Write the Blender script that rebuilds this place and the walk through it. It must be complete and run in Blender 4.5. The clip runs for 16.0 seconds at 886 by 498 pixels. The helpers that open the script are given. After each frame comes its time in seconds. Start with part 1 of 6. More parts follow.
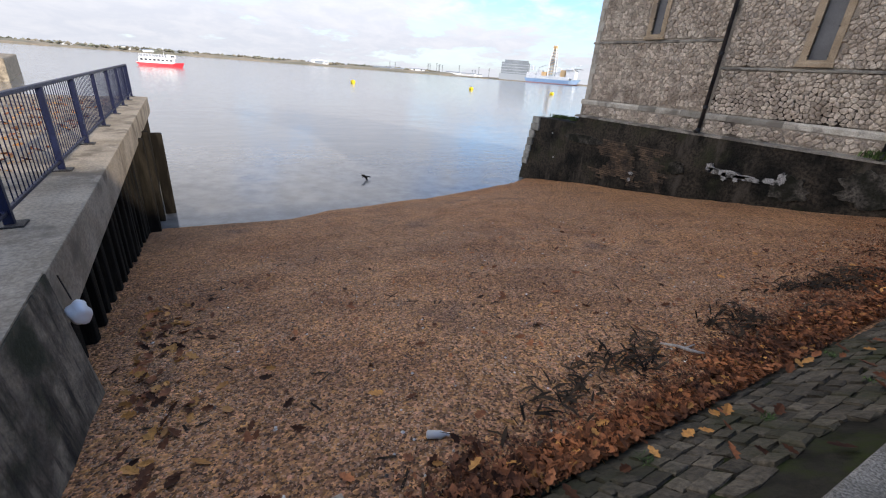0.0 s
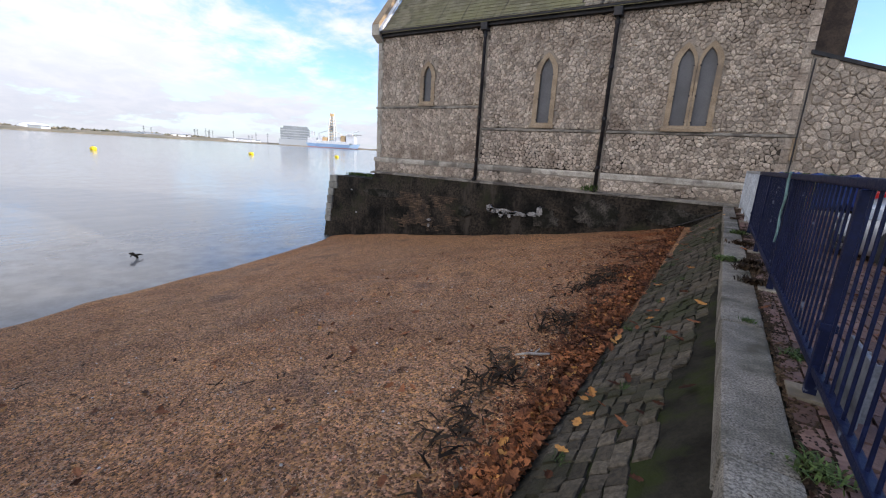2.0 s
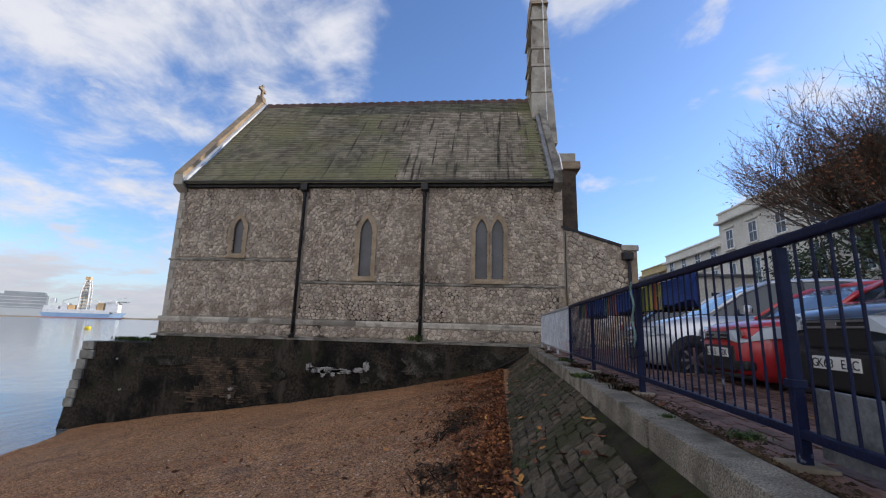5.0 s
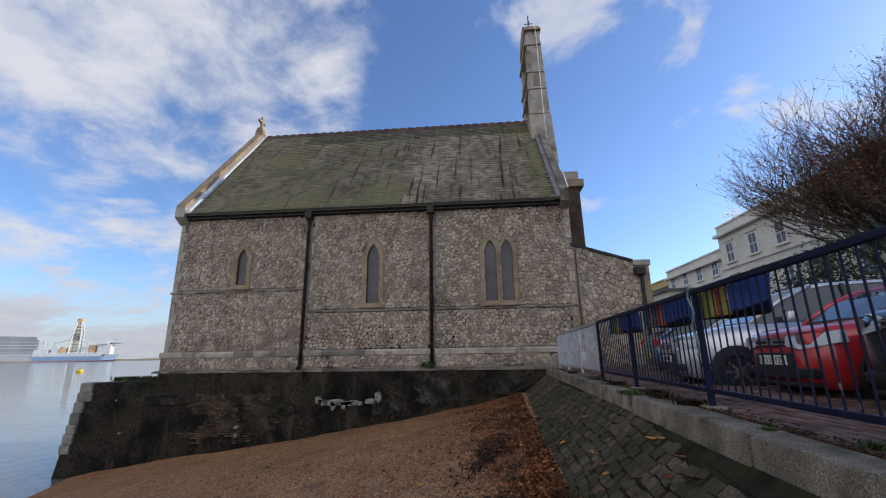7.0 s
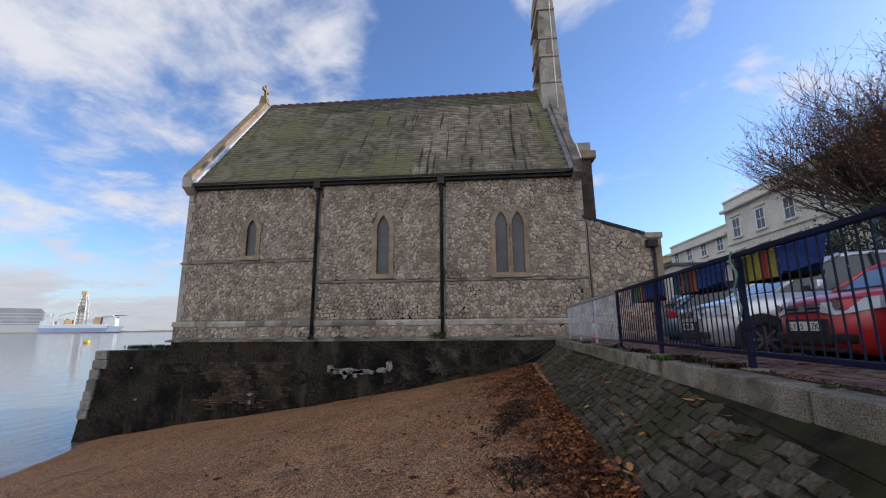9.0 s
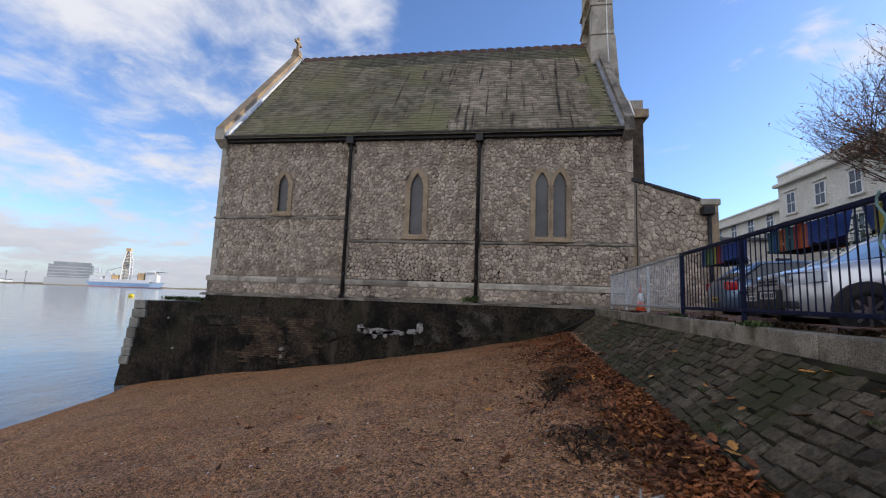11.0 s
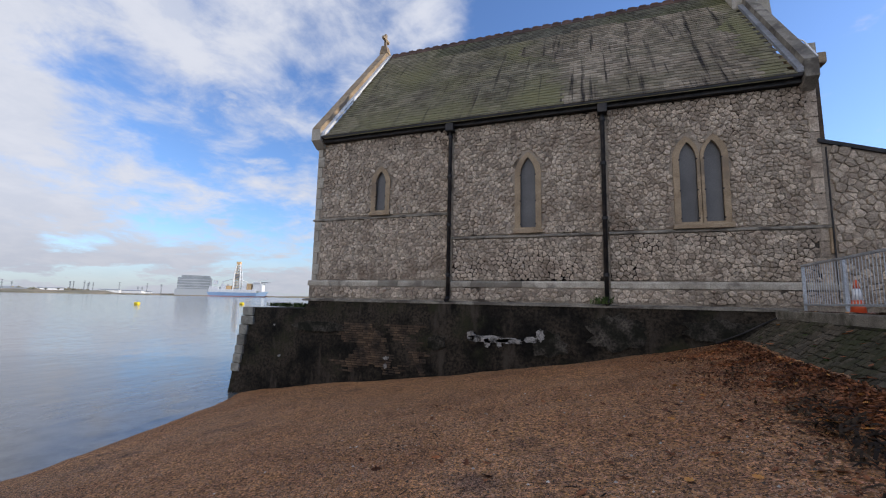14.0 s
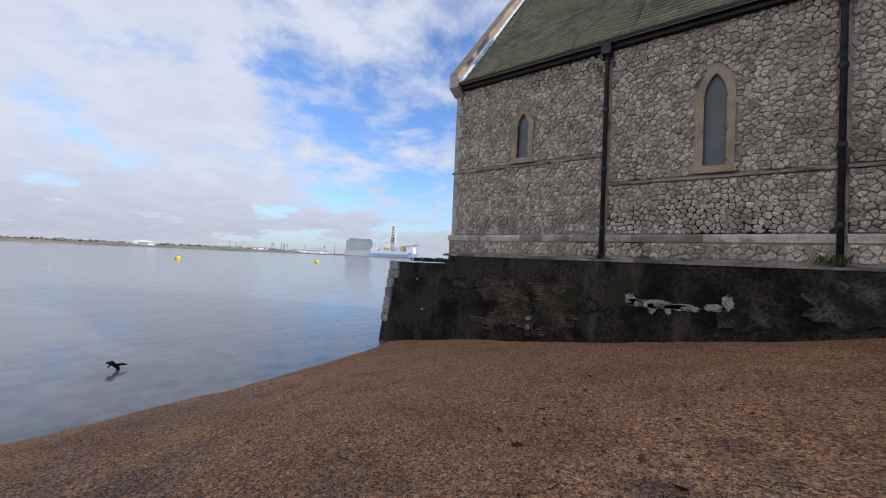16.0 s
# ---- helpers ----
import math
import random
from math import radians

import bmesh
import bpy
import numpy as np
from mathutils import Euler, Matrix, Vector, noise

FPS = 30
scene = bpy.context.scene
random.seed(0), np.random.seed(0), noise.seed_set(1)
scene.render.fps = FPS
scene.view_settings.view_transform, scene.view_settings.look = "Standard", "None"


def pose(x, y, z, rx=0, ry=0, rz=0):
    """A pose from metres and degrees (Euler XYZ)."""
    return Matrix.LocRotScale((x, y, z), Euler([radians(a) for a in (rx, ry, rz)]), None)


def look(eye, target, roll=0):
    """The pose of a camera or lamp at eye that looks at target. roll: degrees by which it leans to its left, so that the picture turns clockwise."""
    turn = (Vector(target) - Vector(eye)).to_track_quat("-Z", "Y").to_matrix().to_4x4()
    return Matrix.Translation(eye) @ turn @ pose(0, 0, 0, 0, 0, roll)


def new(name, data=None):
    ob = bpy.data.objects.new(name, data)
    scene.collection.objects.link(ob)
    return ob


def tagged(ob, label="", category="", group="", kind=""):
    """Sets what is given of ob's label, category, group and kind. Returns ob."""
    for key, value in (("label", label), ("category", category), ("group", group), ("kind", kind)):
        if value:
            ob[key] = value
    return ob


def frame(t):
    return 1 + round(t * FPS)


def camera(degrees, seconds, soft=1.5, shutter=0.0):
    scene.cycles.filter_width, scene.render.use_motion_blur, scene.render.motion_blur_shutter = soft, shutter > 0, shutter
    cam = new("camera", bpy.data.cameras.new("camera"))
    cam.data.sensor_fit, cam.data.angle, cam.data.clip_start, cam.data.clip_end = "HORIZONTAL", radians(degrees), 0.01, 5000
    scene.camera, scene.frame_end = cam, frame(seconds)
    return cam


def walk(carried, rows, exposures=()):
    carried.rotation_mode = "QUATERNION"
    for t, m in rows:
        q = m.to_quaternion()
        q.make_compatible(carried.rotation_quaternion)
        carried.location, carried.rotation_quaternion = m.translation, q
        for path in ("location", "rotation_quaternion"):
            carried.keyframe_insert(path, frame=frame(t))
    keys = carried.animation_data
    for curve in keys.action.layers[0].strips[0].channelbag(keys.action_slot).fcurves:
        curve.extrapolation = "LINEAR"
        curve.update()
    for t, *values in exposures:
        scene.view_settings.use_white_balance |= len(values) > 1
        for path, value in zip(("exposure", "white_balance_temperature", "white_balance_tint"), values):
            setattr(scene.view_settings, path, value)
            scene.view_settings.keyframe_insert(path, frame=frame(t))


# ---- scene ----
cam = camera(94.2, 16.0, soft=1.15)
PATH = [
    (0, 13.778, -15.833, 5.079, 66.93, -3.99, 59.57),
    (0.5, 13.690, -16.039, 5.150, 66.48, -3.23, 54.57),
    (1, 13.643, -16.149, 5.130, 68.10, -2.91, 50.13),
    (1.5, 13.524, -16.116, 4.953, 71.45, -3.26, 42.27),
    (2, 13.358, -16.069, 4.838, 76.86, -3.28, 31.29),
    (2.5, 13.166, -16.072, 4.709, 82.10, -2.94, 23.55),
    (3, 13.050, -15.917, 4.605, 86.79, -2.20, 19.88),
    (3.5, 12.921, -15.771, 4.569, 90.77, -2.46, 15.23),
    (4, 12.766, -15.756, 4.468, 94.35, -3.13, 9.90),
    (4.5, 12.627, -15.722, 4.394, 97.58, -2.47, 6.79),
    (5, 12.501, -15.675, 4.335, 100.68, -1.60, 5.04),
    (7.5, 11.883, -15.437, 4.244, 104.36, 1.30, 4.86),
    (8, 11.783, -15.479, 4.230, 103.53, 1.63, 4.42),
    (10.5, 11.366, -14.923, 3.955, 97.39, -2.08, 7.21),
    (11, 11.235, -14.720, 3.913, 96.70, -2.05, 8.30),
    (11.5, 10.963, -14.470, 3.872, 96.25, -1.80, 10.64),
    (12, 10.642, -14.169, 3.854, 96.11, -1.63, 13.85),
    (12.5, 10.396, -13.897, 3.844, 96.66, -1.34, 16.16),
    (13, 10.124, -13.713, 3.780, 96.92, -1.07, 17.50),
    (13.5, 9.896, -13.475, 3.786, 97.17, -1.35, 17.48),
    (14, 9.768, -13.170, 3.831, 97.00, -1.17, 19.43),
    (14.5, 9.637, -12.948, 3.771, 95.94, -1.45, 21.60),
    (15, 9.464, -12.709, 3.697, 95.02, -2.19, 26.65),
    (15.5, 9.313, -12.399, 3.646, 93.59, -2.51, 34.08),
    (16, 9.218, -12.113, 3.569, 91.36, -2.49, 38.95),
]
EXPOSURES = [(0, 0.92, 7250, 12), (0.5, 1.10, 7250, 12), (1.2, 1.11, 7250, 12), (2, 0.93, 7150, 13), (3.5, 0.63, 7150, 13), (5, 0.46, 7150, 12), (7.5, 0.30, 7100, 12), (10.5, 0.50, 7150, 12), (12, 0.42, 7100, 12), (13.5, 0.34, 6950, 12), (14.5, 0.36, 6850, 12), (16, 0.36, 6650, 12)]
walk(cam, [(t, pose(*p)) for t, *p in PATH], EXPOSURES)

# ---- light ----
SUN_AZ, SUN_EL = 72.5, 22.0


def world_sky():
    w = bpy.data.worlds.new("sky")
    scene.world = w
    w.use_nodes = True
    nt = w.node_tree
    nt.nodes.clear()
    N, L = nt.nodes.new, nt.links.new

    def math_node(op, a, b=None, c=None):
        n = N("ShaderNodeMath")
        n.operation = op
        for i, v in enumerate((a, b, c)):
            if v is None:
                continue
            if isinstance(v, (int, float)):
                n.inputs[i].default_value = v
            else:
                L(v, n.inputs[i])
        return n.outputs[0]

    def ramp(v, lo, hi, a=0.0, b=1.0):
        n = N("ShaderNodeMapRange")
        n.interpolation_type = "SMOOTHSTEP"
        L(v, n.inputs[0])
        for i, x in enumerate((lo, hi, a, b)):
            n.inputs[i + 1].default_value = x
        return n.outputs[0]

    sky = N("ShaderNodeTexSky")
    sky.sky_type, sky.sun_disc = "NISHITA", False
    sky.sun_elevation, sky.sun_rotation = radians(SUN_EL), radians(SUN_AZ)
    sky.air_density, sky.dust_density, sky.ozone_density = 1.0, 0.6, 2.0
    tc = N("ShaderNodeTexCoord")
    sep = N("ShaderNodeSeparateXYZ")
    L(tc.outputs["Generated"], sep.inputs[0])
    dx, dy, dz = sep.outputs
    # a flat cloud deck: the direction divided by its height
    h = math_node("ADD", math_node("MAXIMUM", dz, 0.0), 0.22)
    flat = N("ShaderNodeCombineXYZ")
    L(math_node("DIVIDE", dx, h), flat.inputs[0])
    L(math_node("DIVIDE", dy, h), flat.inputs[1])
    flat.inputs[2].default_value = 1.7

    def clouds(scale, detail, rough):
        n = N("ShaderNodeTexNoise")
        L(flat.outputs[0], n.inputs["Vector"])
        n.inputs["Scale"].default_value, n.inputs["Detail"].default_value, n.inputs["Roughness"].default_value = scale, detail, rough
        n.inputs["Distortion"].default_value = 0.3
        return n.outputs[0]

    big, small = clouds(1.15, 6, 0.55), clouds(4.2, 8, 0.62)
    both = math_node("ADD", math_node("MULTIPLY", big, 0.68), math_node("MULTIPLY", small, 0.32))
    # more cloud over the river, open sky over the land
    side = math_node("MULTIPLY", math_node("ADD", math_node("MULTIPLY", dx, -0.90), math_node("MULTIPLY", dy, -0.40)), 0.26)
    cover = ramp(math_node("ADD", both, math_node("ADD", side, ramp(dy, -0.8, -0.2, 0.10, 0.0))), 0.50, 0.66)
    haze = ramp(dz, 0.0, 0.16, 0.7, 0.0)
    cover = math_node("MAXIMUM", cover, math_node("MULTIPLY", haze, ramp(dx, -0.6, 0.4, 1.0, 0.10)))
    # thin scattered puffs over the land side
    puff = math_node("MULTIPLY", ramp(clouds(2.3, 7, 0.58), 0.535, 0.67), 0.85)
    cover = math_node("MAXIMUM", cover, puff)
    shade = ramp(small, 0.35, 0.7, 0.62, 1.0)
    tint = N("ShaderNodeMix")
    tint.data_type = "RGBA"
    L(shade, tint.inputs[0])
    tint.inputs[6].default_value, tint.inputs[7].default_value = (2.70, 3.20, 4.20, 1), (3.85, 4.22, 5.0, 1)
    blue = N("ShaderNodeMix")
    blue.data_type, blue.blend_type = "RGBA", "MULTIPLY"
    blue.inputs[0].default_value = 1.0
    L(sky.outputs[0], blue.inputs[6])
    blue.inputs[7].default_value = (0.72, 0.95, 1.32, 1)
    # unseen clouds behind the walk, facing the sun, doubled to brighten the church wall
    lit = N("ShaderNodeVectorMath")
    lit.operation = "SCALE"
    L(tint.outputs[2], lit.inputs[0])
    L(math_node("MULTIPLY", ramp(dy, -0.9, -0.25, 2.0, 1.0), ramp(dz, 0.0, 0.2, 0.78, 1.0)), lit.inputs["Scale"])
    mix = N("ShaderNodeMix")
    mix.data_type = "RGBA"
    L(cover, mix.inputs[0])
    L(blue.outputs[2], mix.inputs[6])
    L(lit.outputs[0], mix.inputs[7])
    bg, out = N("ShaderNodeBackground"), N("ShaderNodeOutputWorld")
    bg.inputs[1].default_value = 0.14
    L(mix.outputs[2], bg.inputs[0])
    L(bg.outputs[0], out.inputs[0])


world_sky()
sun = new("sun", bpy.data.lights.new("sun", "SUN"))
sun.data.energy, sun.data.angle, sun.data.color = 3.0, radians(0.6), (1.0, 0.93, 0.82)
_az, _el = radians(SUN_AZ), radians(SUN_EL)
sun.matrix_world = look((60, 60, 60), (60 - math.sin(_az) * math.cos(_el), 60 - math.cos(_az) * math.cos(_el), 60 - math.sin(_el)))

# ---- materials ----
def mat(name, c1, c2, scale=2.0, rough=0.8, bump=0.3, bscale=30.0, rand="", amount=0.25, metal=0.0, stain=None, sscale=0.8, slevel=0.55, soft=0.08, spread=(0.35, 0.65), stretch=(1, 1, 1), bdist=0.02, grain=(0.72, 1.25), spec=0.3, streak=None, sstretch=(2.5, 0.3, 0.3), sat=0.56):
    """Two colours mixed by noise, grain and relief at a second scale, and an optional stain with a shape of its own."""
    m = bpy.data.materials.new(name)
    m.use_nodes = True
    nt = m.node_tree
    N, L = nt.nodes.new, nt.links.new
    bs = nt.nodes["Principled BSDF"]
    geo = N("ShaderNodeNewGeometry")
    mp = N("ShaderNodeMapping")
    L(geo.outputs["Position"], mp.inputs[0])
    mp.inputs["Scale"].default_value = stretch

    def noise_tex(s, detail=5, r=0.6):
        n = N("ShaderNodeTexNoise")
        L(mp.outputs[0], n.inputs["Vector"])
        n.inputs["Scale"].default_value, n.inputs["Detail"].default_value, n.inputs["Roughness"].default_value = s, detail, r
        return n.outputs[0]

    def ramp(v, lo, hi, a=0.0, b=1.0):
        n = N("ShaderNodeMapRange")
        n.interpolation_type = "SMOOTHSTEP"
        L(v, n.inputs[0])
        for i, x in enumerate((lo, hi, a, b)):
            n.inputs[i + 1].default_value = x
        return n.outputs[0]

    def blend(f, a, b, kind="MIX"):
        n = N("ShaderNodeMix")
        n.data_type, n.blend_type = "RGBA", kind
        for i, v in ((0, f), (6, a), (7, b)):
            if isinstance(v, (int, float)):
                n.inputs[i].default_value = v
            elif isinstance(v, tuple):
                n.inputs[i].default_value = (*v, 1) if len(v) == 3 else v
            else:
                L(v, n.inputs[i])
        return n.outputs[2]

    col = blend(ramp(noise_tex(scale), *spread), c1, c2)
    fine = noise_tex(bscale, 6, 0.65)
    g = N("ShaderNodeCombineColor")
    gv = ramp(fine, 0.3, 0.7, *grain)
    for i in range(3):
        L(gv, g.inputs[i])
    col = blend(1.0, col, g.outputs[0], "MULTIPLY")
    if rand:
        src = N("ShaderNodeObjectInfo").outputs["Random"] if rand == "object" else geo.outputs["Random Per Island"]
        rv = ramp(src, 0.0, 1.0, 1 - amount, 1 + amount)
        rc = N("ShaderNodeCombineColor")
        for i in range(3):
            L(rv, rc.inputs[i])
        col = blend(1.0, col, rc.outputs[0], "MULTIPLY")
    if stain:
        col = blend(ramp(noise_tex(sscale, 6, 0.6), slevel - soft, slevel + soft), col, stain)
    if streak:
        mp2 = N("ShaderNodeMapping")
        L(geo.outputs["Position"], mp2.inputs[0])
        mp2.inputs["Scale"].default_value = sstretch
        n2 = N("ShaderNodeTexNoise")
        L(mp2.outputs[0], n2.inputs["Vector"])
        n2.inputs["Scale"].default_value, n2.inputs["Detail"].default_value, n2.inputs["Roughness"].default_value = 1.0, 7, 0.65
        col = blend(ramp(n2.outputs[0], sat - 0.07, sat + 0.09), col, streak)
    L(col, bs.inputs["Base Color"])
    L(ramp(fine, 0.2, 0.8, max(0.02, rough - 0.12), min(1, rough + 0.1)), bs.inputs["Roughness"])
    bs.inputs["Metallic"].default_value = metal
    bs.inputs["Specular IOR Level"].default_value = spec
    if bump:
        b = N("ShaderNodeBump")
        b.inputs["Strength"].default_value, b.inputs["Distance"].default_value = bump, bdist
        L(fine, b.inputs["Height"])
        L(b.outputs[0], bs.inputs["Normal"])
    return m


def plain(name, c, rough=0.5, metal=0.0, emit=0.0, alpha=1.0, trans=0.0):
    m = bpy.data.materials.new(name)
    m.use_nodes = True
    bs = m.node_tree.nodes["Principled BSDF"]
    bs.inputs["Base Color"].default_value = (*c, 1)
    bs.inputs["Roughness"].default_value, bs.inputs["Metallic"].default_value = rough, metal
    bs.inputs["Transmission Weight"].default_value = trans
    if emit:
        bs.inputs["Emission Color"].default_value = (*c, 1)
        bs.inputs["Emission Strength"].default_value = emit
    return m


def water_mat():
    m = mat("river_water", (0.135, 0.132, 0.125), (0.17, 0.165, 0.155), 0.05, 0.10, 0, 1.2)
    nt = m.node_tree
    N, L = nt.nodes.new, nt.links.new
    bs = nt.nodes["Principled BSDF"]
    bs.inputs["IOR"].default_value = 1.33
    bs.inputs["Specular IOR Level"].default_value = 0.5
    geo = N("ShaderNodeNewGeometry")
    mp = N("ShaderNodeMapping")
    mp.inputs["Scale"].default_value = (1.0, 0.45, 1)
    mp.inputs["Rotation"].default_value = (0, 0, radians(20))
    L(geo.outputs["Position"], mp.inputs[0])
    last = None
    for s, d, k in ((0.35, 0.10, 0.35), (1.6, 0.030, 0.38), (7.0, 0.006, 0.32)):
        n = N("ShaderNodeTexNoise")
        L(mp.outputs[0], n.inputs["Vector"])
        n.inputs["Scale"].default_value, n.inputs["Detail"].default_value = s, 3
        b = N("ShaderNodeBump")
        b.inputs["Strength"].default_value, b.inputs["Distance"].default_value = k, d
        L(n.outputs[0], b.inputs["Height"])
        if last:
            L(last, b.inputs["Normal"])
        last = b.outputs[0]
    L(last, bs.inputs["Normal"])
    return m


def shingle_mat():
    """Fine wet shingle: every small stone a cell with its own tone, larger stones between, and damp patches."""
    m = mat("wet_shingle", (0.230, 0.104, 0.048), (0.350, 0.170, 0.080), 0.5, 0.85, 0.0, 60, stain=(0.14, 0.072, 0.044), sscale=0.5, slevel=0.64, grain=(0.7, 1.3), spec=0.2)
    nt = m.node_tree
    N, L = nt.nodes.new, nt.links.new
    bs = nt.nodes["Principled BSDF"]
    base = bs.inputs["Base Color"].links[0].from_socket
    geo = N("ShaderNodeNewGeometry")
    height = None
    big = N("ShaderNodeTexNoise")
    L(geo.outputs["Position"], big.inputs["Vector"])
    big.inputs["Scale"].default_value, big.inputs["Detail"].default_value = 0.22, 5
    gr = N("ShaderNodeMapRange")
    L(big.outputs[0], gr.inputs[0])
    gr.inputs[1].default_value, gr.inputs[2].default_value, gr.inputs[4].default_value = 0.46, 0.60, 0.40
    dull = N("ShaderNodeMix")
    dull.data_type = "RGBA"
    L(gr.outputs[0], dull.inputs[0])
    L(base, dull.inputs[6])
    dull.inputs[7].default_value = (0.172, 0.095, 0.055, 1)
    col = dull.outputs[2]
    for s, lo, hi, k in ((19.0, 0.58, 1.50, 0.65), (43.0, 0.24, 2.05, 1.0)):
        v = N("ShaderNodeTexVoronoi")
        v.inputs["Scale"].default_value = s
        L(geo.outputs["Position"], v.inputs["Vector"])
        sc = N("ShaderNodeSeparateColor")
        L(v.outputs["Color"], sc.inputs[0])
        mr = N("ShaderNodeMapRange")
        L(sc.outputs[0], mr.inputs[0])
        mr.inputs[3].default_value, mr.inputs[4].default_value = lo, hi
        wr = N("ShaderNodeMapRange")
        L(sc.outputs[1], wr.inputs[0])
        wr.inputs[3].default_value, wr.inputs[4].default_value = 0.78, 1.14
        bl = N("ShaderNodeMath")
        bl.operation = "MULTIPLY"
        L(mr.outputs[0], bl.inputs[0])
        L(wr.outputs[0], bl.inputs[1])
        cc = N("ShaderNodeCombineColor")
        L(mr.outputs[0], cc.inputs[0])
        L(mr.outputs[0], cc.inputs[1])
        L(bl.outputs[0], cc.inputs[2])
        mx = N("ShaderNodeMix")
        mx.data_type, mx.blend_type = "RGBA", "MULTIPLY"
        mx.inputs[0].default_value = k
        L(col, mx.inputs[6])
        L(cc.outputs[0], mx.inputs[7])
        col = mx.outputs[2]
        b = N("ShaderNodeBump")
        b.invert = True
        b.inputs["Strength"].default_value, b.inputs["Distance"].default_value = 0.8, 0.5 / s
        L(v.outputs["Distance"], b.inputs["Height"])
        if height:
            L(height, b.inputs["Normal"])
        height = b.outputs[0]
    L(col, bs.inputs["Base Color"])
    L(height, bs.inputs["Normal"])
    return m


M_WATER = water_mat()
M_GRAVEL = shingle_mat()
M_PEBBLE = mat("shingle_pebble", (0.155, 0.083, 0.049), (0.315, 0.198, 0.126), 1.2, 0.75, 0.2, 60, rand="island", amount=0.75, spec=0.25)
M_MORTAR = mat("rubble_mortar", (0.265, 0.214, 0.165), (0.385, 0.320, 0.250), 0.9, 0.9, 0.8, 26, stain=(0.075, 0.059, 0.046), sscale=0.9, slevel=0.575, soft=0.09, spec=0.1)
# near-black mortar: soot patches, and the shadow painted under the eaves
M_MORTARD = mat("soot_and_shade_mortar", (0.17, 0.138, 0.106), (0.27, 0.222, 0.172), 0.9, 0.9, 0.8, 26, stain=(0.014, 0.011, 0.009), sscale=0.75, slevel=0.535, soft=0.07, spec=0.1)
M_PLINTH = mat("plinth_block", (0.24, 0.21, 0.165), (0.38, 0.335, 0.27), 1.6, 0.85, 0.4, 35, rand="object", amount=0.38, stain=(0.15, 0.125, 0.10), sscale=1.3, slevel=0.6)
M_STRING = mat("weathered_string_stone", (0.17, 0.148, 0.118), (0.28, 0.245, 0.195), 1.6, 0.85, 0.4, 35, stain=(0.09, 0.075, 0.06), sscale=1.5, slevel=0.55)
M_CONCD = mat("grey_tide_concrete", (0.020, 0.017, 0.013), (0.072, 0.062, 0.050), 2.2, 0.85, 0.9, 16, stain=(0.012, 0.012, 0.008), sscale=1.9, slevel=0.52, soft=0.14, spec=0.1, grain=(0.35, 1.7))
M_FLINT = mat("rubble_stone_island", (0.400, 0.315, 0.240), (0.520, 0.425, 0.330), 1.6, 0.92, 1.0, 18, rand="island", amount=0.26, stain=(0.24, 0.18, 0.135), sscale=0.55, slevel=0.62, soft=0.10, spec=0.08, streak=(0.17, 0.13, 0.10), sstretch=(1.1, 1.1, 0.6), sat=0.65, bdist=0.05, grain=(0.64, 1.25))
M_FLINT1 = mat("rubble_stone_object", (0.400, 0.315, 0.240), (0.520, 0.425, 0.330), 1.6, 0.92, 1.0, 18, rand="object", amount=0.26, stain=(0.24, 0.18, 0.135), sscale=0.55, slevel=0.62, soft=0.10, spec=0.08, streak=(0.17, 0.13, 0.10), sstretch=(1.1, 1.1, 0.6), sat=0.65, bdist=0.05, grain=(0.64, 1.25))
M_SAND = mat("yellow_sandstone", (0.27, 0.192, 0.118), (0.37, 0.272, 0.175), 2.5, 0.85, 0.35, 45, stain=(0.21, 0.155, 0.105), sscale=1.1, slevel=0.58)
M_BAND = mat("grey_dressed_stone", (0.30, 0.265, 0.21), (0.43, 0.38, 0.31), 1.6, 0.85, 0.4, 35, stain=(0.17, 0.14, 0.11), sscale=1.3, slevel=0.6)
M_SLATE = mat("mossy_slate_island", (0.132, 0.111, 0.077), (0.214, 0.182, 0.126), 0.6, 0.88, 0.6, 22, rand="island", amount=0.30, stain=(0.196, 0.178, 0.088), sscale=0.26, slevel=0.55, soft=0.18, spec=0.12, streak=(0.066, 0.055, 0.040), sstretch=(4.5, 0.22, 0.22), sat=0.62)
# tan slate carries the grazing sunlight of the lit roof zone in its colour
M_SLATET = mat("sunlit_tan_slate", (0.212, 0.168, 0.120), (0.300, 0.243, 0.176), 0.6, 0.88, 0.6, 22, rand="island", amount=0.32, stain=(0.13, 0.115, 0.070), sscale=0.5, slevel=0.58, soft=0.16, spec=0.12, streak=(0.035, 0.029, 0.024), sstretch=(5.5, 0.26, 0.26), sat=0.585)
# darker copy of the slate paints the ridge's shadow
M_SLATED = mat("ridge_shade_slate", (0.082, 0.074, 0.054), (0.135, 0.122, 0.088), 0.5, 0.88, 0.5, 18, rand="island", amount=0.28, stain=(0.125, 0.122, 0.062), sscale=0.3, slevel=0.55, soft=0.14, spec=0.12, streak=(0.055, 0.046, 0.036), sstretch=(4.2, 0.2, 0.2), sat=0.60)
M_SLATE1 = mat("mossy_slate_object", (0.132, 0.111, 0.077), (0.214, 0.182, 0.126), 0.6, 0.88, 0.6, 22, rand="object", amount=0.30, stain=(0.196, 0.178, 0.088), sscale=0.26, slevel=0.55, soft=0.18, spec=0.12, streak=(0.066, 0.055, 0.040), sstretch=(4.5, 0.22, 0.22), sat=0.62)
M_LEADD = mat("grey_lead", (0.16, 0.165, 0.175), (0.26, 0.265, 0.28), 3, 0.6, 0.2, 20)
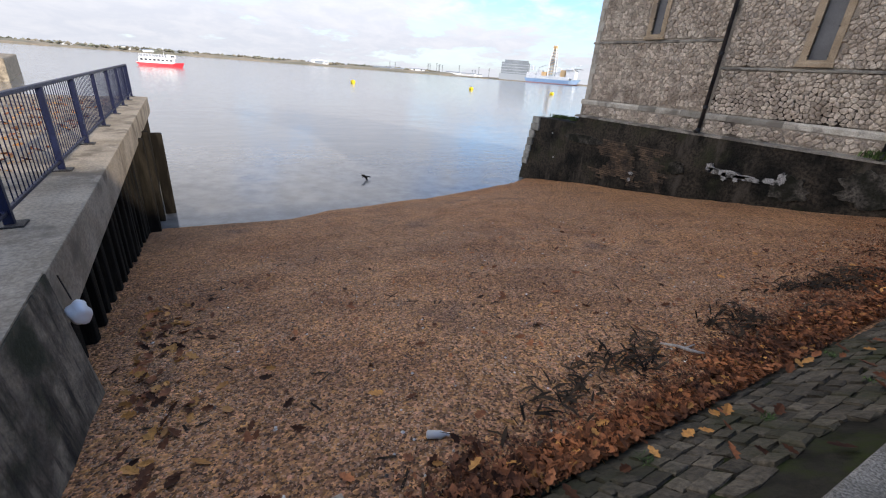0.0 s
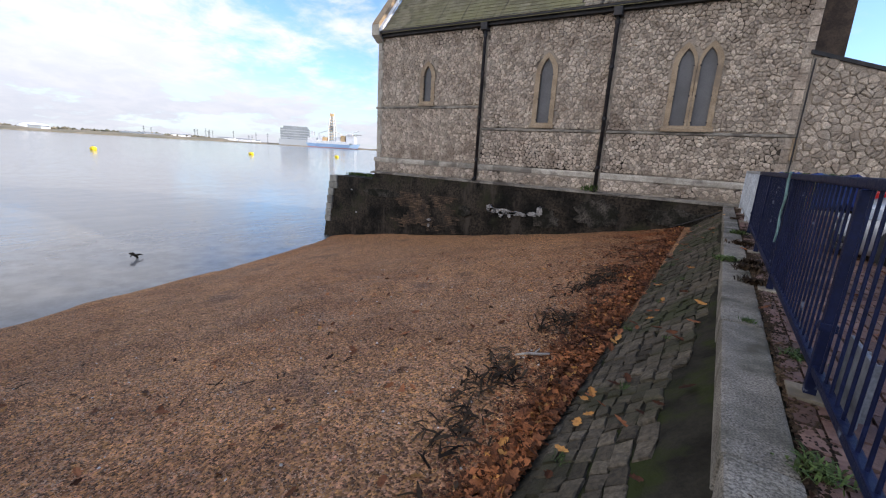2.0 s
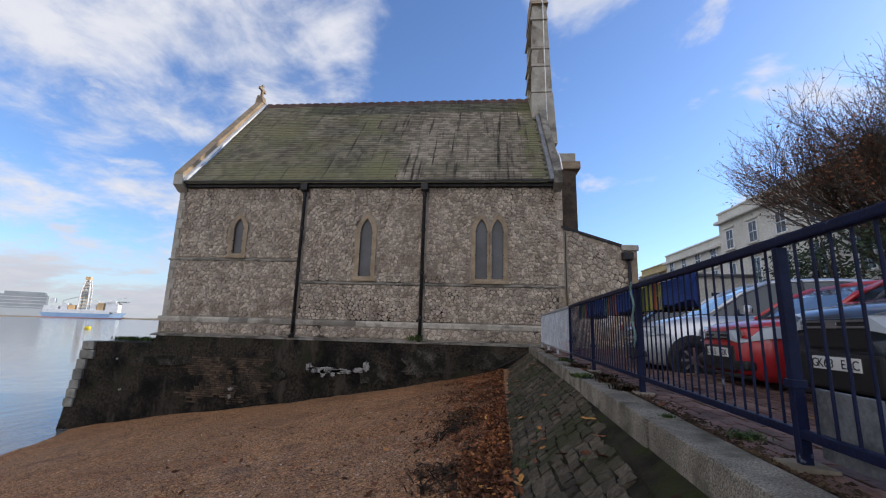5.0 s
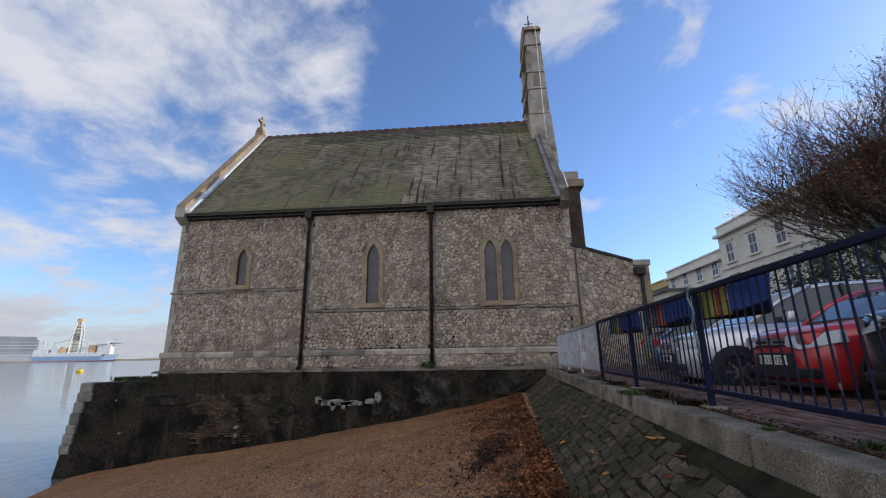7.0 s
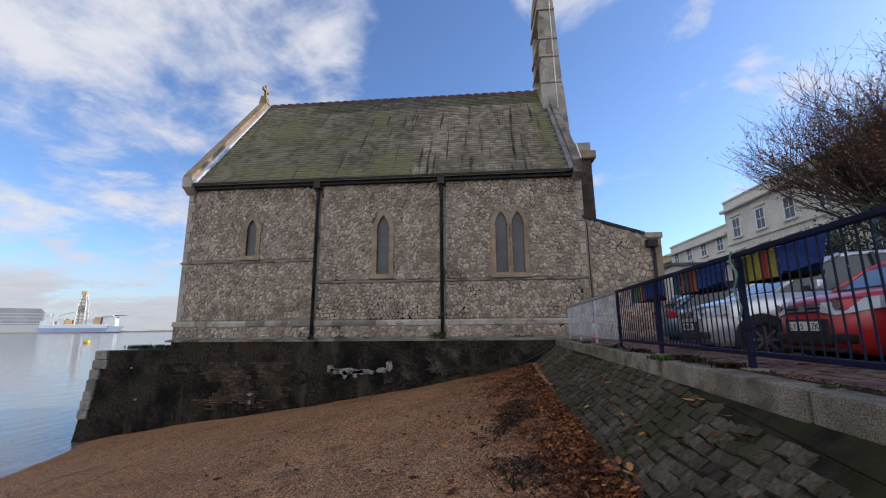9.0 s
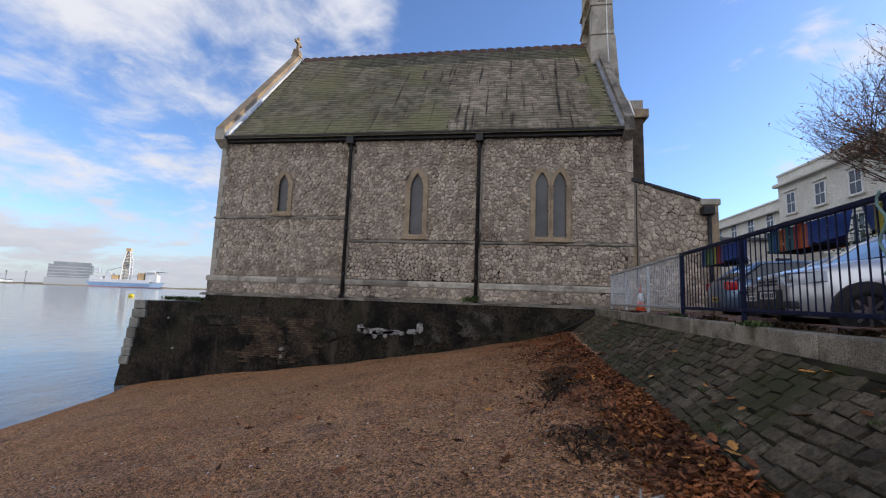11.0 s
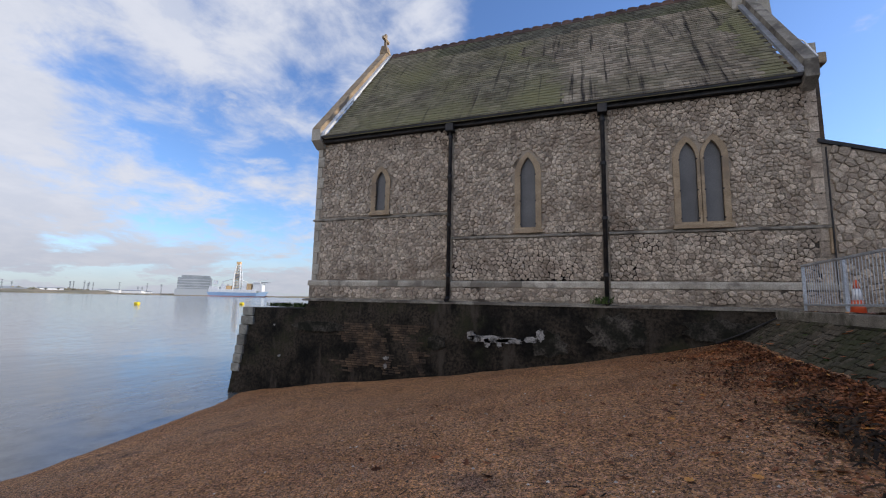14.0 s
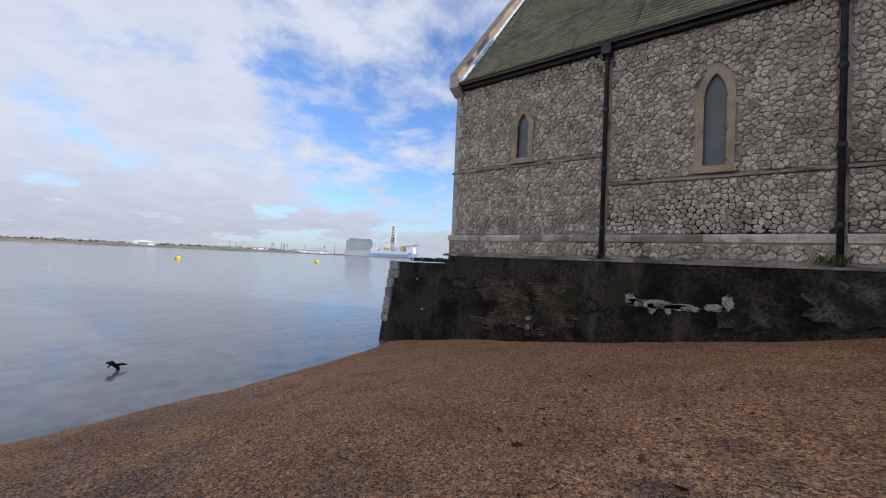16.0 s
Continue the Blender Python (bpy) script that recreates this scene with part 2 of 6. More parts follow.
# much paler lead: sunlight on the river gable's flashing is in the colour
M_LEAD = mat("pale_sunlit_lead", (0.60, 0.60, 0.60), (0.74, 0.74, 0.73), 3, 0.6, 0.2, 20, metal=0.0)
M_IRON = mat("black_cast_iron", (0.014, 0.014, 0.015), (0.035, 0.03, 0.028), 4, 0.55, 0.2, 40)
M_WINDOW = mat("grey_guarded_glass", (0.085, 0.08, 0.078), (0.115, 0.11, 0.108), 1.0, 0.4, 0.2, 90)
M_MUD = mat("tide_stained_render", (0.0055, 0.005, 0.004), (0.040, 0.031, 0.022), 0.8, 0.8, 1.0, 12, stain=(0.030, 0.029, 0.015), sscale=0.7, slevel=0.60, spec=0.12, grain=(0.3, 1.8), bdist=0.06, streak=(0.062, 0.050, 0.038), sstretch=(1.6, 1.6, 0.5), sat=0.60)
M_PATCH = mat("pale_flaked_render", (0.035, 0.031, 0.026), (0.30, 0.28, 0.255), 5.0, 0.85, 0.7, 26, spread=(0.38, 0.56), grain=(0.5, 1.3))
M_OLDBRICK = mat("old_exposed_brick", (0.028, 0.02, 0.014), (0.09, 0.056, 0.032), 2.2, 0.85, 0.5, 30, rand="object", amount=0.4)
M_QUOIN = mat("pale_quoin_stone", (0.15, 0.14, 0.115), (0.26, 0.24, 0.20), 3, 0.85, 0.4, 30, rand="object", amount=0.3)
M_CONC = mat("old_concrete", (0.22, 0.18, 0.13), (0.34, 0.285, 0.215), 1.4, 0.88, 0.5, 28, stain=(0.14, 0.115, 0.085), sscale=1.6, slevel=0.58, spec=0.2)
M_CONCW = mat("streaked_concrete", (0.08, 0.068, 0.052), (0.25, 0.205, 0.15), 2.2, 0.88, 0.6, 24, stain=(0.03, 0.034, 0.02), sscale=1.2, slevel=0.56, spec=0.15, streak=(0.028, 0.025, 0.02), sstretch=(4, 4, 0.5), sat=0.52)
M_KERB = mat("granite_kerb", (0.15, 0.132, 0.108), (0.25, 0.222, 0.182), 2.6, 0.9, 0.8, 95, rand="object", amount=0.18, stain=(0.085, 0.078, 0.055), sscale=2.4, slevel=0.58, soft=0.12, spec=0.15, grain=(0.35, 1.75), bdist=0.012)
M_SETT = mat("stone_sett_island", (0.052, 0.042, 0.029), (0.096, 0.078, 0.056), 1.3, 0.85, 1.0, 30, rand="island", amount=0.34, stain=(0.040, 0.042, 0.018), sscale=1.1, slevel=0.56, soft=0.14, spec=0.2, bdist=0.02, grain=(0.55, 1.5))
M_SETT1 = mat("stone_sett_object", (0.052, 0.042, 0.029), (0.096, 0.078, 0.056), 1.3, 0.85, 1.0, 30, rand="object", amount=0.34, stain=(0.040, 0.042, 0.018), sscale=1.1, slevel=0.56, soft=0.14, spec=0.2, bdist=0.02, grain=(0.55, 1.5))
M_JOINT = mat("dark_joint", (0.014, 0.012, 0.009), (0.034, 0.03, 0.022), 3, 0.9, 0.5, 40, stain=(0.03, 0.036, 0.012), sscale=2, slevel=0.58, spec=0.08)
M_TAR = mat("black_render_strip", (0.022, 0.021, 0.02), (0.045, 0.042, 0.037), 2, 0.8, 0.4, 40, stain=(0.035, 0.045, 0.018), sscale=1.6, slevel=0.62)
M_PAVER = mat("red_block_paving", (0.11, 0.058, 0.046), (0.18, 0.105, 0.08), 1.5, 0.85, 0.4, 40, rand="island", amount=0.3)
M_PAVER1 = mat("red_block_paving_piece", (0.11, 0.058, 0.046), (0.18, 0.105, 0.08), 1.5, 0.85, 0.4, 40, rand="object", amount=0.3)
M_TARMAC = mat("asphalt", (0.04, 0.038, 0.036), (0.065, 0.06, 0.056), 1.2, 0.9, 0.4, 60)
M_BLUE = mat("blue_painted_steel", (0.0032, 0.0058, 0.026), (0.006, 0.010, 0.038), 5, 0.5, 0.15, 50, stain=(0.14, 0.16, 0.2), sscale=7.0, slevel=0.68, soft=0.03, spec=0.2)
M_GALV = mat("galvanised_steel", (0.36, 0.38, 0.40), (0.5, 0.52, 0.54), 4, 0.45, 0.15, 50, metal=0.5)
M_TIMBER = mat("tarred_pile", (0.008, 0.0072, 0.006), (0.022, 0.019, 0.015), 1.5, 0.9, 0.6, 14, stretch=(3, 3, 0.4), spec=0.04)
M_GREEN = mat("green_weed", (0.035, 0.06, 0.014), (0.075, 0.11, 0.03), 4, 0.8, 0.2, 40, rand="island", amount=0.4)
M_LEAFB = mat("fallen_leaf", (0.085, 0.034, 0.018), (0.245, 0.088, 0.035), 1.6, 0.75, 0.2, 40, rand="island", amount=0.75, spec=0.15)
M_LEAFY = mat("yellow_fallen_leaf", (0.36, 0.15, 0.035), (0.46, 0.22, 0.06), 2, 0.7, 0.2, 40, rand="island", amount=0.4)
M_LEAFD = mat("dark_wet_weed", (0.022, 0.015, 0.010), (0.06, 0.038, 0.022), 2, 0.8, 0.3, 40, rand="island", amount=0.5, spec=0.1)
M_STUCCO = mat("cream_stucco", (0.60, 0.57, 0.50), (0.70, 0.67, 0.60), 0.5, 0.85, 0.2, 12)
M_DARKBRICK = mat("dark_chimney_brick", (0.055, 0.04, 0.03), (0.10, 0.07, 0.05), 3, 0.9, 0.4, 25)
M_RIDGE = mat("terracotta_ridge", (0.075, 0.044, 0.034), (0.13, 0.075, 0.055), 2, 0.9, 0.3, 30, rand="object", amount=0.25)
M_BARK = mat("tree_bark", (0.065, 0.05, 0.04), (0.13, 0.10, 0.08), 3, 0.9, 0.5, 20)
M_PATCH2 = mat("chalky_shell", (0.34, 0.31, 0.27), (0.52, 0.49, 0.44), 6, 0.8, 0.2, 60, rand="island", amount=0.35)
M_CONCD2 = mat("dark_beach_stone", (0.05, 0.04, 0.032), (0.12, 0.095, 0.075), 6, 0.7, 0.2, 60, rand="island", amount=0.4)
M_GLASS = plain("window_glass", (0.05, 0.06, 0.075), 0.08)


# ---- building blocks ----
def mesh(name, verts, faces, material, smooth=False):
    me = bpy.data.meshes.new(name)
    me.from_pydata([tuple(map(float, v)) for v in verts], [], faces)
    for mm in material if isinstance(material, (list, tuple)) else [material]:
        me.materials.append(mm)
    if smooth:
        me.polygons.foreach_set("use_smooth", [True] * len(me.polygons))
    me.update()
    return me


def obj(name, me, parent=None, label="", m=None):
    ob = new(name, me)
    if parent:
        ob.parent = parent
    if m is not None:
        ob.matrix_basis = m
    return tagged(ob, label)


def part(name, bm, material, parent, label="", smooth=False):
    me = bpy.data.meshes.new(name)
    bmesh.ops.recalc_face_normals(bm, faces=bm.faces)
    bm.to_mesh(me)
    bm.free()
    me.materials.append(material)
    if smooth:
        me.polygons.foreach_set("use_smooth", [True] * len(me.polygons))
    return obj(name, me, parent, label)


def thing(name, m=None, label="", category="", group="", kind=""):
    ob = new(name)
    if m is not None:
        ob.matrix_basis = m
    return tagged(ob, label, category, group, kind)


def add_box(bm, x0, x1, y0, y1, z0, z1, bevel=0.0, m=None):
    r = bmesh.ops.create_cube(bm, size=1.0)
    vs = r["verts"]
    for v in vs:
        v.co = Vector((x0 + (v.co.x + 0.5) * (x1 - x0), y0 + (v.co.y + 0.5) * (y1 - y0), z0 + (v.co.z + 0.5) * (z1 - z0)))
    if bevel:
        es = list({e for v in vs for e in v.link_edges})
        r = bmesh.ops.bevel(bm, geom=es, offset=bevel, segments=2, affect="EDGES", profile=0.6)
        vs = list({v for f in r["faces"] for v in f.verts} | {v for v in vs if v.is_valid})
    if m is not None:
        bmesh.ops.transform(bm, matrix=m, verts=vs)
    return vs


def box(x0, x1, y0, y1, z0, z1, bevel=0.0, m=None):
    bm = bmesh.new()
    add_box(bm, x0, x1, y0, y1, z0, z1, bevel, m)
    return bm


def add_tube(bm, pts, radius, seg=8, cap=True):
    """A round bar along points; radius may be a list."""
    pts = [Vector(p) for p in pts]
    rr = radius if isinstance(radius, (list, tuple)) else [radius] * len(pts)
    rings = []
    for i, p in enumerate(pts):
        d = (pts[min(i + 1, len(pts) - 1)] - pts[max(i - 1, 0)]).normalized()
        a = d.orthogonal().normalized() if i == 0 else (a - d * a.dot(d)).normalized()
        b = d.cross(a)
        rings.append([bm.verts.new(p + (a * math.cos(2 * math.pi * k / seg) + b * math.sin(2 * math.pi * k / seg)) * rr[i]) for k in range(seg)])
    for r0, r1 in zip(rings, rings[1:]):
        for k in range(seg):
            bm.faces.new((r0[k], r0[(k + 1) % seg], r1[(k + 1) % seg], r1[k]))
    if cap:
        bm.faces.new(rings[0][::-1])
        bm.faces.new(rings[-1])


def tube(pts, radius, seg=8):
    bm = bmesh.new()
    add_tube(bm, pts, radius, seg)
    return bm


def prism(outline, y0, y1, axis="y"):
    """A polygon in x,z (axis y) or y,z (axis x) or x,y (axis z) given thickness."""
    bm = bmesh.new()

    def at(u, v, w):
        return {"y": (u, w, v), "x": (w, u, v), "z": (u, v, w)}[axis]

    a = [bm.verts.new(at(u, v, y0)) for u, v in outline]
    b = [bm.verts.new(at(u, v, y1)) for u, v in outline]
    n = len(outline)
    for i in range(n):
        bm.faces.new((a[i], a[(i + 1) % n], b[(i + 1) % n], b[i]))
    bm.faces.new(a[::-1])
    bm.faces.new(b)
    return bm


def soup(name, shapes, material, parent=None, label="", smooth=False):
    """Many small shapes (verts, faces) joined into one mesh."""
    V, F, n = [], [], 0
    for v, f in shapes:
        V.extend(v)
        F.extend([[i + n for i in q] for q in f])
        n += len(v)
    return obj(name, mesh(name, V, F, material, smooth), parent, label)

# ---- water, ground and beach ----
WATER_Z = 0.10
KERB_Z, KERB_X, FENCE_X = 3.73, 13.88, 14.26
K_TURN = Matrix.Translation((13.77, -11, 0)) @ Matrix.Rotation(-math.atan(0.046), 4, "Z") @ Matrix.Translation((-KERB_X, 11, 0))  # the kerb runs 2.6 degrees off the church's normal


def kerb_x(y):
    return 13.77 + 0.046 * (y + 11)


rng = random.Random(7)
nprng = np.random.default_rng(5)


def smooth_noise(x, y, s, k=0.0):
    return noise.noise(Vector((x * s, y * s, k)))


def beach_z(x, y):
    edge = np.interp(y, [-17, -15.5, -13.3, -11.5, -8.5, -6.4, -4.5, -1.5, -0.3], [-0.7, -0.5, -0.35, -0.9, -1.15, -1.4, -1.75, -2.5, -3.0])
    u = x - (edge + 3.0) * np.clip((6 - x) / 6, 0, 1)
    z = np.interp(u, [-40, -8, -3.6, -3.0, -2.0, -0.2, 5.2, 7, 10, 12, 13, 14.5], [-7, -1.5, -0.12, 0.10, 0.34, 0.63, 1.38, 1.66, 2.19, 2.60, 2.83, 3.2])
    return float(z) + 0.04 * smooth_noise(x, y, 0.5) + 0.02 * smooth_noise(x, y, 1.9, 3)


def sheet(name, xs, ys, fz, material, parent=None, label="", kind="structure"):
    V = [(x, y, fz(x, y)) for y in ys for x in xs]
    n = len(xs)
    F = [(j * n + i, j * n + i + 1, (j + 1) * n + i + 1, (j + 1) * n + i) for j in range(len(ys) - 1) for i in range(n - 1)]
    ob = obj(name, mesh(name, V, F, material, True), parent, label)
    return tagged(ob, label, "", "", kind)


water = obj("water", mesh("water", [(-4000, -4000, WATER_Z), (3, -4000, WATER_Z), (3, 4000, WATER_Z), (-4000, 4000, WATER_Z)], [(0, 1, 2, 3)], M_WATER))
tagged(water, "calm grey river reflecting the cloudy sky", "water", "", "structure")
bed = obj("river_bed", mesh("river_bed", [(-4000, -4000, -7.2), (4000, -4000, -7.2), (4000, 4000, -7.2), (-4000, 4000, -7.2)], [(0, 1, 2, 3)], M_GRAVEL))
tagged(bed, "muddy bed far under the river", "ground", "", "structure")
xs = np.concatenate([np.linspace(-40, -6, 18), np.linspace(-5.5, 14.6, 170)])
ys = np.linspace(-17.9, 0.3, 150)
beach = sheet("beach", xs, ys, beach_z, M_GRAVEL, None, "wet brown shingle beach sloping to the water")

# land behind the river wall
land = obj("ground", mesh("ground", [(14.6, -300, 3.60), (4000, -300, 3.60), (4000, 4000, 3.60), (14.6, 4000, 3.60), (14.6, 0.3, 3.60)], [(0, 1, 2, 3, 4)], M_TARMAC))
tagged(land, "asphalt car park beside the river wall", "ground", "", "structure")

# ---- sloping sett revetment, kerb and pavement ----
SY0, SY1 = -15.0, -0.24
slope_dir = Vector((-1.03, 0, -0.80)).normalized()
slope_top = Vector((KERB_X + 0.02, 0, 3.52))
revet = thing("revetment", K_TURN, "", "", "", "structure")
tagged(revet, "sloping wall of dark worn stone setts", "revetment")
bm = prism([(KERB_X + 0.4, 3.52), (KERB_X + 0.02, 3.52), (KERB_X + 0.02 + slope_dir.x * 2.1, 3.52 + slope_dir.z * 2.1), (KERB_X + 0.4, 3.52 + slope_dir.z * 2.1)], SY0, SY1)
part("bed", bm, M_JOINT, revet, "dark earth and moss in the joints")
nrm = Vector((slope_dir.z, 0, -slope_dir.x)) * -1
if nrm.z < 0:
    nrm = -nrm
bm = bmesh.new()
quad = []
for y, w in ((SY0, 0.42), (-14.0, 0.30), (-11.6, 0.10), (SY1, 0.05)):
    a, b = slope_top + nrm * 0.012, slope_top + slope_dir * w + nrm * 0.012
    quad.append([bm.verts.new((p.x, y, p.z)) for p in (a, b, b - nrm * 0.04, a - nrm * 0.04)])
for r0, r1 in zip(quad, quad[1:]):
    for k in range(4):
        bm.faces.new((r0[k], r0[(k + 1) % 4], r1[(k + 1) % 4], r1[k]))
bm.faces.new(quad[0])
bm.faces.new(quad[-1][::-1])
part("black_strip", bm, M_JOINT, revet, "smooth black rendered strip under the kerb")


def sett_shape(w, d, h, r, worn=0.90, jit=0.008):
    """A worn block: its top is smaller than its foot and a little domed."""
    v = []
    for k, (f, z) in enumerate(((1.0, -0.05), (0.97, h * 0.6), (worn, h))):
        for sx, sy in ((-1, -1), (1, -1), (1, 1), (-1, 1)):
            v.append((sx * w / 2 * f + r.uniform(-jit, jit), sy * d / 2 * f + r.uniform(-jit, jit), z + r.uniform(-0.004, 0.004)))
    v.append((r.uniform(-0.02, 0.02), 0, h * 1.12))
    f = [(i + 4 * k, (i + 1) % 4 + 4 * k, (i + 1) % 4 + 4 * k + 4, i + 4 * k + 4) for k in (0, 1) for i in range(4)]
    f += [(8 + i, 8 + (i + 1) % 4, 12) for i in range(4)]
    return v, f


sett_meshes = [mesh("sett", *sett_shape(0.168 + 0.004 * (k % 3), 0.108 + 0.004 * (k % 4), 0.018 + 0.005 * (k % 3), rng, 0.88, 0.013), M_SETT1) for k in range(8)]
S_axis = Matrix((( slope_dir.x, 0, nrm.x), (slope_dir.y, 1, nrm.y), (slope_dir.z, 0, nrm.z))).to_4x4()
rest, count = [], 0
s = 0.10
while s < 1.95:
    y = SY0 + 0.1 + rng.uniform(0, 0.2)
    while y < SY1 - 0.1:
        if s < float(np.interp(y, [-14, -11.6], [0.36, 0.10])):
            y += 0.2
            continue
        w = rng.uniform(0.11, 0.21)
        # the courses climb a little and wander
        p = slope_top + slope_dir * (s + 0.05 * math.sin(y * 0.9) + 0.02 * math.sin(y * 2.7 + s) + rng.uniform(-0.014, 0.014)) + Vector((0, y + w / 2, 0))
        turn = Matrix.Translation(p - nrm * rng.uniform(0.0, 0.008)) @ S_axis @ Matrix.Rotation(math.pi / 2 + rng.uniform(-0.10, 0.10), 4, "Z") @ Matrix.Rotation(rng.uniform(-0.05, 0.05), 4, "X")
        if -14.2 < y < -9.5 and count < 300 and s > 0.4:
            obj("sett", sett_meshes[rng.randrange(8)], revet, "", turn @ Matrix.Diagonal((w / 0.186, 1.0, rng.uniform(0.8, 1.4), 1)))
            count += 1
        else:
            v, f = sett_shape(w - 0.014, 0.116, rng.uniform(0.014, 0.030), rng, 0.88, 0.013)
            rest.append(([turn @ Vector(c) for c in v], f))
        y += w
    s += 0.128
tagged(soup("setts", rest, M_SETT, revet, "rows of worn stone setts"), "", "", "", "stuff")

kerb = thing("kerb", K_TURN, "row of long worn granite kerb stones", "kerb", "", "structure")
cuts = [SY0, -14.22, -12.4, -10.9, -9.75, -8.2, -6.7, -5.2, -3.8, -2.3, -1.0, SY1 - 0.02]
for k, (a, b) in enumerate(zip(cuts, cuts[1:])):
    j = rng.uniform(-0.012, 0.012)
    bm = box(KERB_X + j, KERB_X + 0.27, a + 0.006, b - 0.006, KERB_Z - 0.25, KERB_Z + rng.uniform(-0.01, 0.008), 0.022)
    part("kerb_stone", bm, M_KERB, kerb)
pave = thing("pavement", K_TURN, "", "", "", "structure")
tagged(pave, "old red brick paving with leaves and dirt", "pavement")
PX0 = KERB_X + 0.28
part("bedding", box(PX0, 21.0, -19.5, -0.6, 3.4, KERB_Z - 0.045), M_JOINT, pave)
paver_mesh = mesh("brick", *sett_shape(0.205, 0.098, 0.028, rng, 0.95, 0.003), M_PAVER1)
rest, count = [], 0
x, r = PX0 + 0.06, 0
while x < 16.9:
    y = -17.5 + (r % 2) * 0.11
    while y < -0.3:
        base = Matrix.Translation((x, y, KERB_Z - 0.03 + rng.uniform(-0.004, 0.004))) @ Matrix.Rotation(math.pi / 2 + rng.uniform(-0.02, 0.02), 4, "Z")
        if -14.2 < y < -9.0 and x < 15.5 and count < 300:
            obj("brick", paver_mesh, pave, "", base)
            count += 1
        else:
            v, f = sett_shape(0.205, 0.098, 0.028, rng, 0.95, 0.003)
            rest.append(([base @ Vector(c) for c in v], f))
        y += 0.214
    x += 0.107
    r += 1
tagged(soup("bricks", rest, M_PAVER, pave, "red brick pavers"), "", "", "", "stuff")
dirt = []
for k in range(5200):  # soil and crumbled leaf in the strip between kerb and railing
    x, y = KERB_X + 0.27 + abs(rng.gauss(0, 0.075)), rng.uniform(SY0, -1.0)
    if smooth_noise(x, y, 1.1, 31) < -0.12:
        continue
    q = rng.uniform(0.006, 0.022)
    a = rng.uniform(0, 6.283)
    c, d = math.cos(a) * q, math.sin(a) * q
    zz = KERB_Z - 0.004
    dirt.append(([(x - c, y - d, zz), (x + d * 0.8, y - c * 0.8, zz), (x + c, y + d, zz), (x - d * 0.8, y + c * 0.8, zz), (x, y, zz + q * 0.7)], [(0, 1, 4), (1, 2, 4), (2, 3, 4), (3, 0, 4)]))
tagged(soup("soil", dirt, M_LEAFD, pave, "dark soil and leaf crumbs"), "", "", "", "stuff")
part("sub_wall", box(KERB_X + 0.05, FENCE_X + 0.4, SY0, SY1, 0.5, KERB_Z - 0.26), M_TAR, pave)

# steps from the pavement down to the beach
steps = thing("steps", None, "plain worn concrete steps down to the beach", "steps", "", "structure")
for k in range(6):
    x1 = 14.25 - 0.36 * k
    part("step", box(x1 - 0.38, x1 + 0.02, -16.9, -15.10 - 0.05 * k, 1.2, KERB_Z - 0.17 * (k + 1), 0.012), M_CONC, steps)
part("landing", box(14.25, 21.0, -19.6, -15.0, 1.2, KERB_Z - 0.02, 0.012), M_CONC, steps)

# ---- church ----
L_CH, EAVE, RIDGE_Y, RIDGE_Z = 15.52, 10.1, 4.87, 16.35
church = thing("church", None, "flint and ragstone riverside church with a mossy slate roof", "church")
WINS = [  # glass left, right, sill, spring, apex
    (2.43, 2.82, 7.02, 8.05, 8.48),
    (7.73, 8.21, 6.18, 7.90, 8.50),
    (12.30, 12.74, 6.15, 7.98, 8.50),
    (12.92, 13.36, 6.15, 7.98, 8.50),
]


def arch(l, r, spring, apex, n=7):
    """Points of a pointed arch from the left spring over the apex to the right spring."""
    c, w, h = (l + r) / 2, (r - l) / 2, apex - spring
    rad = (w * w + h * h) / (2 * w)
    half = []
    a0, a1 = math.pi, math.pi - math.atan2(h, rad - w)
    for i in range(n + 1):
        t = a0 + (a1 - a0) * i / n
        half.append((l + rad + rad * math.cos(t), spring + rad * math.sin(t)))
    return half + [(2 * c - x, z) for x, z in half[-2::-1]]


def slab(outline, y0, y1):
    part("nave_wall", prism(outline, y0, y1), M_MORTAR, church, "")


X_W = -0.20  # the west corner
xcur = X_W
for l, r, sill, spring, apex in WINS:
    slab([(xcur, 3.6), (l, 3.6), (l, EAVE), (xcur, EAVE)], 0.0, 0.6)
    slab([(l, 3.6), (r, 3.6), (r, sill), (l, sill)], 0.0, 0.6)
    slab(arch(l, r, spring, apex) + [(r, EAVE), (l, EAVE)], 0.0, 0.6)
    xcur = r
slab([(xcur, 3.6), (L_CH, 3.6), (L_CH, EAVE), (xcur, EAVE)], 0.0, 0.6)
G = [(0.0, 3.6), (2 * RIDGE_Y, 3.6), (2 * RIDGE_Y, EAVE), (RIDGE_Y, RIDGE_Z + 0.05), (0.0, EAVE)]
part("river_gable", prism([(y + (0.61 if y == 0 else 0), z) for y, z in G], X_W, X_W + 0.55, "x"), M_MORTAR, church)
part("land_gable", prism([(y + (0.61 if y == 0 else 0), z) for y, z in G], L_CH - 0.55, L_CH + 0.0, "x"), M_MORTAR, church)
part("far_wall", box(0.56, L_CH - 0.56, 2 * RIDGE_Y - 0.6, 2 * RIDGE_Y, 3.6, EAVE), M_MORTAR, church)


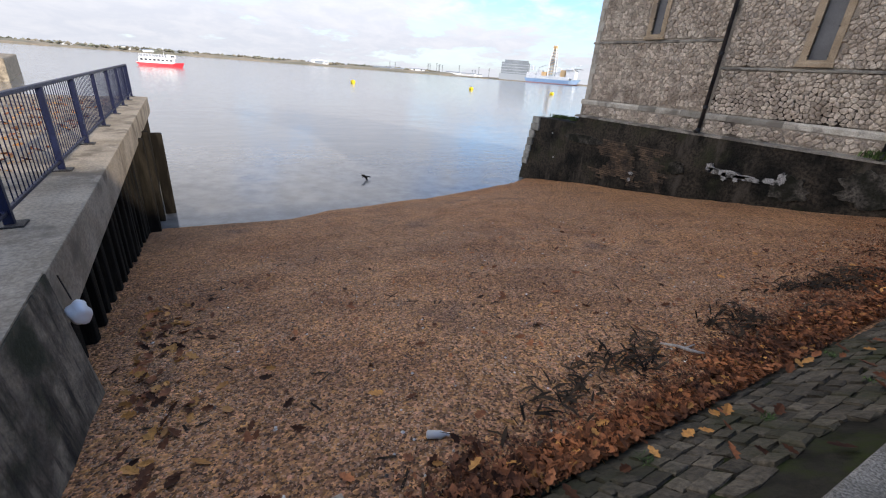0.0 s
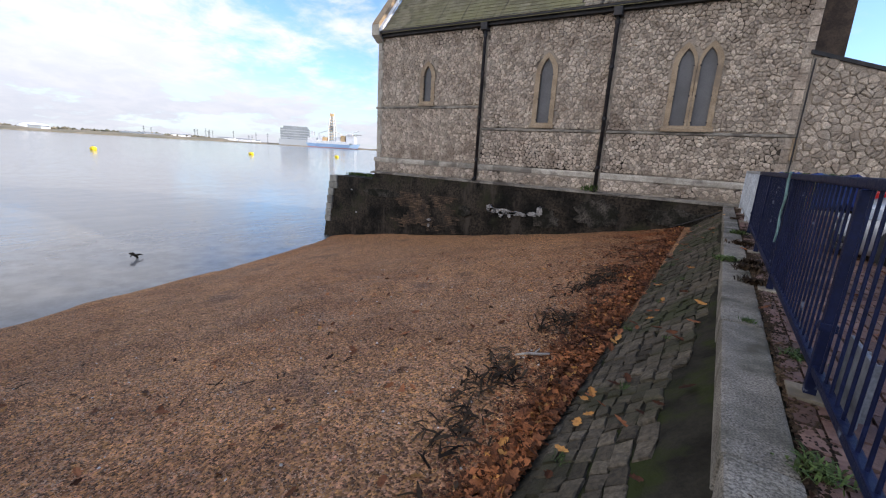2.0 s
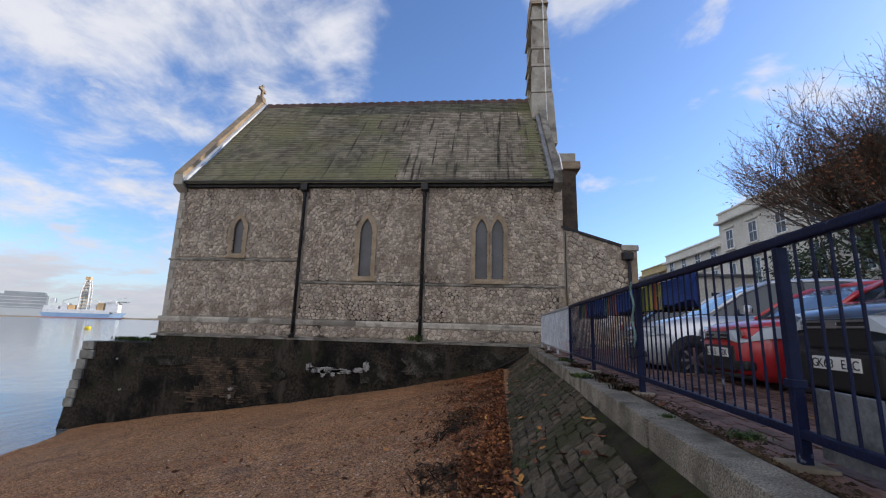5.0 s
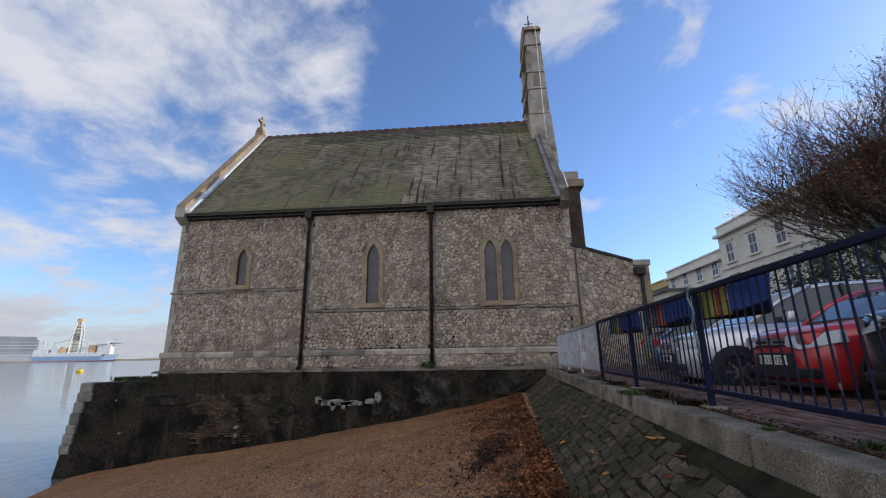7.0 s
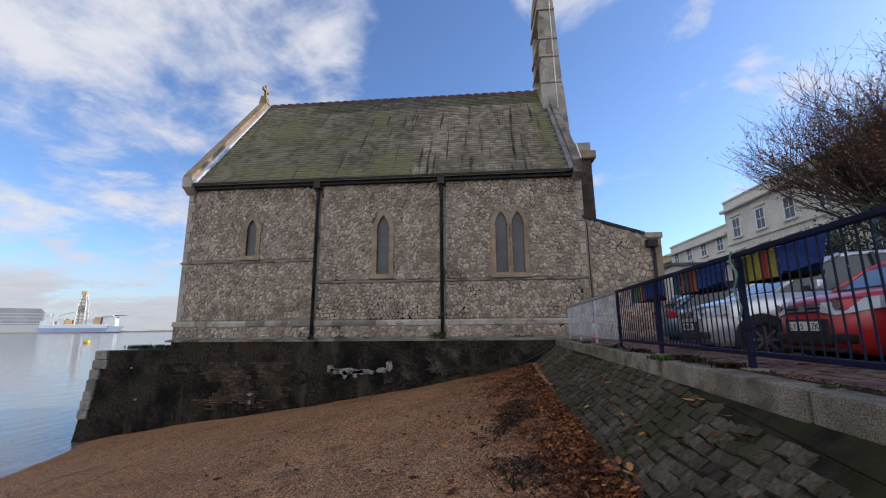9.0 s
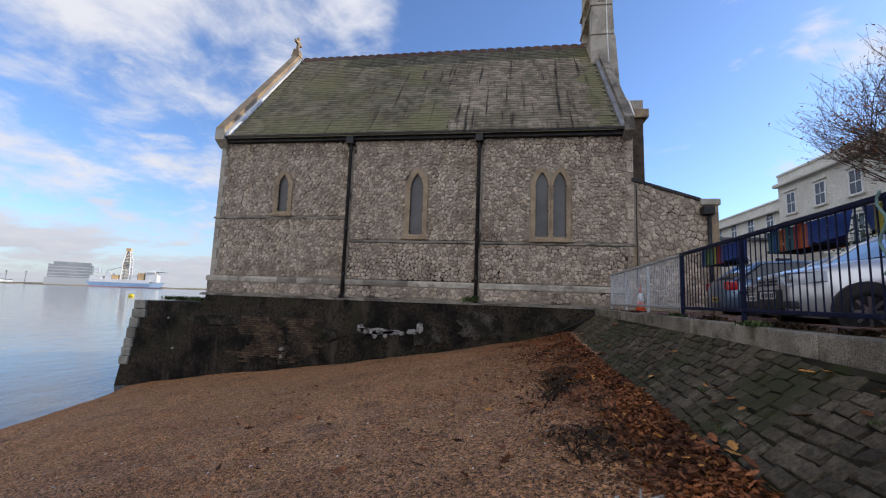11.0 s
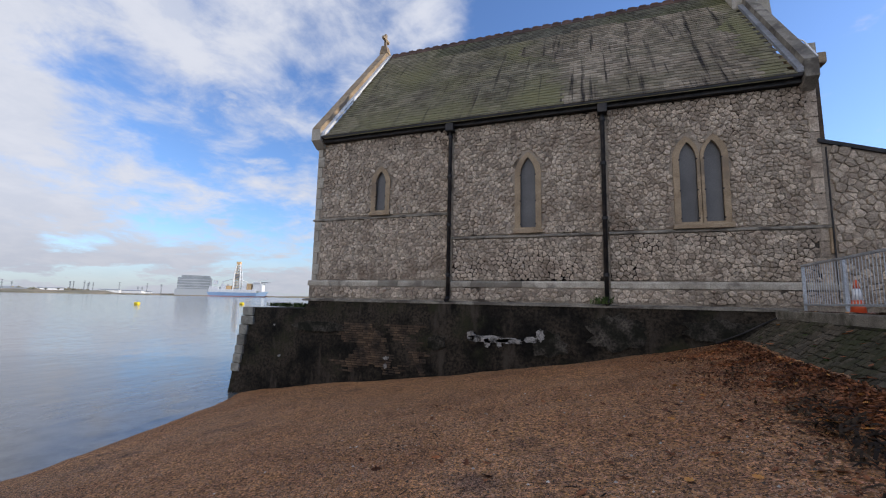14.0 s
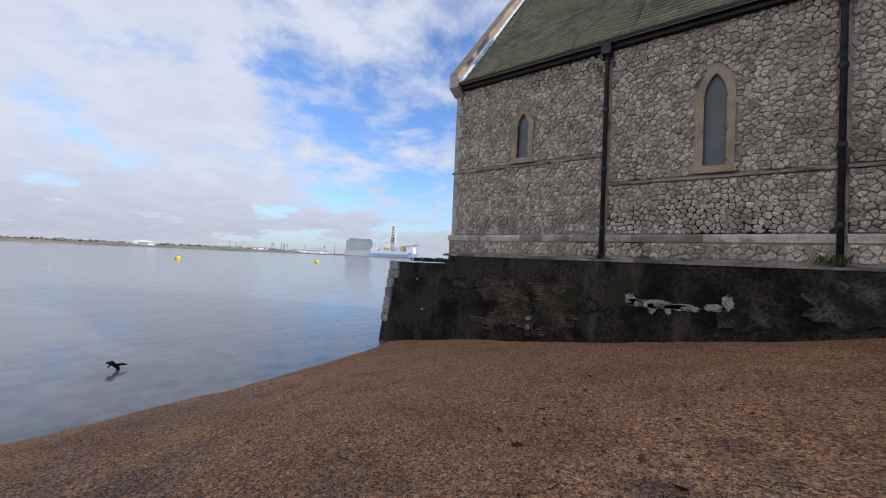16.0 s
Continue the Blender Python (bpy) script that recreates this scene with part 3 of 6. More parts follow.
def stone_field(x0, x1, z0, z1, sx, sz, keep):
    """Rounded polygon stones that fill a rectangle, each cell cut by its neighbours."""
    nx, nz = max(1, round((x1 - x0) / sx)), max(1, round((z1 - z0) / sz))
    cx, cz = (x1 - x0) / nx, (z1 - z0) / nz
    pt = {(i, j): (x0 + (i + 0.5 + 0.25 * (j % 2 * 2 - 1) + rng.uniform(-0.46, 0.46)) * cx, z0 + (j + 0.5 + rng.uniform(-0.46, 0.46)) * cz) for i in range(-2, nx + 2) for j in range(-2, nz + 2)}
    out = []
    for i in range(nx):
        for j in range(nz):
            px, pz = pt[i, j]
            if not keep(px, pz):
                continue
            poly = [(px - sx * 1.3, pz - sz * 1.3), (px + sx * 1.3, pz - sz * 1.3), (px + sx * 1.3, pz + sz * 1.3), (px - sx * 1.3, pz + sz * 1.3)]
            for di in (-2, -1, 0, 1, 2):
                for dj in (-2, -1, 0, 1, 2):
                    if (di or dj) and (i + di, j + dj) in pt:
                        qx, qz = pt[i + di, j + dj]
                        nx_, nz_ = qx - px, qz - pz
                        lim = (nx_ * (qx + px) + nz_ * (qz + pz)) / 2
                        new_poly = []
                        for k in range(len(poly)):
                            a, b = poly[k - 1], poly[k]
                            da, db = nx_ * a[0] + nz_ * a[1] - lim, nx_ * b[0] + nz_ * b[1] - lim
                            if (da < 0) != (db < 0):
                                t = da / (da - db)
                                new_poly.append((a[0] + (b[0] - a[0]) * t, a[1] + (b[1] - a[1]) * t))
                            if db < 0:
                                new_poly.append(b)
                        poly = new_poly
                        if len(poly) < 3:
                            break
                if len(poly) < 3:
                    break
            if len(poly) >= 3:
                out.append([(min(max(a, x0 + 0.01), x1 - 0.01), min(max(b, z0 + 0.01), z1 - 0.01)) for a, b in poly])
    return out


def stone_shape(poly, y, h, local=False):
    # knock the corners off
    cut = []
    for a, b in zip(poly, poly[1:] + poly[:1]):
        if math.hypot(b[0] - a[0], b[1] - a[1]) > 0.03:
            cut += [(a[0] * 0.86 + b[0] * 0.14, a[1] * 0.86 + b[1] * 0.14), (a[0] * 0.14 + b[0] * 0.86, a[1] * 0.14 + b[1] * 0.86)]
    poly = cut if len(cut) >= 6 else poly
    n = len(poly)
    cx, cz = sum(p[0] for p in poly) / n, sum(p[1] for p in poly) / n
    ox, oz, oy = (cx, cz, y) if local else (0, 0, 0)
    v = []
    for s, d in ((0.98, -0.02), (0.87 + rng.uniform(-0.14, 0.06), h * 0.8)):
        v += [(cx + (a - cx) * s + rng.uniform(-0.010, 0.010) - ox, y - d * rng.uniform(0.8, 1.2) - oy, cz + (b - cz) * s + rng.uniform(-0.010, 0.010) - oz) for a, b in poly]
    v.append((cx + rng.uniform(-0.02, 0.02) - ox, y - h * rng.uniform(0.95, 1.25) - oy, cz + rng.uniform(-0.02, 0.02) - oz))
    f = [(i + n * k, (i + 1) % n + n * k, (i + 1) % n + n * k + n, i + n * k + n) for k in (0,) for i in range(n)]
    f += [(n + i, n + (i + 1) % n, 2 * n) for i in range(n)]
    return (v, f), (cx, y, cz)


def clear_of_windows(x, z):
    for c, w, b, spring, top in ((2.625, 0.42, 6.72, 8.1, 8.80), (7.97, 0.46, 5.85, 7.95, 8.82), (12.52, 0.44, 5.85, 8.0, 8.80), (13.14, 0.44, 5.85, 8.0, 8.80)):
        if b < z < top and abs(x - c) < w * (1 if z < spring else max(0.25, 1 - ((z - spring) / (top - spring)) ** 2)):
            return False
    return not (15.38 < x < 15.6 and z > 3.9)


polys = []
for x0, x1, z0, z1 in ((0.08, 5.25, 4.47, 6.74), (0.08, 5.25, 6.84, 9.8), (5.42, 10.2, 4.47, 5.86), (5.42, 10.2, 5.96, 9.8), (10.38, 15.42, 4.47, 5.86), (10.38, 15.42, 5.96, 9.8)):
    polys += [(p, 0.0) for p in stone_field(x0, x1, z0, z1, 0.158, 0.122, clear_of_windows)]
for x0, x1 in ((-0.1, 5.25), (5.42, 10.2), (10.38, 15.9)):
    polys += [(p, -0.07) for p in stone_field(x0, x1, 3.82, 4.24, 0.20, 0.14, lambda x, z: True)]
polys += [(p, 0.0) for p in stone_field(15.75, 18.1, 3.78, 8.2, 0.22, 0.18, lambda x, z: z < 8.2 - (x - 15.7) * 0.29 - 0.18)]
singles, rest = 0, []
for poly, y in polys:
    cxm, czm = sum(p[0] for p in poly) / len(poly), sum(p[1] for p in poly) / len(poly)
    h = rng.uniform(0.025, 0.065)
    if 9.6 < cxm < 13.0 and 3.8 < czm < 5.9 and singles < 300:
        (v, f), c = stone_shape(poly, y, h, True)
        obj("stone", mesh("stone", v, f, M_FLINT1), church, "", Matrix.Translation(c))
        singles += 1
    else:
        rest.append(stone_shape(poly, y, h)[0])
tagged(soup("stones", rest, M_FLINT, church, "knapped flint and ragstone rubble"), "", "", "", "stuff")

# plinth, bands and ledge
for x0, x1, z1 in ((0.1, 5.25, 6.72), (5.42, 10.2, 5.84), (10.38, 15.4, 5.84)):
    if x0 > 1:
        part("stained_mortar", box(x0, x1, -0.004, -0.001, 4.47, z1), M_MORTARD, church, "rubble mortar darkened by soot and painted shade")
    # wall top: eaves shadow painted in together with the black staining
    part("stained_mortar", box(x0, x1, -0.004, -0.001, 9.2, 9.79), M_MORTARD, church, "rubble mortar darkened by soot and painted shade")
part("plinth_wall", box(-0.25, 15.95, -0.07, -0.003, 3.66, 4.27), M_MORTAR, church)
for x0, x1 in ((-0.30, 5.26), (5.41, 10.22), (10.37, 15.98)):
    x = x0
    while x < x1 - 0.05:
        w = min(rng.uniform(0.7, 1.15), x1 - x)
        d = rng.uniform(-0.004, 0.004)
        part("plinth_course", prism([(-0.11 + d, 4.26), (-0.003, 4.26), (-0.003, 4.46), (-0.06 + d, 4.46), (-0.11 + d, 4.40)], x + 0.004, x + w - 0.004, "x"), M_PLINTH, church)
        x += w
for x0, x1, z in ((-0.25, 5.26, 6.76), (5.41, 10.22, 5.90), (10.37, 15.72, 5.90)):
    part("string_course", prism([(-0.075, z - 0.035), (-0.003, z - 0.045), (-0.003, z + 0.05), (-0.03, z + 0.04), (-0.075, z)], x0, x1, "x"), M_STRING, church)
part("string_return", box(15.62, 15.74, -0.085, -0.004, 5.2, 5.85, 0.02), M_SAND, church)
part("ledge", prism([(-0.30, 3.69), (0.0, 3.69), (0.0, 3.79), (-0.08, 3.79), (-0.30, 3.745)], -0.35, 14.95, "x"), M_STRING, church)
for z in np.arange(3.85, 9.7, 0.42):
    w = 0.30 if int(z / 0.42) % 2 else 0.2
    part("quoin", box(X_W, X_W + w, -0.035, -0.002, z, z + 0.40, 0.012), M_BAND, church)
    part("quoin", box(L_CH - w * 0.6, L_CH + 0.10, -0.03, -0.002, z, z + 0.40, 0.012), M_FLINT1, church)

# windows


def ring(outer, inner, y0, y1):
    """A frame between two outlines with the same number of points."""
    b = bmesh.new()
    n = len(outer)
    o0, i0 = [b.verts.new((x, y0, z)) for x, z in outer], [b.verts.new((x, y0, z)) for x, z in inner]
    o1, i1 = [b.verts.new((x, y1, z)) for x, z in outer], [b.verts.new((x, y1, z)) for x, z in inner]
    for k in range(n):
        j = (k + 1) % n
        b.faces.new((o0[k], o0[j], i0[j], i0[k]))
        b.faces.new((i0[k], i0[j], i1[j], i1[k]))
        b.faces.new((o1[k], o1[j], o0[j], o0[k]))
        b.faces.new((i1[k], i1[j], o1[j], o1[k]))
    return b


for k, (l, r, sill, spring, apex) in enumerate(WINS):
    win = obj("window", None, church, "pointed lancet window of dark leaded glass")
    inner = [(l, sill)] + arch(l, r, spring, apex) + [(r, sill)]
    if k < 2:
        fl, fr = l - 0.18, r + 0.18
        ol, orr = fl, fr
    else:
        ol, orr = (l - 0.16, r + 0.08) if k == 2 else (l - 0.08, r + 0.16)
    outer = [(ol, sill - 0.17)] + [((x - (l + r) / 2) / ((r - l) / 2) * ((orr - ol) / 2) + (ol + orr) / 2, z + 0.13 * max(0, (z - spring) / (apex - spring)) + 0.06) for x, z in arch(l, r, spring, apex)] + [(orr, sill - 0.17)]
    part("window_frame", ring(outer, inner, -0.06, 0.10), M_SAND, win, "buff sandstone surround")
    part("pane", prism(inner, 0.05, 0.08), M_WINDOW, win)
    for zz in (sill + 0.1, (sill + spring) / 2, spring):
        for xx in (l, r):
            part("lug", box(xx - 0.02, xx + 0.02, -0.075, -0.05, zz - 0.02, zz + 0.02), M_IRON, win)
    if k != 3:
        x1 = (WINS[3][1] if k == 2 else r) + 0.22
        part("sill", prism([(-0.12, sill - 0.19), (0.0, sill - 0.19), (0.05, sill), (0.0, sill - 0.005), (-0.12, sill - 0.10)], l - 0.22, x1, "x"), M_SAND, win)

# rainwater pipes and gutter
for px in (5.33, 10.26):
    pipe = obj("downpipe", None, church, "black cast-iron rainwater pipe")
    part("pipe", tube([(px, -0.14, 3.80), (px, -0.14, 9.6), (px, -0.30, 9.85)], 0.065, 10), M_IRON, pipe, "", True)
    part("hopper", box(px - 0.14, px + 0.14, -0.33, -0.02, 9.62, 9.9, 0.02), M_IRON, pipe)
    for z in (4.6, 6.3, 8.0, 9.4):
        part("collar", tube([(px, -0.14, z), (px, -0.14, z + 0.10)], 0.085, 10), M_IRON, pipe)
    part("shoe", tube([(px, -0.14, 3.90), (px, -0.30, 3.80)], 0.075, 10), M_IRON, pipe)
part("gutter", box(0.12, L_CH - 0.26, -0.36, -0.20, 9.92, 10.06, 0.03), M_IRON, church)
part("eaves_board", box(0.12, L_CH - 0.26, -0.20, -0.005, 9.80, 10.02), M_IRON, church)

# roof
e0, e1 = Vector((0, -0.36, 9.99)), Vector((0, RIDGE_Y, RIDGE_Z))
up = (e1 - e0).normalized()
n_r = Vector((0, -up.z, up.y))
length = (e1 - e0).length
part("roof_deck", prism([(-0.34, 9.96), (RIDGE_Y, RIDGE_Z - 0.03), (2 * RIDGE_Y + 0.34, 9.96), (2 * RIDGE_Y + 0.34, 9.90), (RIDGE_Y, RIDGE_Z - 0.12), (-0.34, 9.90)], 0.25, L_CH - 0.5, "x"), M_SLATE, church)
slate_v, slate_f = [(-0.5, 0, 0.006), (0.5, 0, 0.006), (0.5, 1, 0.0), (-0.5, 1, 0.0), (-0.5, 0, 0.027), (0.5, 0, 0.027), (0.5, 1, 0.008), (-0.5, 1, 0.008)], [(4, 5, 6, 7), (0, 1, 5, 4), (1, 2, 6, 5), (3, 0, 4, 7)]
slate_mesh = mesh("slate", slate_v, slate_f, M_SLATE1)
RX = Matrix((( 1, 0, 0), (0, up.y, n_r.y), (0, up.z, n_r.z))).to_4x4()
rest, sunlit_tans, ridge_shade, singles, rows = [], [], [], 0, 40
for r in range(rows):
    s0 = length * r / rows
    x = 0.30 + (r % 2) * 0.13
    while x < L_CH - 0.62:
        w = 0.26
        p = e0 + up * (s0 + rng.uniform(-0.012, 0.012)) + Vector((x + w / 2, 0, 0)) + n_r * rng.uniform(0, 0.009)
        m4 = Matrix.Translation(p) @ RX @ Matrix.Rotation(rng.uniform(-0.012, 0.012), 4, "Z") @ Matrix.Diagonal((w - 0.008, length / rows * 1.12, 1, 1))
        if r < 9 and 4.5 < x < 9.0 and singles < 300:
            obj("slate", slate_mesh, church, "", m4)
            singles += 1
        else:
            edge = smooth_noise(x, r * 0.26, 0.45, 14)
            # top rows get the painted ridge shadow, the right-hand zone the painted sunlight
            heap = ridge_shade if r > 32.5 + 2.0 * edge and x > 3.0 else sunlit_tans if x > 8.6 + 2.6 * edge - 0.03 * r and x < 14.0 + edge else rest
            heap.append(([m4 @ Vector(c) for c in slate_v], slate_f))
        x += w
tagged(soup("slates", rest, M_SLATE, church, "mossy grey-green roof slates"), "", "", "", "stuff")
tagged(soup("slates", sunlit_tans, M_SLATET, church, "tan roof slates with painted sunlight and black streaks"), "", "", "", "stuff")
tagged(soup("slates", ridge_shade, M_SLATED, church, "slates darkened as the ridge's painted shadow"), "", "", "", "stuff")
x = 0.3
while x < L_CH - 0.7:
    part("ridge_tile", prism([(RIDGE_Y - 0.17, RIDGE_Z - 0.16), (RIDGE_Y - 0.03, RIDGE_Z + 0.04), (RIDGE_Y - 0.02, RIDGE_Z + 0.11), (RIDGE_Y + 0.02, RIDGE_Z + 0.11), (RIDGE_Y + 0.03, RIDGE_Z + 0.04), (RIDGE_Y + 0.17, RIDGE_Z - 0.16)], x + 0.005, min(x + 0.44, L_CH - 0.6), "x"), M_RIDGE, church)
    part("ridge_crest", box(x + 0.06, x + 0.32, RIDGE_Y - 0.022, RIDGE_Y + 0.022, RIDGE_Z + 0.10, RIDGE_Z + 0.155, 0.01), M_RIDGE, church)
    x += 0.45

# gable copings, flashings, cross and bellcote
for gx0, gx1, fx0, fx1 in ((-0.28, 0.10, 0.10, 0.28), (L_CH - 0.24, L_CH + 0.05, L_CH - 0.40, L_CH - 0.24)):
    top = RIDGE_Z + 0.12
    for sgn in (0, 1):
        my = (lambda y: y) if not sgn else (lambda y: 2 * RIDGE_Y - y)
        out = [(-0.40, 10.05), (-0.40, 10.35), (RIDGE_Y, top + 0.30), (RIDGE_Y, top - 0.05)]
        part("coping", prism([(my(y), z) for y, z in out], gx0, gx1, "x"), M_STRING if gx0 > 1 else M_SAND, church, "weathered gable coping")
    # grey lead on the land gable, sun-brightened copy on the river gable
    part("flashing", prism([(-0.36, 10.02), (-0.36, 10.16), (RIDGE_Y, RIDGE_Z + 0.15), (RIDGE_Y, RIDGE_Z + 0.03)], fx0, fx1, "x"), M_LEADD if gx0 > 1 else M_LEAD, church, "lead flashing, painted sunlit on the river gable")
    part("kneeler", prism([(-0.41, 9.86), (-0.06, 9.62), (0.1, 9.62), (0.1, 10.2), (-0.41, 10.3)], gx0 - 0.01, gx1 + 0.006, "x"), M_STRING if gx0 > 1 else M_BAND, church)
cross = obj("cross", None, church, "small lichened stone gable cross")
cx0 = -0.10
part("foot", prism([(cx0 - 0.24, RIDGE_Z + 0.2), (cx0 + 0.24, RIDGE_Z + 0.2), (cx0 + 0.13, RIDGE_Z + 0.62), (cx0 - 0.13, RIDGE_Z + 0.62)], RIDGE_Y - 0.2, RIDGE_Y + 0.2), M_SAND, cross)
part("shaft", box(cx0 - 0.06, cx0 + 0.06, RIDGE_Y - 0.07, RIDGE_Y + 0.07, RIDGE_Z + 0.6, RIDGE_Z + 1.35, 0.015), M_SAND, cross)
part("arms", box(cx0 - 0.065, cx0 + 0.065, RIDGE_Y - 0.32, RIDGE_Y + 0.32, RIDGE_Z + 0.98, RIDGE_Z + 1.12, 0.015), M_SAND, cross)
bell = obj("bellcote", None, church, "tall slim stone bellcote on the gable")
BX0, BX1, BY0, BY1 = L_CH - 0.52, L_CH + 0.42, 3.55, 6.20


def taper(x0, x1, y0, y1, z0, X0, X1, Y0, Y1, z1):
    b = bmesh.new()
    lo = [b.verts.new(c) for c in ((x0, y0, z0), (x1, y0, z0), (x1, y1, z0), (x0, y1, z0))]
    hi = [b.verts.new(c) for c in ((X0, Y0, z1), (X1, Y0, z1), (X1, Y1, z1), (X0, Y1, z1))]
    b.faces.new(lo[::-1])
    b.faces.new(hi)
    for i in range(4):
        b.faces.new((lo[i], lo[(i + 1) % 4], hi[(i + 1) % 4], hi[i]))
    return b


part("base", taper(BX0 - 0.05, BX1 + 0.2, BY0 - 0.25, BY1 + 0.25, 13.2, BX0 - 0.05, BX1 + 0.08, BY0 - 0.02, BY1 + 0.02, 16.0), M_BAND, bell)
for y0, y1 in ((BY0, BY0 + 0.55), (BY1 - 0.55, BY1)):
    part("pier", taper(BX0, BX1 + 0.05, y0, y1, 16.0, BX0 + 0.05, BX1 - 0.12, y0 + 0.03, y1 - 0.03, 20.3), M_BAND, bell)
    part("pier_gablet", prism([(BX0 + 0.1, 18.6), (BX1 - 0.12, 18.6), ((BX0 + BX1) / 2, 19.5)], y0 - 0.06, y0 - 0.005), M_BAND, bell)
part("cap_block", taper(BX0 + 0.05, BX1 - 0.12, BY0 + 0.03, BY1 - 0.03, 20.3, BX0 + 0.08, BX1 - 0.15, BY0 + 0.15, BY1 - 0.15, 21.3), M_BAND, bell)
part("cap", prism([(BY0 - 0.02, 21.2), (BY1 + 0.02, 21.2), ((BY0 + BY1) / 2 + 0.6, 22.05), ((BY0 + BY1) / 2 - 0.6, 22.05)], BX0 + 0.02, BX1 - 0.05, "x"), M_SAND, bell, "mossy coping stone")
# no hollow here: a darker slab on the pier paints the niche's shade
part("niche", prism([(BX0 + 0.28, 17.7)] + arch(BX0 + 0.28, BX1 - 0.28, 18.1, 18.5, 4) + [(BX1 - 0.28, 17.7)], BY0 - 0.02, BY0 + 0.05), M_MORTAR, bell, "darker pointed panel painted as a shaded niche")
for z in (16.05, 17.5, 18.5, 20.2):
    part("string", box(BX0 - 0.06, BX1 + 0.02 - (z - 16) * 0.03, BY0 - 0.05, BY1 + 0.05, z, z + 0.10, 0.02), M_BAND, bell)
cx1 = (BX0 + BX1) / 2 + 0.12
part("lightning_conductor", tube([(cx1 - 0.05, BY0 + 0.5, 22.06), (cx1, BY0 - 0.03, 21.2), (cx1 + 0.02, BY0 - 0.08, 18.6), (cx1 + 0.06, BY0 - 0.09, 16.1), (cx1 + 0.10, BY0 - 0.30, 13.6), (cx1 + 0.05, 0.4, 11.3), (cx1, -0.35, 10.4)], 0.022, 6), M_LEAD, bell, "pale metal conductor strip")
finial = obj("weathercock_rod", None, bell, "thin black iron cross finial")
part("rod", tube([((BX0 + BX1) / 2, RIDGE_Y, 22.0), ((BX0 + BX1) / 2, RIDGE_Y, 23.3)], 0.03, 6), M_IRON, finial)
for dy, dz in ((0.22, 0.75), (0.16, 0.45)):
    part("arm", tube([((BX0 + BX1) / 2, RIDGE_Y - dy, 22.0 + dz), ((BX0 + BX1) / 2, RIDGE_Y + dy, 22.0 + dz)], 0.025, 6), M_IRON, finial)
    part("arm", tube([((BX0 + BX1) / 2 - dy, RIDGE_Y, 22.0 + dz), ((BX0 + BX1) / 2 + dy, RIDGE_Y, 22.0 + dz)], 0.025, 6), M_IRON, finial)

# annex with its lean-to roof, and the brick chimney behind it
annex = thing("church_annex", None, "flint lean-to annex with a sloping coped wall", "annex")
part("annex_wall", prism([(15.56, 3.6), (18.2, 3.6), (18.2, 7.30), (15.56, 8.16)], 0.002, 0.6), M_MORTAR, annex)
part("annex_body", prism([(15.56, 3.6), (18.2, 3.6), (18.2, 7.25), (15.56, 8.1)], 0.61, 8.0), M_MORTAR, annex)
part("annex_coping", prism([(15.55, 8.16), (17.75, 7.44), (17.75, 7.54), (15.55, 8.26)], -0.08, 8.02), M_IRON, annex, "dark slate coping")
part("corner_cap", box(17.72, 18.34, -0.12, 0.7, 7.30, 7.52, 0.04), M_BAND, annex)
part("corner_pier", box(18.05, 18.28, -0.06, 0.55, 3.6, 7.30, 0.02), M_SAND, annex)
part("annex_pipe", tube([(17.95, -0.13, 3.8), (17.95, -0.13, 7.1)], 0.06, 8), M_IRON, annex, "", True)
part("annex_hopper", box(17.72, 18.08, -0.28, -0.02, 6.95, 7.22, 0.02), M_IRON, annex)
part("wall_pipe", tube([(15.68, -0.10, 3.9), (15.68, -0.10, 8.0)], 0.02, 6), M_IRON, annex)
chim = thing("chimney", None, "dark brick chimney stack with a stone cap", "chimney")
part("stack", taper(15.9, 16.70, 2.1, 3.3, 6.0, 15.95, 16.66, 2.1, 3.3, 11.4), M_DARKBRICK, chim)
part("cornice", box(15.85, 16.86, 1.95, 3.45, 11.35, 11.72, 0.06), M_SAND, chim)
part("cap", box(15.95, 16.68, 2.1, 3.3, 11.70, 12.15, 0.04), M_BAND, chim)

# ---- tide wall under the church ----
tide = thing("tide_wall", None, "black tide-stained river wall below the church", "river wall", "", "structure")
b = bmesh.new()
V = []
for i in range(61):
    x = -3.0 + 18.0 * i / 60
    for j in range(13):
        f = j / 12
        z = -1.0 + f * (3.70 + 1.0) if x > -0.18 else -1.0 + f * (3.38 + 1.0)
        xx = x - 0.62 * max(0, (3.44 - z) / 3.44) * max(0.0, 1 - i / 8.0)
        d = 0.035 * smooth_noise(x, z, 0.9, 5) + 0.015 * smooth_noise(x, z, 3.0, 9)
        V.append((xx, -0.26 - 0.05 * (1 - f) + d, z))
F = [(i * 13 + j, (i + 1) * 13 + j, (i + 1) * 13 + j + 1, i * 13 + j + 1) for i in range(60) for j in range(12)]
obj("wall_face", mesh("wall_face", V, F, M_MUD, True), tide)
part("core", box(-0.16, 15.0, -0.20, 1.2, -1.0, 3.685), M_MUD, tide)
part("end_core", taper(-3.60, 0, -0.24, 14, -1.0, -2.96, 0, -0.20, 14, 3.37), M_MUD, tide)
z = 0.9
side = 0
while z < 3.36:
    h = rng.uniform(0.26, 0.42)
    h = min(h, 3.40 - z)
    xl = -3.0 - 0.62 * (3.44 - z - h / 2) / 3.44 * 1.0
    w = rng.choice((0.34, 0.55, 0.45))
    part("quoin_stone", box(xl - 0.05, xl + w, -0.36, 0.3, z + 0.008, z + h - 0.008, 0.03), M_QUOIN, tide)
    z += h
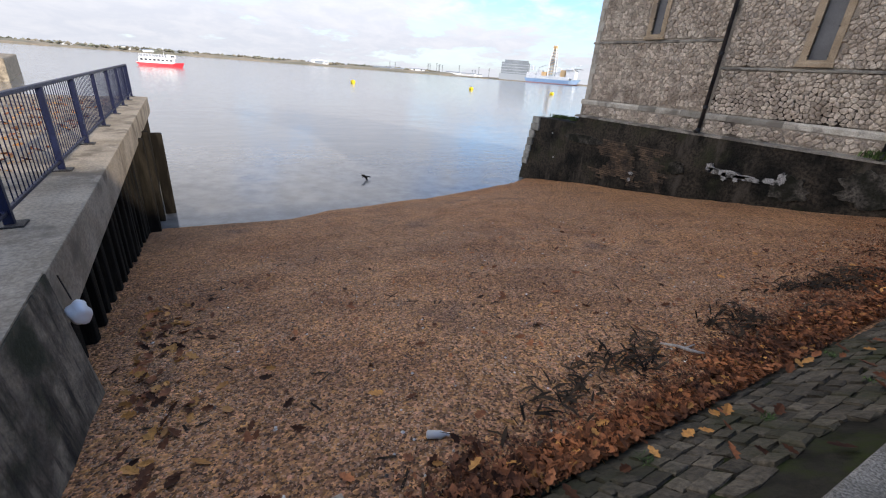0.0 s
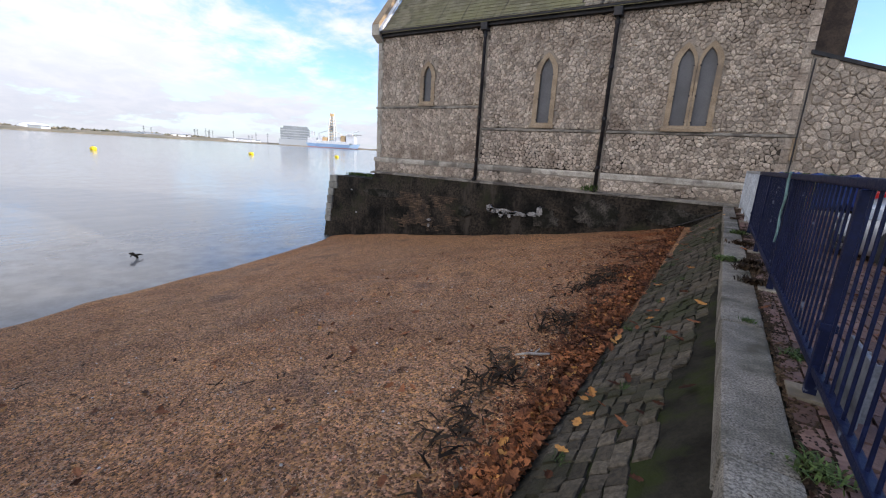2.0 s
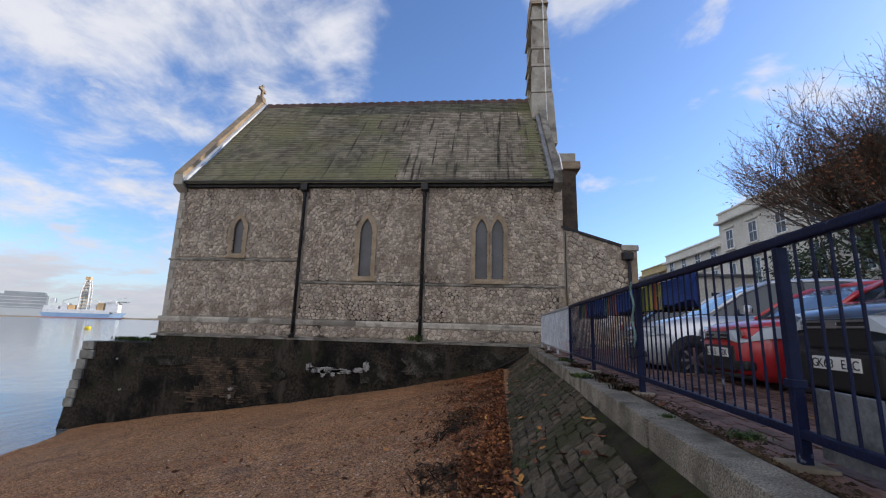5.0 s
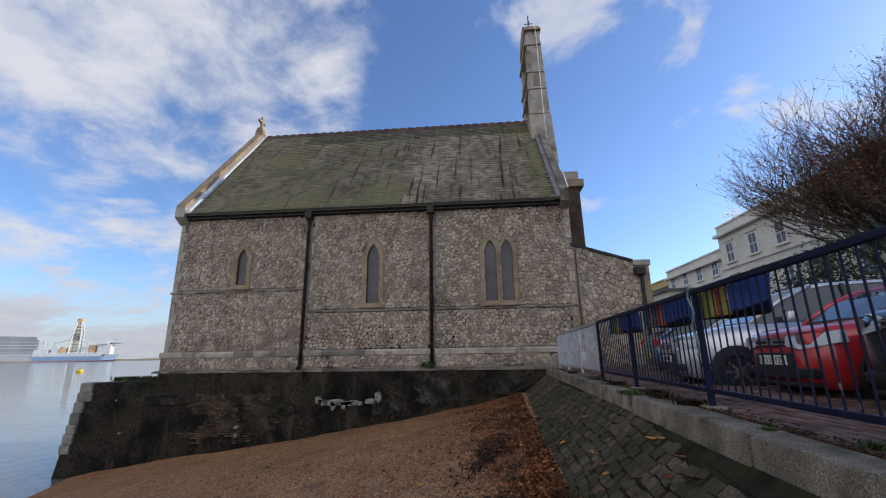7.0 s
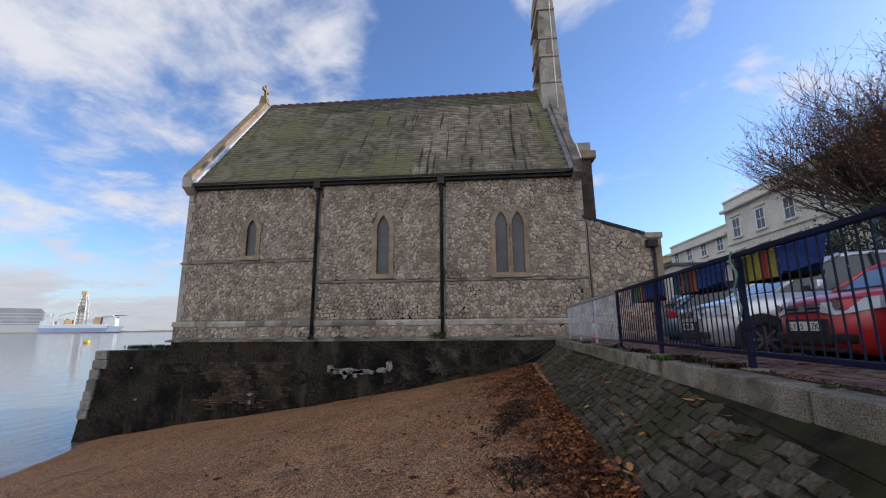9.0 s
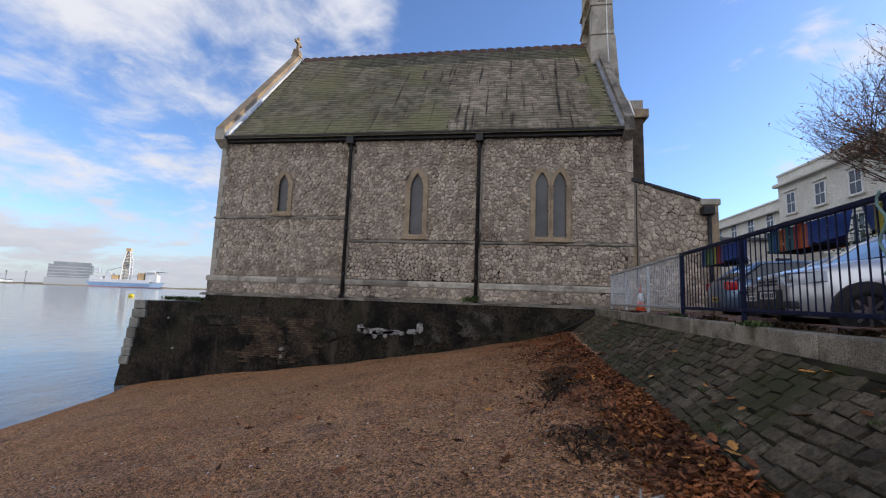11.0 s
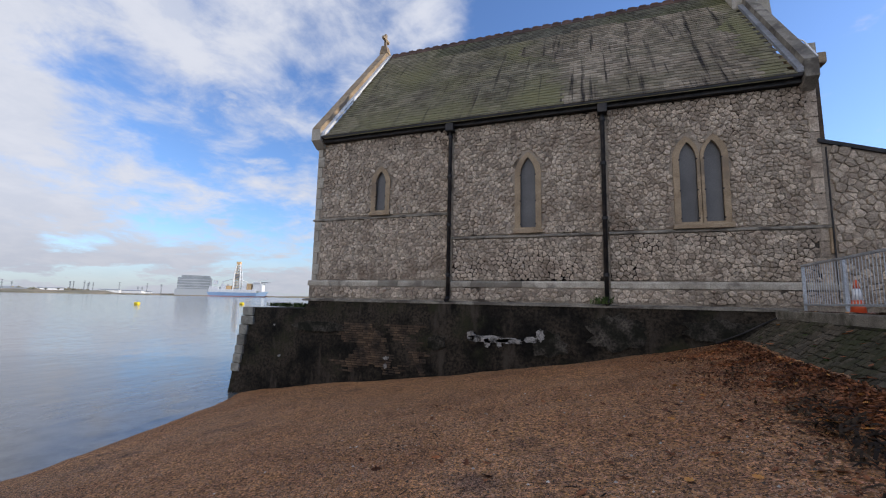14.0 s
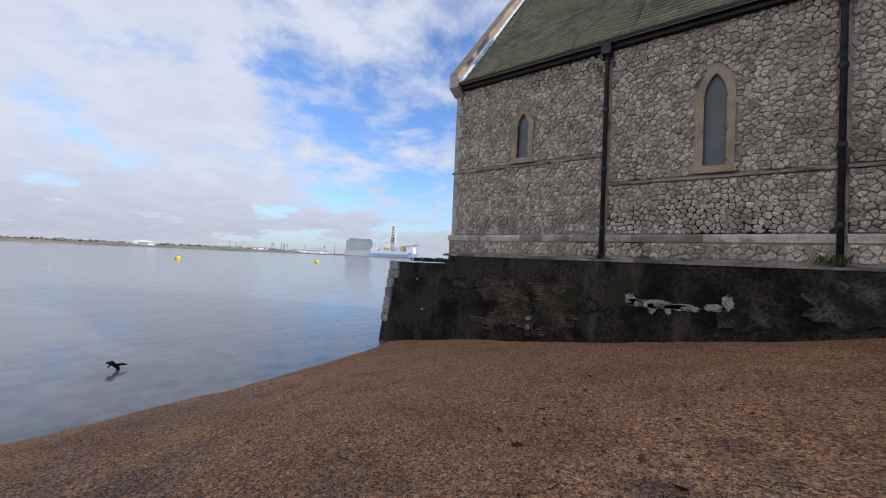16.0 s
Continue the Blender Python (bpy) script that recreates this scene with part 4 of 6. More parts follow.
# exposed brick where the render has fallen, and a pale flaked patch
bmesh_brick = mesh("brick", *sett_shape(0.21, 0.062, 0.03, rng, 0.92, 0.006), M_OLDBRICK)
for r in range(22):
    z = 1.30 + r * 0.077
    x = 1.4 + (r % 2) * 0.11 + 0.7 * smooth_noise(r, 0, 0.4)
    while x < 4.4 + 0.8 * smooth_noise(r, 5, 0.5):
        keep = smooth_noise(x, z, 1.3, 2) > -0.12
        if keep:
            obj("brick", bmesh_brick, tide, "", Matrix.Translation((x, -0.272 + 0.01 * rng.random(), z)) @ Matrix.Rotation(math.pi / 2, 4, "X"))
        x += 0.225
for cxp, czp, w, h in ((6.75, 2.62, 1.10, 0.20), (7.45, 2.60, 0.60, 0.16), (6.20, 2.68, 0.22, 0.30), (6.72, 2.50, 0.16, 0.26), (7.1, 2.52, 0.12, 0.24), (8.1, 2.66, 0.40, 0.16), (8.35, 2.78, 0.20, 0.34), (-1.24, 1.62, 0.07, 0.07), (3.2, 1.55, 0.10, 0.14), (3.22, 1.82, 0.16, 0.10), (-1.55, 2.75, 0.06, 0.06), (13.3, 3.1, 2.0, 0.55), (10.5, 2.95, 1.2, 0.9), (0.4, 2.74, 1.9, 0.34), (5.0, 2.4, 0.5, 0.45), (8.6, 2.5, 0.8, 0.7)):
    n = 64
    out = []
    for k in range(n):
        a = 2 * math.pi * k / n
        rr = 1 + 0.35 * smooth_noise(math.cos(a) * 2 + cxp, math.sin(a) * 2, 1.2, 4) + 0.16 * smooth_noise(math.cos(a) * 5 + cxp, math.sin(a) * 5, 1.6, 7)
        out.append((cxp + math.cos(a) * w * 0.6 * rr, czp + math.sin(a) * h * 0.6 * rr * (1.0 if math.sin(a) > 0 else 0.8)))
    pale = cxp < 4 and w < 0.5 or 6 < cxp < 8.4
    part("render_patch", prism(out, -0.337 if pale else -0.331, -0.20), M_PATCH if pale else M_CONCD, tide, "pale patch of flaked render" if pale else "grey patch of concrete repair")


cable = thing("wall_cable", None, "black cable running down the end of the river wall", "cable")
part("cable", tube([(14.55, -0.34, 3.70), (14.1, -0.36, 3.46), (13.5, -0.38, 3.12), (12.9, -0.36, 2.84)], 0.022, 6), M_IRON, cable, "", True)

# ---- railings ----
def railing(name, y0, posts, x, z, mats, label, tall=1.07, foot=0.0, group="", last=None):
    """Steel railing panels along y: top and bottom rails, round bars and flat posts."""
    ob = thing(name, K_TURN, label, "railing", group)
    for p in posts:
        part("post", box(x - 0.026, x + 0.026, p - 0.022, p + 0.022, z - foot, z + tall - 0.015, 0.006), mats, ob)
        part("foot_plate", box(x - 0.09, x + 0.09, p - 0.09, p + 0.09, z - 0.004, z + 0.016, 0.004), M_CONC, ob)
        part("clamp", box(x - 0.036, x + 0.036, p - 0.032, p + 0.032, z + 0.36, z + 0.40, 0.004), mats, ob)
    ends = sorted(posts)
    part("top_rail", box(x - 0.026, x + 0.026, ends[0] - 0.03, ends[-1] + 0.03, z + tall - 0.012, z + tall + 0.04, 0.012), mats, ob)
    part("bottom_rail", box(x - 0.02, x + 0.02, ends[0], ends[-1], z + 0.13, z + 0.175, 0.008), mats, ob)
    bar = mesh("bar", *round_bar(0.0075, tall - 0.155), mats, True)
    for a, b in zip(ends, ends[1:]):
        n = round((b - a) / 0.112)
        for k in range(1, n):
            obj("bar", bar, ob, "", Matrix.Translation((x, a + (b - a) * k / n, z + 0.165)))
    return ob


def round_bar(r, h, n=7):
    v = [(r * math.cos(2 * math.pi * k / n), r * math.sin(2 * math.pi * k / n), zz) for zz in (0, h) for k in range(n)]
    return v, [(k, (k + 1) % n, n + (k + 1) % n, n + k) for k in range(n)]


railing("blue_railing", 0, [-15.0, -13.42, -11.15, -8.95, -6.9], FENCE_X, KERB_Z, M_BLUE, "chipped blue steel railing along the stone kerb")
railing("grey_railing", 0, [-6.82, -4.8, -2.8, -0.9], FENCE_X + 0.02, KERB_Z, M_GALV, "galvanised grey steel railing beside the church")

# rope tied to the railing
rope = thing("rope", K_TURN, "pale green rope tied to a railing post", "rope")
part("knot", tube([(FENCE_X - 0.05, -11.15 + 0.04 * math.sin(k), KERB_Z + 1.12 - 0.05 * k) for k in range(14)], 0.011, 6), plain("rope_fibre", (0.14, 0.24, 0.23), 0.9), rope)

# boat-shaped planters hung on the railing
SLAT_COLS = {n: mat("painted_slat_" + n, c, tuple(v * 1.25 for v in c), 3, 0.6, 0.2, 40) for n, c in
             {"red": (0.24, 0.035, 0.025), "orange": (0.34, 0.09, 0.025), "yellow": (0.30, 0.27, 0.045), "green": (0.09, 0.15, 0.045), "teal": (0.025, 0.10, 0.13), "blue": (0.010, 0.035, 0.16)}.items()}


def planter(y, cols, tip=True):
    ob = thing("planter", K_TURN @ Matrix.Translation((FENCE_X + 0.24, y, KERB_Z + 0.83)), "boat-shaped wooden planter with bright painted slats", "planter", "planters on the railing")
    lng, h = 0.60, 0.24
    part("floor", prism([(-0.15, -lng + 0.2), (0.15, -lng + 0.2), (0.15, lng - 0.2), (-0.15, lng - 0.2)], 0, 0.03, "z"), M_TIMBER, ob)
    for sx in (-1, 1):
        n = 9
        for k in range(n):
            yy = -lng + 0.28 + (2 * lng - 0.56) * (k + 0.5) / n
            part("slat", box(sx * 0.155 - 0.012, sx * 0.155 + 0.012, -yy - 0.058, -yy + 0.058, -0.01, h + 0.012 * math.sin(k * 2.1), 0.004), SLAT_COLS[cols[k % len(cols)]], ob)
    for sy in (-1, 1):
        bm = bmesh.new()
        lo = [bm.verts.new(c) for c in ((-0.17, sy * (lng - 0.27), 0.0), (0.17, sy * (lng - 0.27), 0.0), (0.0, sy * (lng + 0.02), 0.08))]
        hi = [bm.verts.new(c) for c in ((-0.17, sy * (lng - 0.27), h), (0.17, sy * (lng - 0.27), h), (0.0, sy * (lng + 0.10), h + 0.06))]
        bm.faces.new(lo)
        bm.faces.new(hi)
        for i in range(3):
            bm.faces.new((lo[i], lo[(i + 1) % 3], hi[(i + 1) % 3], hi[i]))
        part("bow", bm, SLAT_COLS["blue"], ob, "blue pointed boat end")
    shapes = []
    for k in range(60):
        a, yy = rng.uniform(0, 6.28), rng.uniform(-lng + 0.2, lng - 0.2)
        s, zz = rng.uniform(0.03, 0.06), h - 0.03 + rng.uniform(0, 0.05)
        c, d = math.cos(a) * s, math.sin(a) * s
        shapes.append(([(-c, yy - d, zz), (d * 0.4, yy - c * 0.4, zz + 0.02), (c, yy + d, zz + 0.04), (-d * 0.4, yy + c * 0.4, zz + 0.02)], [(0, 1, 2, 3)]))
    tagged(soup("plants", shapes, M_GREEN, ob, "low green planting"), "", "", "", "stuff")
    return ob


planter(-11.25, ["yellow", "yellow", "green", "yellow", "green", "yellow", "red", "orange", "yellow", "orange", "red"])
planter(-9.75, ["teal", "blue", "teal", "orange", "teal", "teal", "red", "red", "orange", "red", "red"])
planter(-7.9, ["blue", "teal", "green", "green", "teal", "green", "yellow", "red", "red", "orange", "red"])

# traffic cone, and a grey cabinet by the railing
cone = thing("traffic_cone", Matrix.Translation((15.25, -1.7, KERB_Z - 0.03)), "orange and white traffic cone on the paving", "traffic cone")
M_CONE, M_WHITE = plain("cone_orange", (0.62, 0.10, 0.03), 0.6), plain("reflective_white", (0.75, 0.75, 0.75), 0.5)
part("base", box(-0.19, 0.19, -0.19, 0.19, 0.0, 0.035, 0.01), M_CONE, cone)
part("lower_body", tube([(0, 0, 0.03), (0, 0, 0.30)], [0.135, 0.095], 16), M_CONE, cone, "", True)
part("sleeve", tube([(0, 0, 0.30), (0, 0, 0.55)], [0.096, 0.058], 16), M_WHITE, cone, "white reflective sleeve", True)
part("tip", tube([(0, 0, 0.55), (0, 0, 0.74)], [0.057, 0.03], 16), M_CONE, cone, "", True)
M_SIGNB = mat("dull_sign_back", (0.10, 0.105, 0.115), (0.17, 0.175, 0.185), 4, 0.6, 0.15, 40)
sign = thing("sign_panel", K_TURN @ Matrix.Translation((FENCE_X + 0.09, -13.62, KERB_Z + 0.10)), "grey metal panel strapped to the railing post", "sign back")
part("panel", box(0, 0.02, -0.14, 0.22, -0.06, 0.26, 0.006), M_SIGNB, sign)
part("fold", box(0.02, 0.05, -0.10, -0.08, -0.04, 0.24, 0.004), M_SIGNB, sign)
part("fold", box(0.02, 0.05, 0.06, 0.08, -0.04, 0.24, 0.004), M_SIGNB, sign)

# ---- cars ----
M_TYRE, M_RIM = mat("tyre_rubber", (0.012, 0.012, 0.012), (0.022, 0.022, 0.022), 6, 0.85, 0.2, 60), plain("alloy", (0.45, 0.46, 0.48), 0.3, 0.9)
M_BLACK, M_LAMP = plain("black_plastic", (0.012, 0.012, 0.013), 0.5), plain("headlight", (0.42, 0.46, 0.50), 0.06)
M_CGLASS, M_RED, M_PLATE = plain("car_glass", (0.03, 0.04, 0.05), 0.04), plain("tail_light", (0.35, 0.01, 0.012), 0.15), plain("number_plate", (0.7, 0.7, 0.68), 0.5)
M_YPLATE = plain("yellow_plate", (0.65, 0.5, 0.05), 0.5)


def paint(name, c, metal=0.3):
    m = plain(name, c, 0.28, metal)
    bs = m.node_tree.nodes["Principled BSDF"]
    bs.inputs["Coat Weight"].default_value, bs.inputs["Coat Roughness"].default_value = 0.8, 0.06
    return m


def loft(sections, closed=True):
    bm = bmesh.new()
    rings = [[bm.verts.new(p) for p in s] for s in sections]
    n = len(rings[0])
    for r0, r1 in zip(rings, rings[1:]):
        for k in range(n if closed else n - 1):
            bm.faces.new((r0[k], r0[(k + 1) % n], r1[(k + 1) % n], r1[k]))
    bm.faces.new(rings[0][::-1])
    bm.faces.new(rings[-1])
    return bm


def car(name, m, body, label, lng, wid, high, bonnet, belt, ws, roof0, roof1, tail, plate="", rear=False, tall_nose=0.72):
    """x runs back from the nose; m sets the nose centre on the ground."""
    ob = thing(name, m, label, "car", "parked cars")
    w = wid / 2
    st = [(0.00, 0.62, 0.34, 0.60 * tall_nose / 0.72), (0.06, 0.74, 0.24, tall_nose), (0.25, 0.90, 0.20, tall_nose + 0.07), (0.7, 1.0, 0.19, bonnet), (ws, 1.0, 0.19, belt), (lng * 0.5, 1.0, 0.19, belt + 0.03), (lng * 0.78, 1.0, 0.20, belt + 0.05), (lng - 0.25, 0.97, 0.22, belt + 0.04), (lng - 0.05, 0.90, 0.28, belt - 0.02), (lng, 0.82, 0.36, belt - 0.14)]
    secs = []
    for x, f, zb, zt in st:
        ww = w * f
        half = [(0.0, zb), (ww * 0.86, zb), (ww * 0.97, zb + 0.10), (ww, zb + (zt - zb) * 0.45), (ww * 0.985, zb + (zt - zb) * 0.8), (ww * 0.93, zt - 0.015), (ww * 0.80, zt + 0.012), (0.0, zt + 0.03)]
        secs.append([(x, y, z) for y, z in half] + [(x, -y, z) for y, z in half[-2:0:-1]])
    part("body", loft(secs), body, ob, "", True)
    # cabin glass under a painted roof
    gs = []
    for x, f, zt in ((ws - 0.02, 0.86, belt + 0.02), (ws + (roof0 - ws) * 0.5, 0.82, belt + (high - belt) * 0.58), (roof0, 0.76, high - 0.05), ((roof0 + roof1) / 2, 0.76, high - 0.02), (roof1, 0.74, high - 0.06), (tail, 0.80, belt + 0.06)):
        ww = w * f
        half = [(0, belt - 0.04), (w * 0.90, belt - 0.04), (w * 0.90, belt + 0.0), (ww, zt - 0.02), (ww * 0.9, zt + 0.01), (0, zt + 0.02)]
        gs.append([(x, y, z) for y, z in half] + [(x, -y, z) for y, z in half[-2:0:-1]])
    part("window_glass", loft(gs), M_CGLASS, ob, "dark car glass")
    rs = []
    for x, f, zt in ((roof0 - 0.04, 0.77, high - 0.045), (roof0 + 0.2, 0.78, high - 0.005), ((roof0 + roof1) / 2, 0.78, high + 0.012), (roof1 - 0.1, 0.77, high - 0.02), (roof1 + 0.06, 0.75, high - 0.07)):
        ww = w * f
        half = [(0, zt - 0.03), (ww * 0.98, zt - 0.06), (ww, zt - 0.03), (ww * 0.85, zt + 0.01), (0, zt + 0.03)]
        rs.append([(x, y, z) for y, z in half] + [(x, -y, z) for y, z in half[-2:0:-1]])
    part("roof", loft(rs), body, ob, "", True)
    for s in (-1, 1):
        part("pillar", tube([(ws - 0.03, s * w * 0.88, belt), (ws + (roof0 - ws) * 0.5, s * w * 0.83, belt + (high - belt) * 0.58), (roof0, s * w * 0.77, high - 0.04)], 0.036, 6), body, ob, "", True)
        part("pillar", tube([(lng * 0.53, s * w * 0.905, belt), (lng * 0.53, s * w * 0.775, high - 0.03)], 0.036, 6), M_BLACK, ob)
        part("pillar", tube([(tail, s * w * 0.88, belt), (roof1 + 0.02, s * w * 0.765, high - 0.06)], 0.06, 6), body, ob, "", True)
        mir = obj("wing_mirror", None, ob, "", Matrix.Translation((ws + 0.42, s * (w + 0.08), belt + 0.08)))
        part("shell", box(-0.06, 0.06, -0.10, 0.10, -0.06, 0.08, 0.04), body, mir)
        part("mirror_glass", box(0.061, 0.066, -0.08, 0.08, -0.04, 0.06), M_CGLASS, mir)
        part("door_seam", box(lng * 0.52, lng * 0.52 + 0.012, s * w * 0.996 - 0.006, s * w * 0.996 + 0.006, 0.32, belt - 0.05), M_BLACK, ob)
        part("door_handle", box(lng * 0.46, lng * 0.46 + 0.16, s * w * 0.995 - 0.015, s * w * 0.995 + 0.015, belt - 0.17, belt - 0.14, 0.008), body, ob)
        part("side_sill", box(0.95, lng - 0.95, s * w * 0.93 - 0.03, s * w * 0.93 + 0.03, 0.18, 0.27, 0.02), M_BLACK, ob)
        lamp = part("headlight", loft([[(0.02, s * w * 0.40, tall_nose - 0.13), (0.02, s * w * 0.40, tall_nose - 0.02), (0.10, s * w * 0.60, tall_nose + 0.03), (0.36, s * w * 0.905, tall_nose + 0.035), (0.36, s * w * 0.93, tall_nose - 0.10), (0.08, s * w * 0.66, tall_nose - 0.17)], [(-0.03, s * w * 0.40, tall_nose - 0.13), (-0.01, s * w * 0.40, tall_nose - 0.02), (0.03, s * w * 0.62, tall_nose + 0.025), (0.28, s * w * 0.945, tall_nose + 0.03), (0.26, s * w * 0.965, tall_nose - 0.10), (-0.01, s * w * 0.66, tall_nose - 0.17)]]), M_LAMP, ob, "clear headlight")
        part("reflector", tube([(0.05, s * w * 0.66, tall_nose - 0.06), (0.008, s * w * 0.66, tall_nose - 0.06)], [0.02, 0.055], 14), M_RIM, lamp, "chrome reflector")
        part("tail_light", box(lng - 0.26, lng + 0.005, s * w * 0.80 - 0.13, s * w * 0.80 + 0.14, belt - 0.24, belt - 0.02, 0.04), M_RED, ob, "red tail light")
        part("fog_grille", box(-0.012, 0.12, s * w * 0.60 - 0.14, s * w * 0.60 + 0.14, 0.32, 0.43, 0.03), M_BLACK, ob)
        for x in (0.74, lng - 0.74):
            wheel = obj("wheel", None, ob, "", Matrix.Translation((x, s * (w - 0.10), 0.315)))
            part("arch", tube([(0, -0.112 if s > 0 else 0.112, 0.02), (0, 0.103 * s, 0.02)], 0.37, 24), M_BLACK, wheel, "dark wheel arch")
            bm = bmesh.new()
            prof = [(0.20, -0.10), (0.29, -0.105), (0.315, -0.07), (0.315, 0.07), (0.29, 0.118), (0.205, 0.118), (0.20, 0.06)]
            rg = [[bm.verts.new((r * math.cos(a), yy * s, r * math.sin(a))) for r, yy in prof] for a in (2 * math.pi * k / 28 for k in range(28))]
            for k in range(28):
                for q in range(len(prof) - 1):
                    bm.faces.new((rg[k][q], rg[(k + 1) % 28][q], rg[(k + 1) % 28][q + 1], rg[k][q + 1]))
            part("tyre", bm, M_TYRE, wheel, "", True)
            bm = bmesh.new()
            for k in range(8):
                add_box(bm, -0.019, 0.019, 0.085 if s > 0 else -0.112, 0.112 if s > 0 else -0.085, 0.02, 0.195, 0.0, Matrix.Rotation(2 * math.pi * k / 8, 4, "Y"))
            add_tube(bm, [(0, 0.08 * s, 0), (0, 0.118 * s, 0)], 0.055, 12)
            part("rim", bm, M_RIM, wheel, "spoked alloy rim")
            part("hub", tube([(0, 0.106 * s, 0), (0, 0.108 * s, 0)], 0.20, 24), M_BLACK, wheel)
    deep = 0.30 if tall_nose > 0.85 else 0.14
    part("grille", box(-0.015, 0.10, -w * 0.40, w * 0.40, tall_nose - deep, tall_nose - 0.03, 0.03), M_BLACK, ob)
    part("badge", box(-0.022, -0.012, -0.06, 0.06, tall_nose - 0.12, tall_nose - 0.06, 0.004), M_RIM, ob)
    for q in (0.055, 0.105):
        part("grille_bar", box(-0.024, -0.012, -w * 0.40, w * 0.40, tall_nose - q - 0.012, tall_nose - q + 0.006, 0.003), M_RIM, ob, "chrome grille bar")
    part("lower_grille", box(-0.016, 0.10, -w * 0.50, w * 0.50, 0.29, 0.60, 0.03), M_BLACK, ob)
    part("bumper_trim", box(-0.01, 0.16, -w * 0.70, w * 0.70, 0.22, 0.27, 0.02), M_BLACK, ob)
    for x, mt in ((-0.03, M_PLATE), (lng + 0.002, M_YPLATE)):
        pl = part("number_plate", box(x, x + 0.018, -0.26, 0.26, 0.455, 0.565, 0.004), mt, ob)
        if plate and x < 0:
            for k, ch in enumerate(plate):
                if ch == " ":
                    continue
                cu = bpy.data.curves.new("character", "FONT")
                cu.body, cu.size, cu.align_x, cu.extrude = ch, 0.105, "CENTER", 0.001
                tmp = bpy.data.objects.new("character", cu)
                me = bpy.data.meshes.new_from_object(tmp)
                me.materials.clear()
                me.materials.append(M_BLACK)
                bpy.data.objects.remove(tmp)
                obj("character", me, pl, "", Matrix.Translation((x - 0.003, 0.225 - k * 0.064, 0.474)) @ Euler((math.pi / 2, 0, -math.pi / 2)).to_matrix().to_4x4())
        else:
            for k in range(7):
                part("character", box(x - 0.003 if x < 0 else x + 0.018, x if x < 0 else x + 0.021, -0.215 + k * 0.063, -0.215 + k * 0.063 + 0.04, 0.475, 0.545), M_BLACK, pl)
    part("roof_aerial", tube([(roof1 - 0.1, 0, high), (roof1 + 0.12, 0, high + 0.2)], 0.005, 5), M_BLACK, ob)
    return ob


def parked(x, y, deg):
    return Matrix.Translation((x, y, KERB_Z - 0.12)) @ Matrix.Rotation(radians(deg), 4, "Z")


GZ = KERB_Z - 0.12
car("silver_car", parked(15.3, -7.65, -10), paint("silver_paint", (0.50, 0.51, 0.53), 0.55), "silver people carrier parked nose to the railing", 4.45, 1.82, 1.62, 0.98, 1.02, 1.05, 1.95, 3.7, 4.25, "", False, 0.80)
car("red_car", parked(15.60, -9.88, -4), paint("red_paint", (0.42, 0.018, 0.022), 0.1), "small glossy red hatchback parked nose to the railing", 3.45, 1.54, 1.42, 0.92, 0.95, 0.85, 1.55, 2.8, 3.3, "LY15 FZK", False, 0.80)
car("dark_car", parked(15.52, -11.80, -4), paint("dark_blue_paint", (0.018, 0.022, 0.035), 0.4), "dark blue tall car parked nose to the railing", 4.3, 1.85, 1.72, 1.08, 1.10, 1.0, 1.75, 3.7, 4.15, "GK63 EAC", False, 0.92)
car("pale_car", parked(16.4, -5.2, -8), paint("pale_grey_paint", (0.40, 0.43, 0.46), 0.5), "pale grey hatchback parked beyond the silver car", 4.1, 1.76, 1.5, 0.95, 0.98, 0.95, 1.75, 3.3, 3.9, "", False, 0.78)
car("blue_grey_car", parked(16.9, -2.6, -8) @ Matrix.Translation((4.1, 0, 0)) @ Matrix.Rotation(math.pi, 4, "Z"), paint("blue_grey_paint", (0.10, 0.16, 0.24), 0.5), "blue-grey car parked with its tail to the railing", 4.1, 1.76, 1.5, 0.95, 0.98, 0.95, 1.75, 3.3, 3.9)

# ---- left-hand quay ----
QA, QB = Vector((9.70, -16.98, 0)), Vector((-7.4, -17.08, 0))
qd = (QB - QA).normalized()
q_ang = math.atan2(qd.y, qd.x)
QM = Matrix.Translation(QA) @ Matrix.Rotation(q_ang, 4, "Z")  # x runs out along the quay, y to the land side is negative in world
quay = thing("quay", QM, "old concrete quay on dark timber piles", "quay", "", "structure")
QL = (QB - QA).length
QZ = 3.40
k = 0
x = 0.0
while x < QL - 0.1:
    w = min(6.05, QL - x)
    part("coping", box(x + 0.006, x + w - 0.006, 0.0, 1.0, QZ - 0.60, QZ, 0.025), M_CONC, quay)
    x += w
part("deck", box(-4.7, QL, 1.0, 9.0, QZ - 0.5, QZ - 0.03), M_CONC, quay, "leaf-strewn quay deck")
bm = bmesh.new()
lo = [(-4.4, -0.30, 0.5), (-0.006, -0.30, 0.5), (-0.006, 1.0, 0.5), (-4.4, 1.0, 0.5)]
hi = [(-4.4, 0.0, QZ), (-0.006, 0.0, QZ), (-0.006, 1.0, QZ), (-4.4, 1.0, QZ)]
a, b = [bm.verts.new(c) for c in lo], [bm.verts.new(c) for c in hi]
bm.faces.new(a[::-1])
bm.faces.new(b)
for i in range(4):
    bm.faces.new((a[i], a[(i + 1) % 4], b[(i + 1) % 4], b[i]))
part("end_wall", bm, M_CONCW, quay, "streaked weed-stained concrete wall")
part("end_coping", box(-4.4, -0.008, 0.01, 1.0, QZ + 0.002, QZ + 0.02, 0.005), M_CONC, quay)
part("backing", box(-0.1, QL - 0.3, 0.55, 0.9, -3.0, QZ - 0.6), M_TIMBER, quay)
x = 0.25
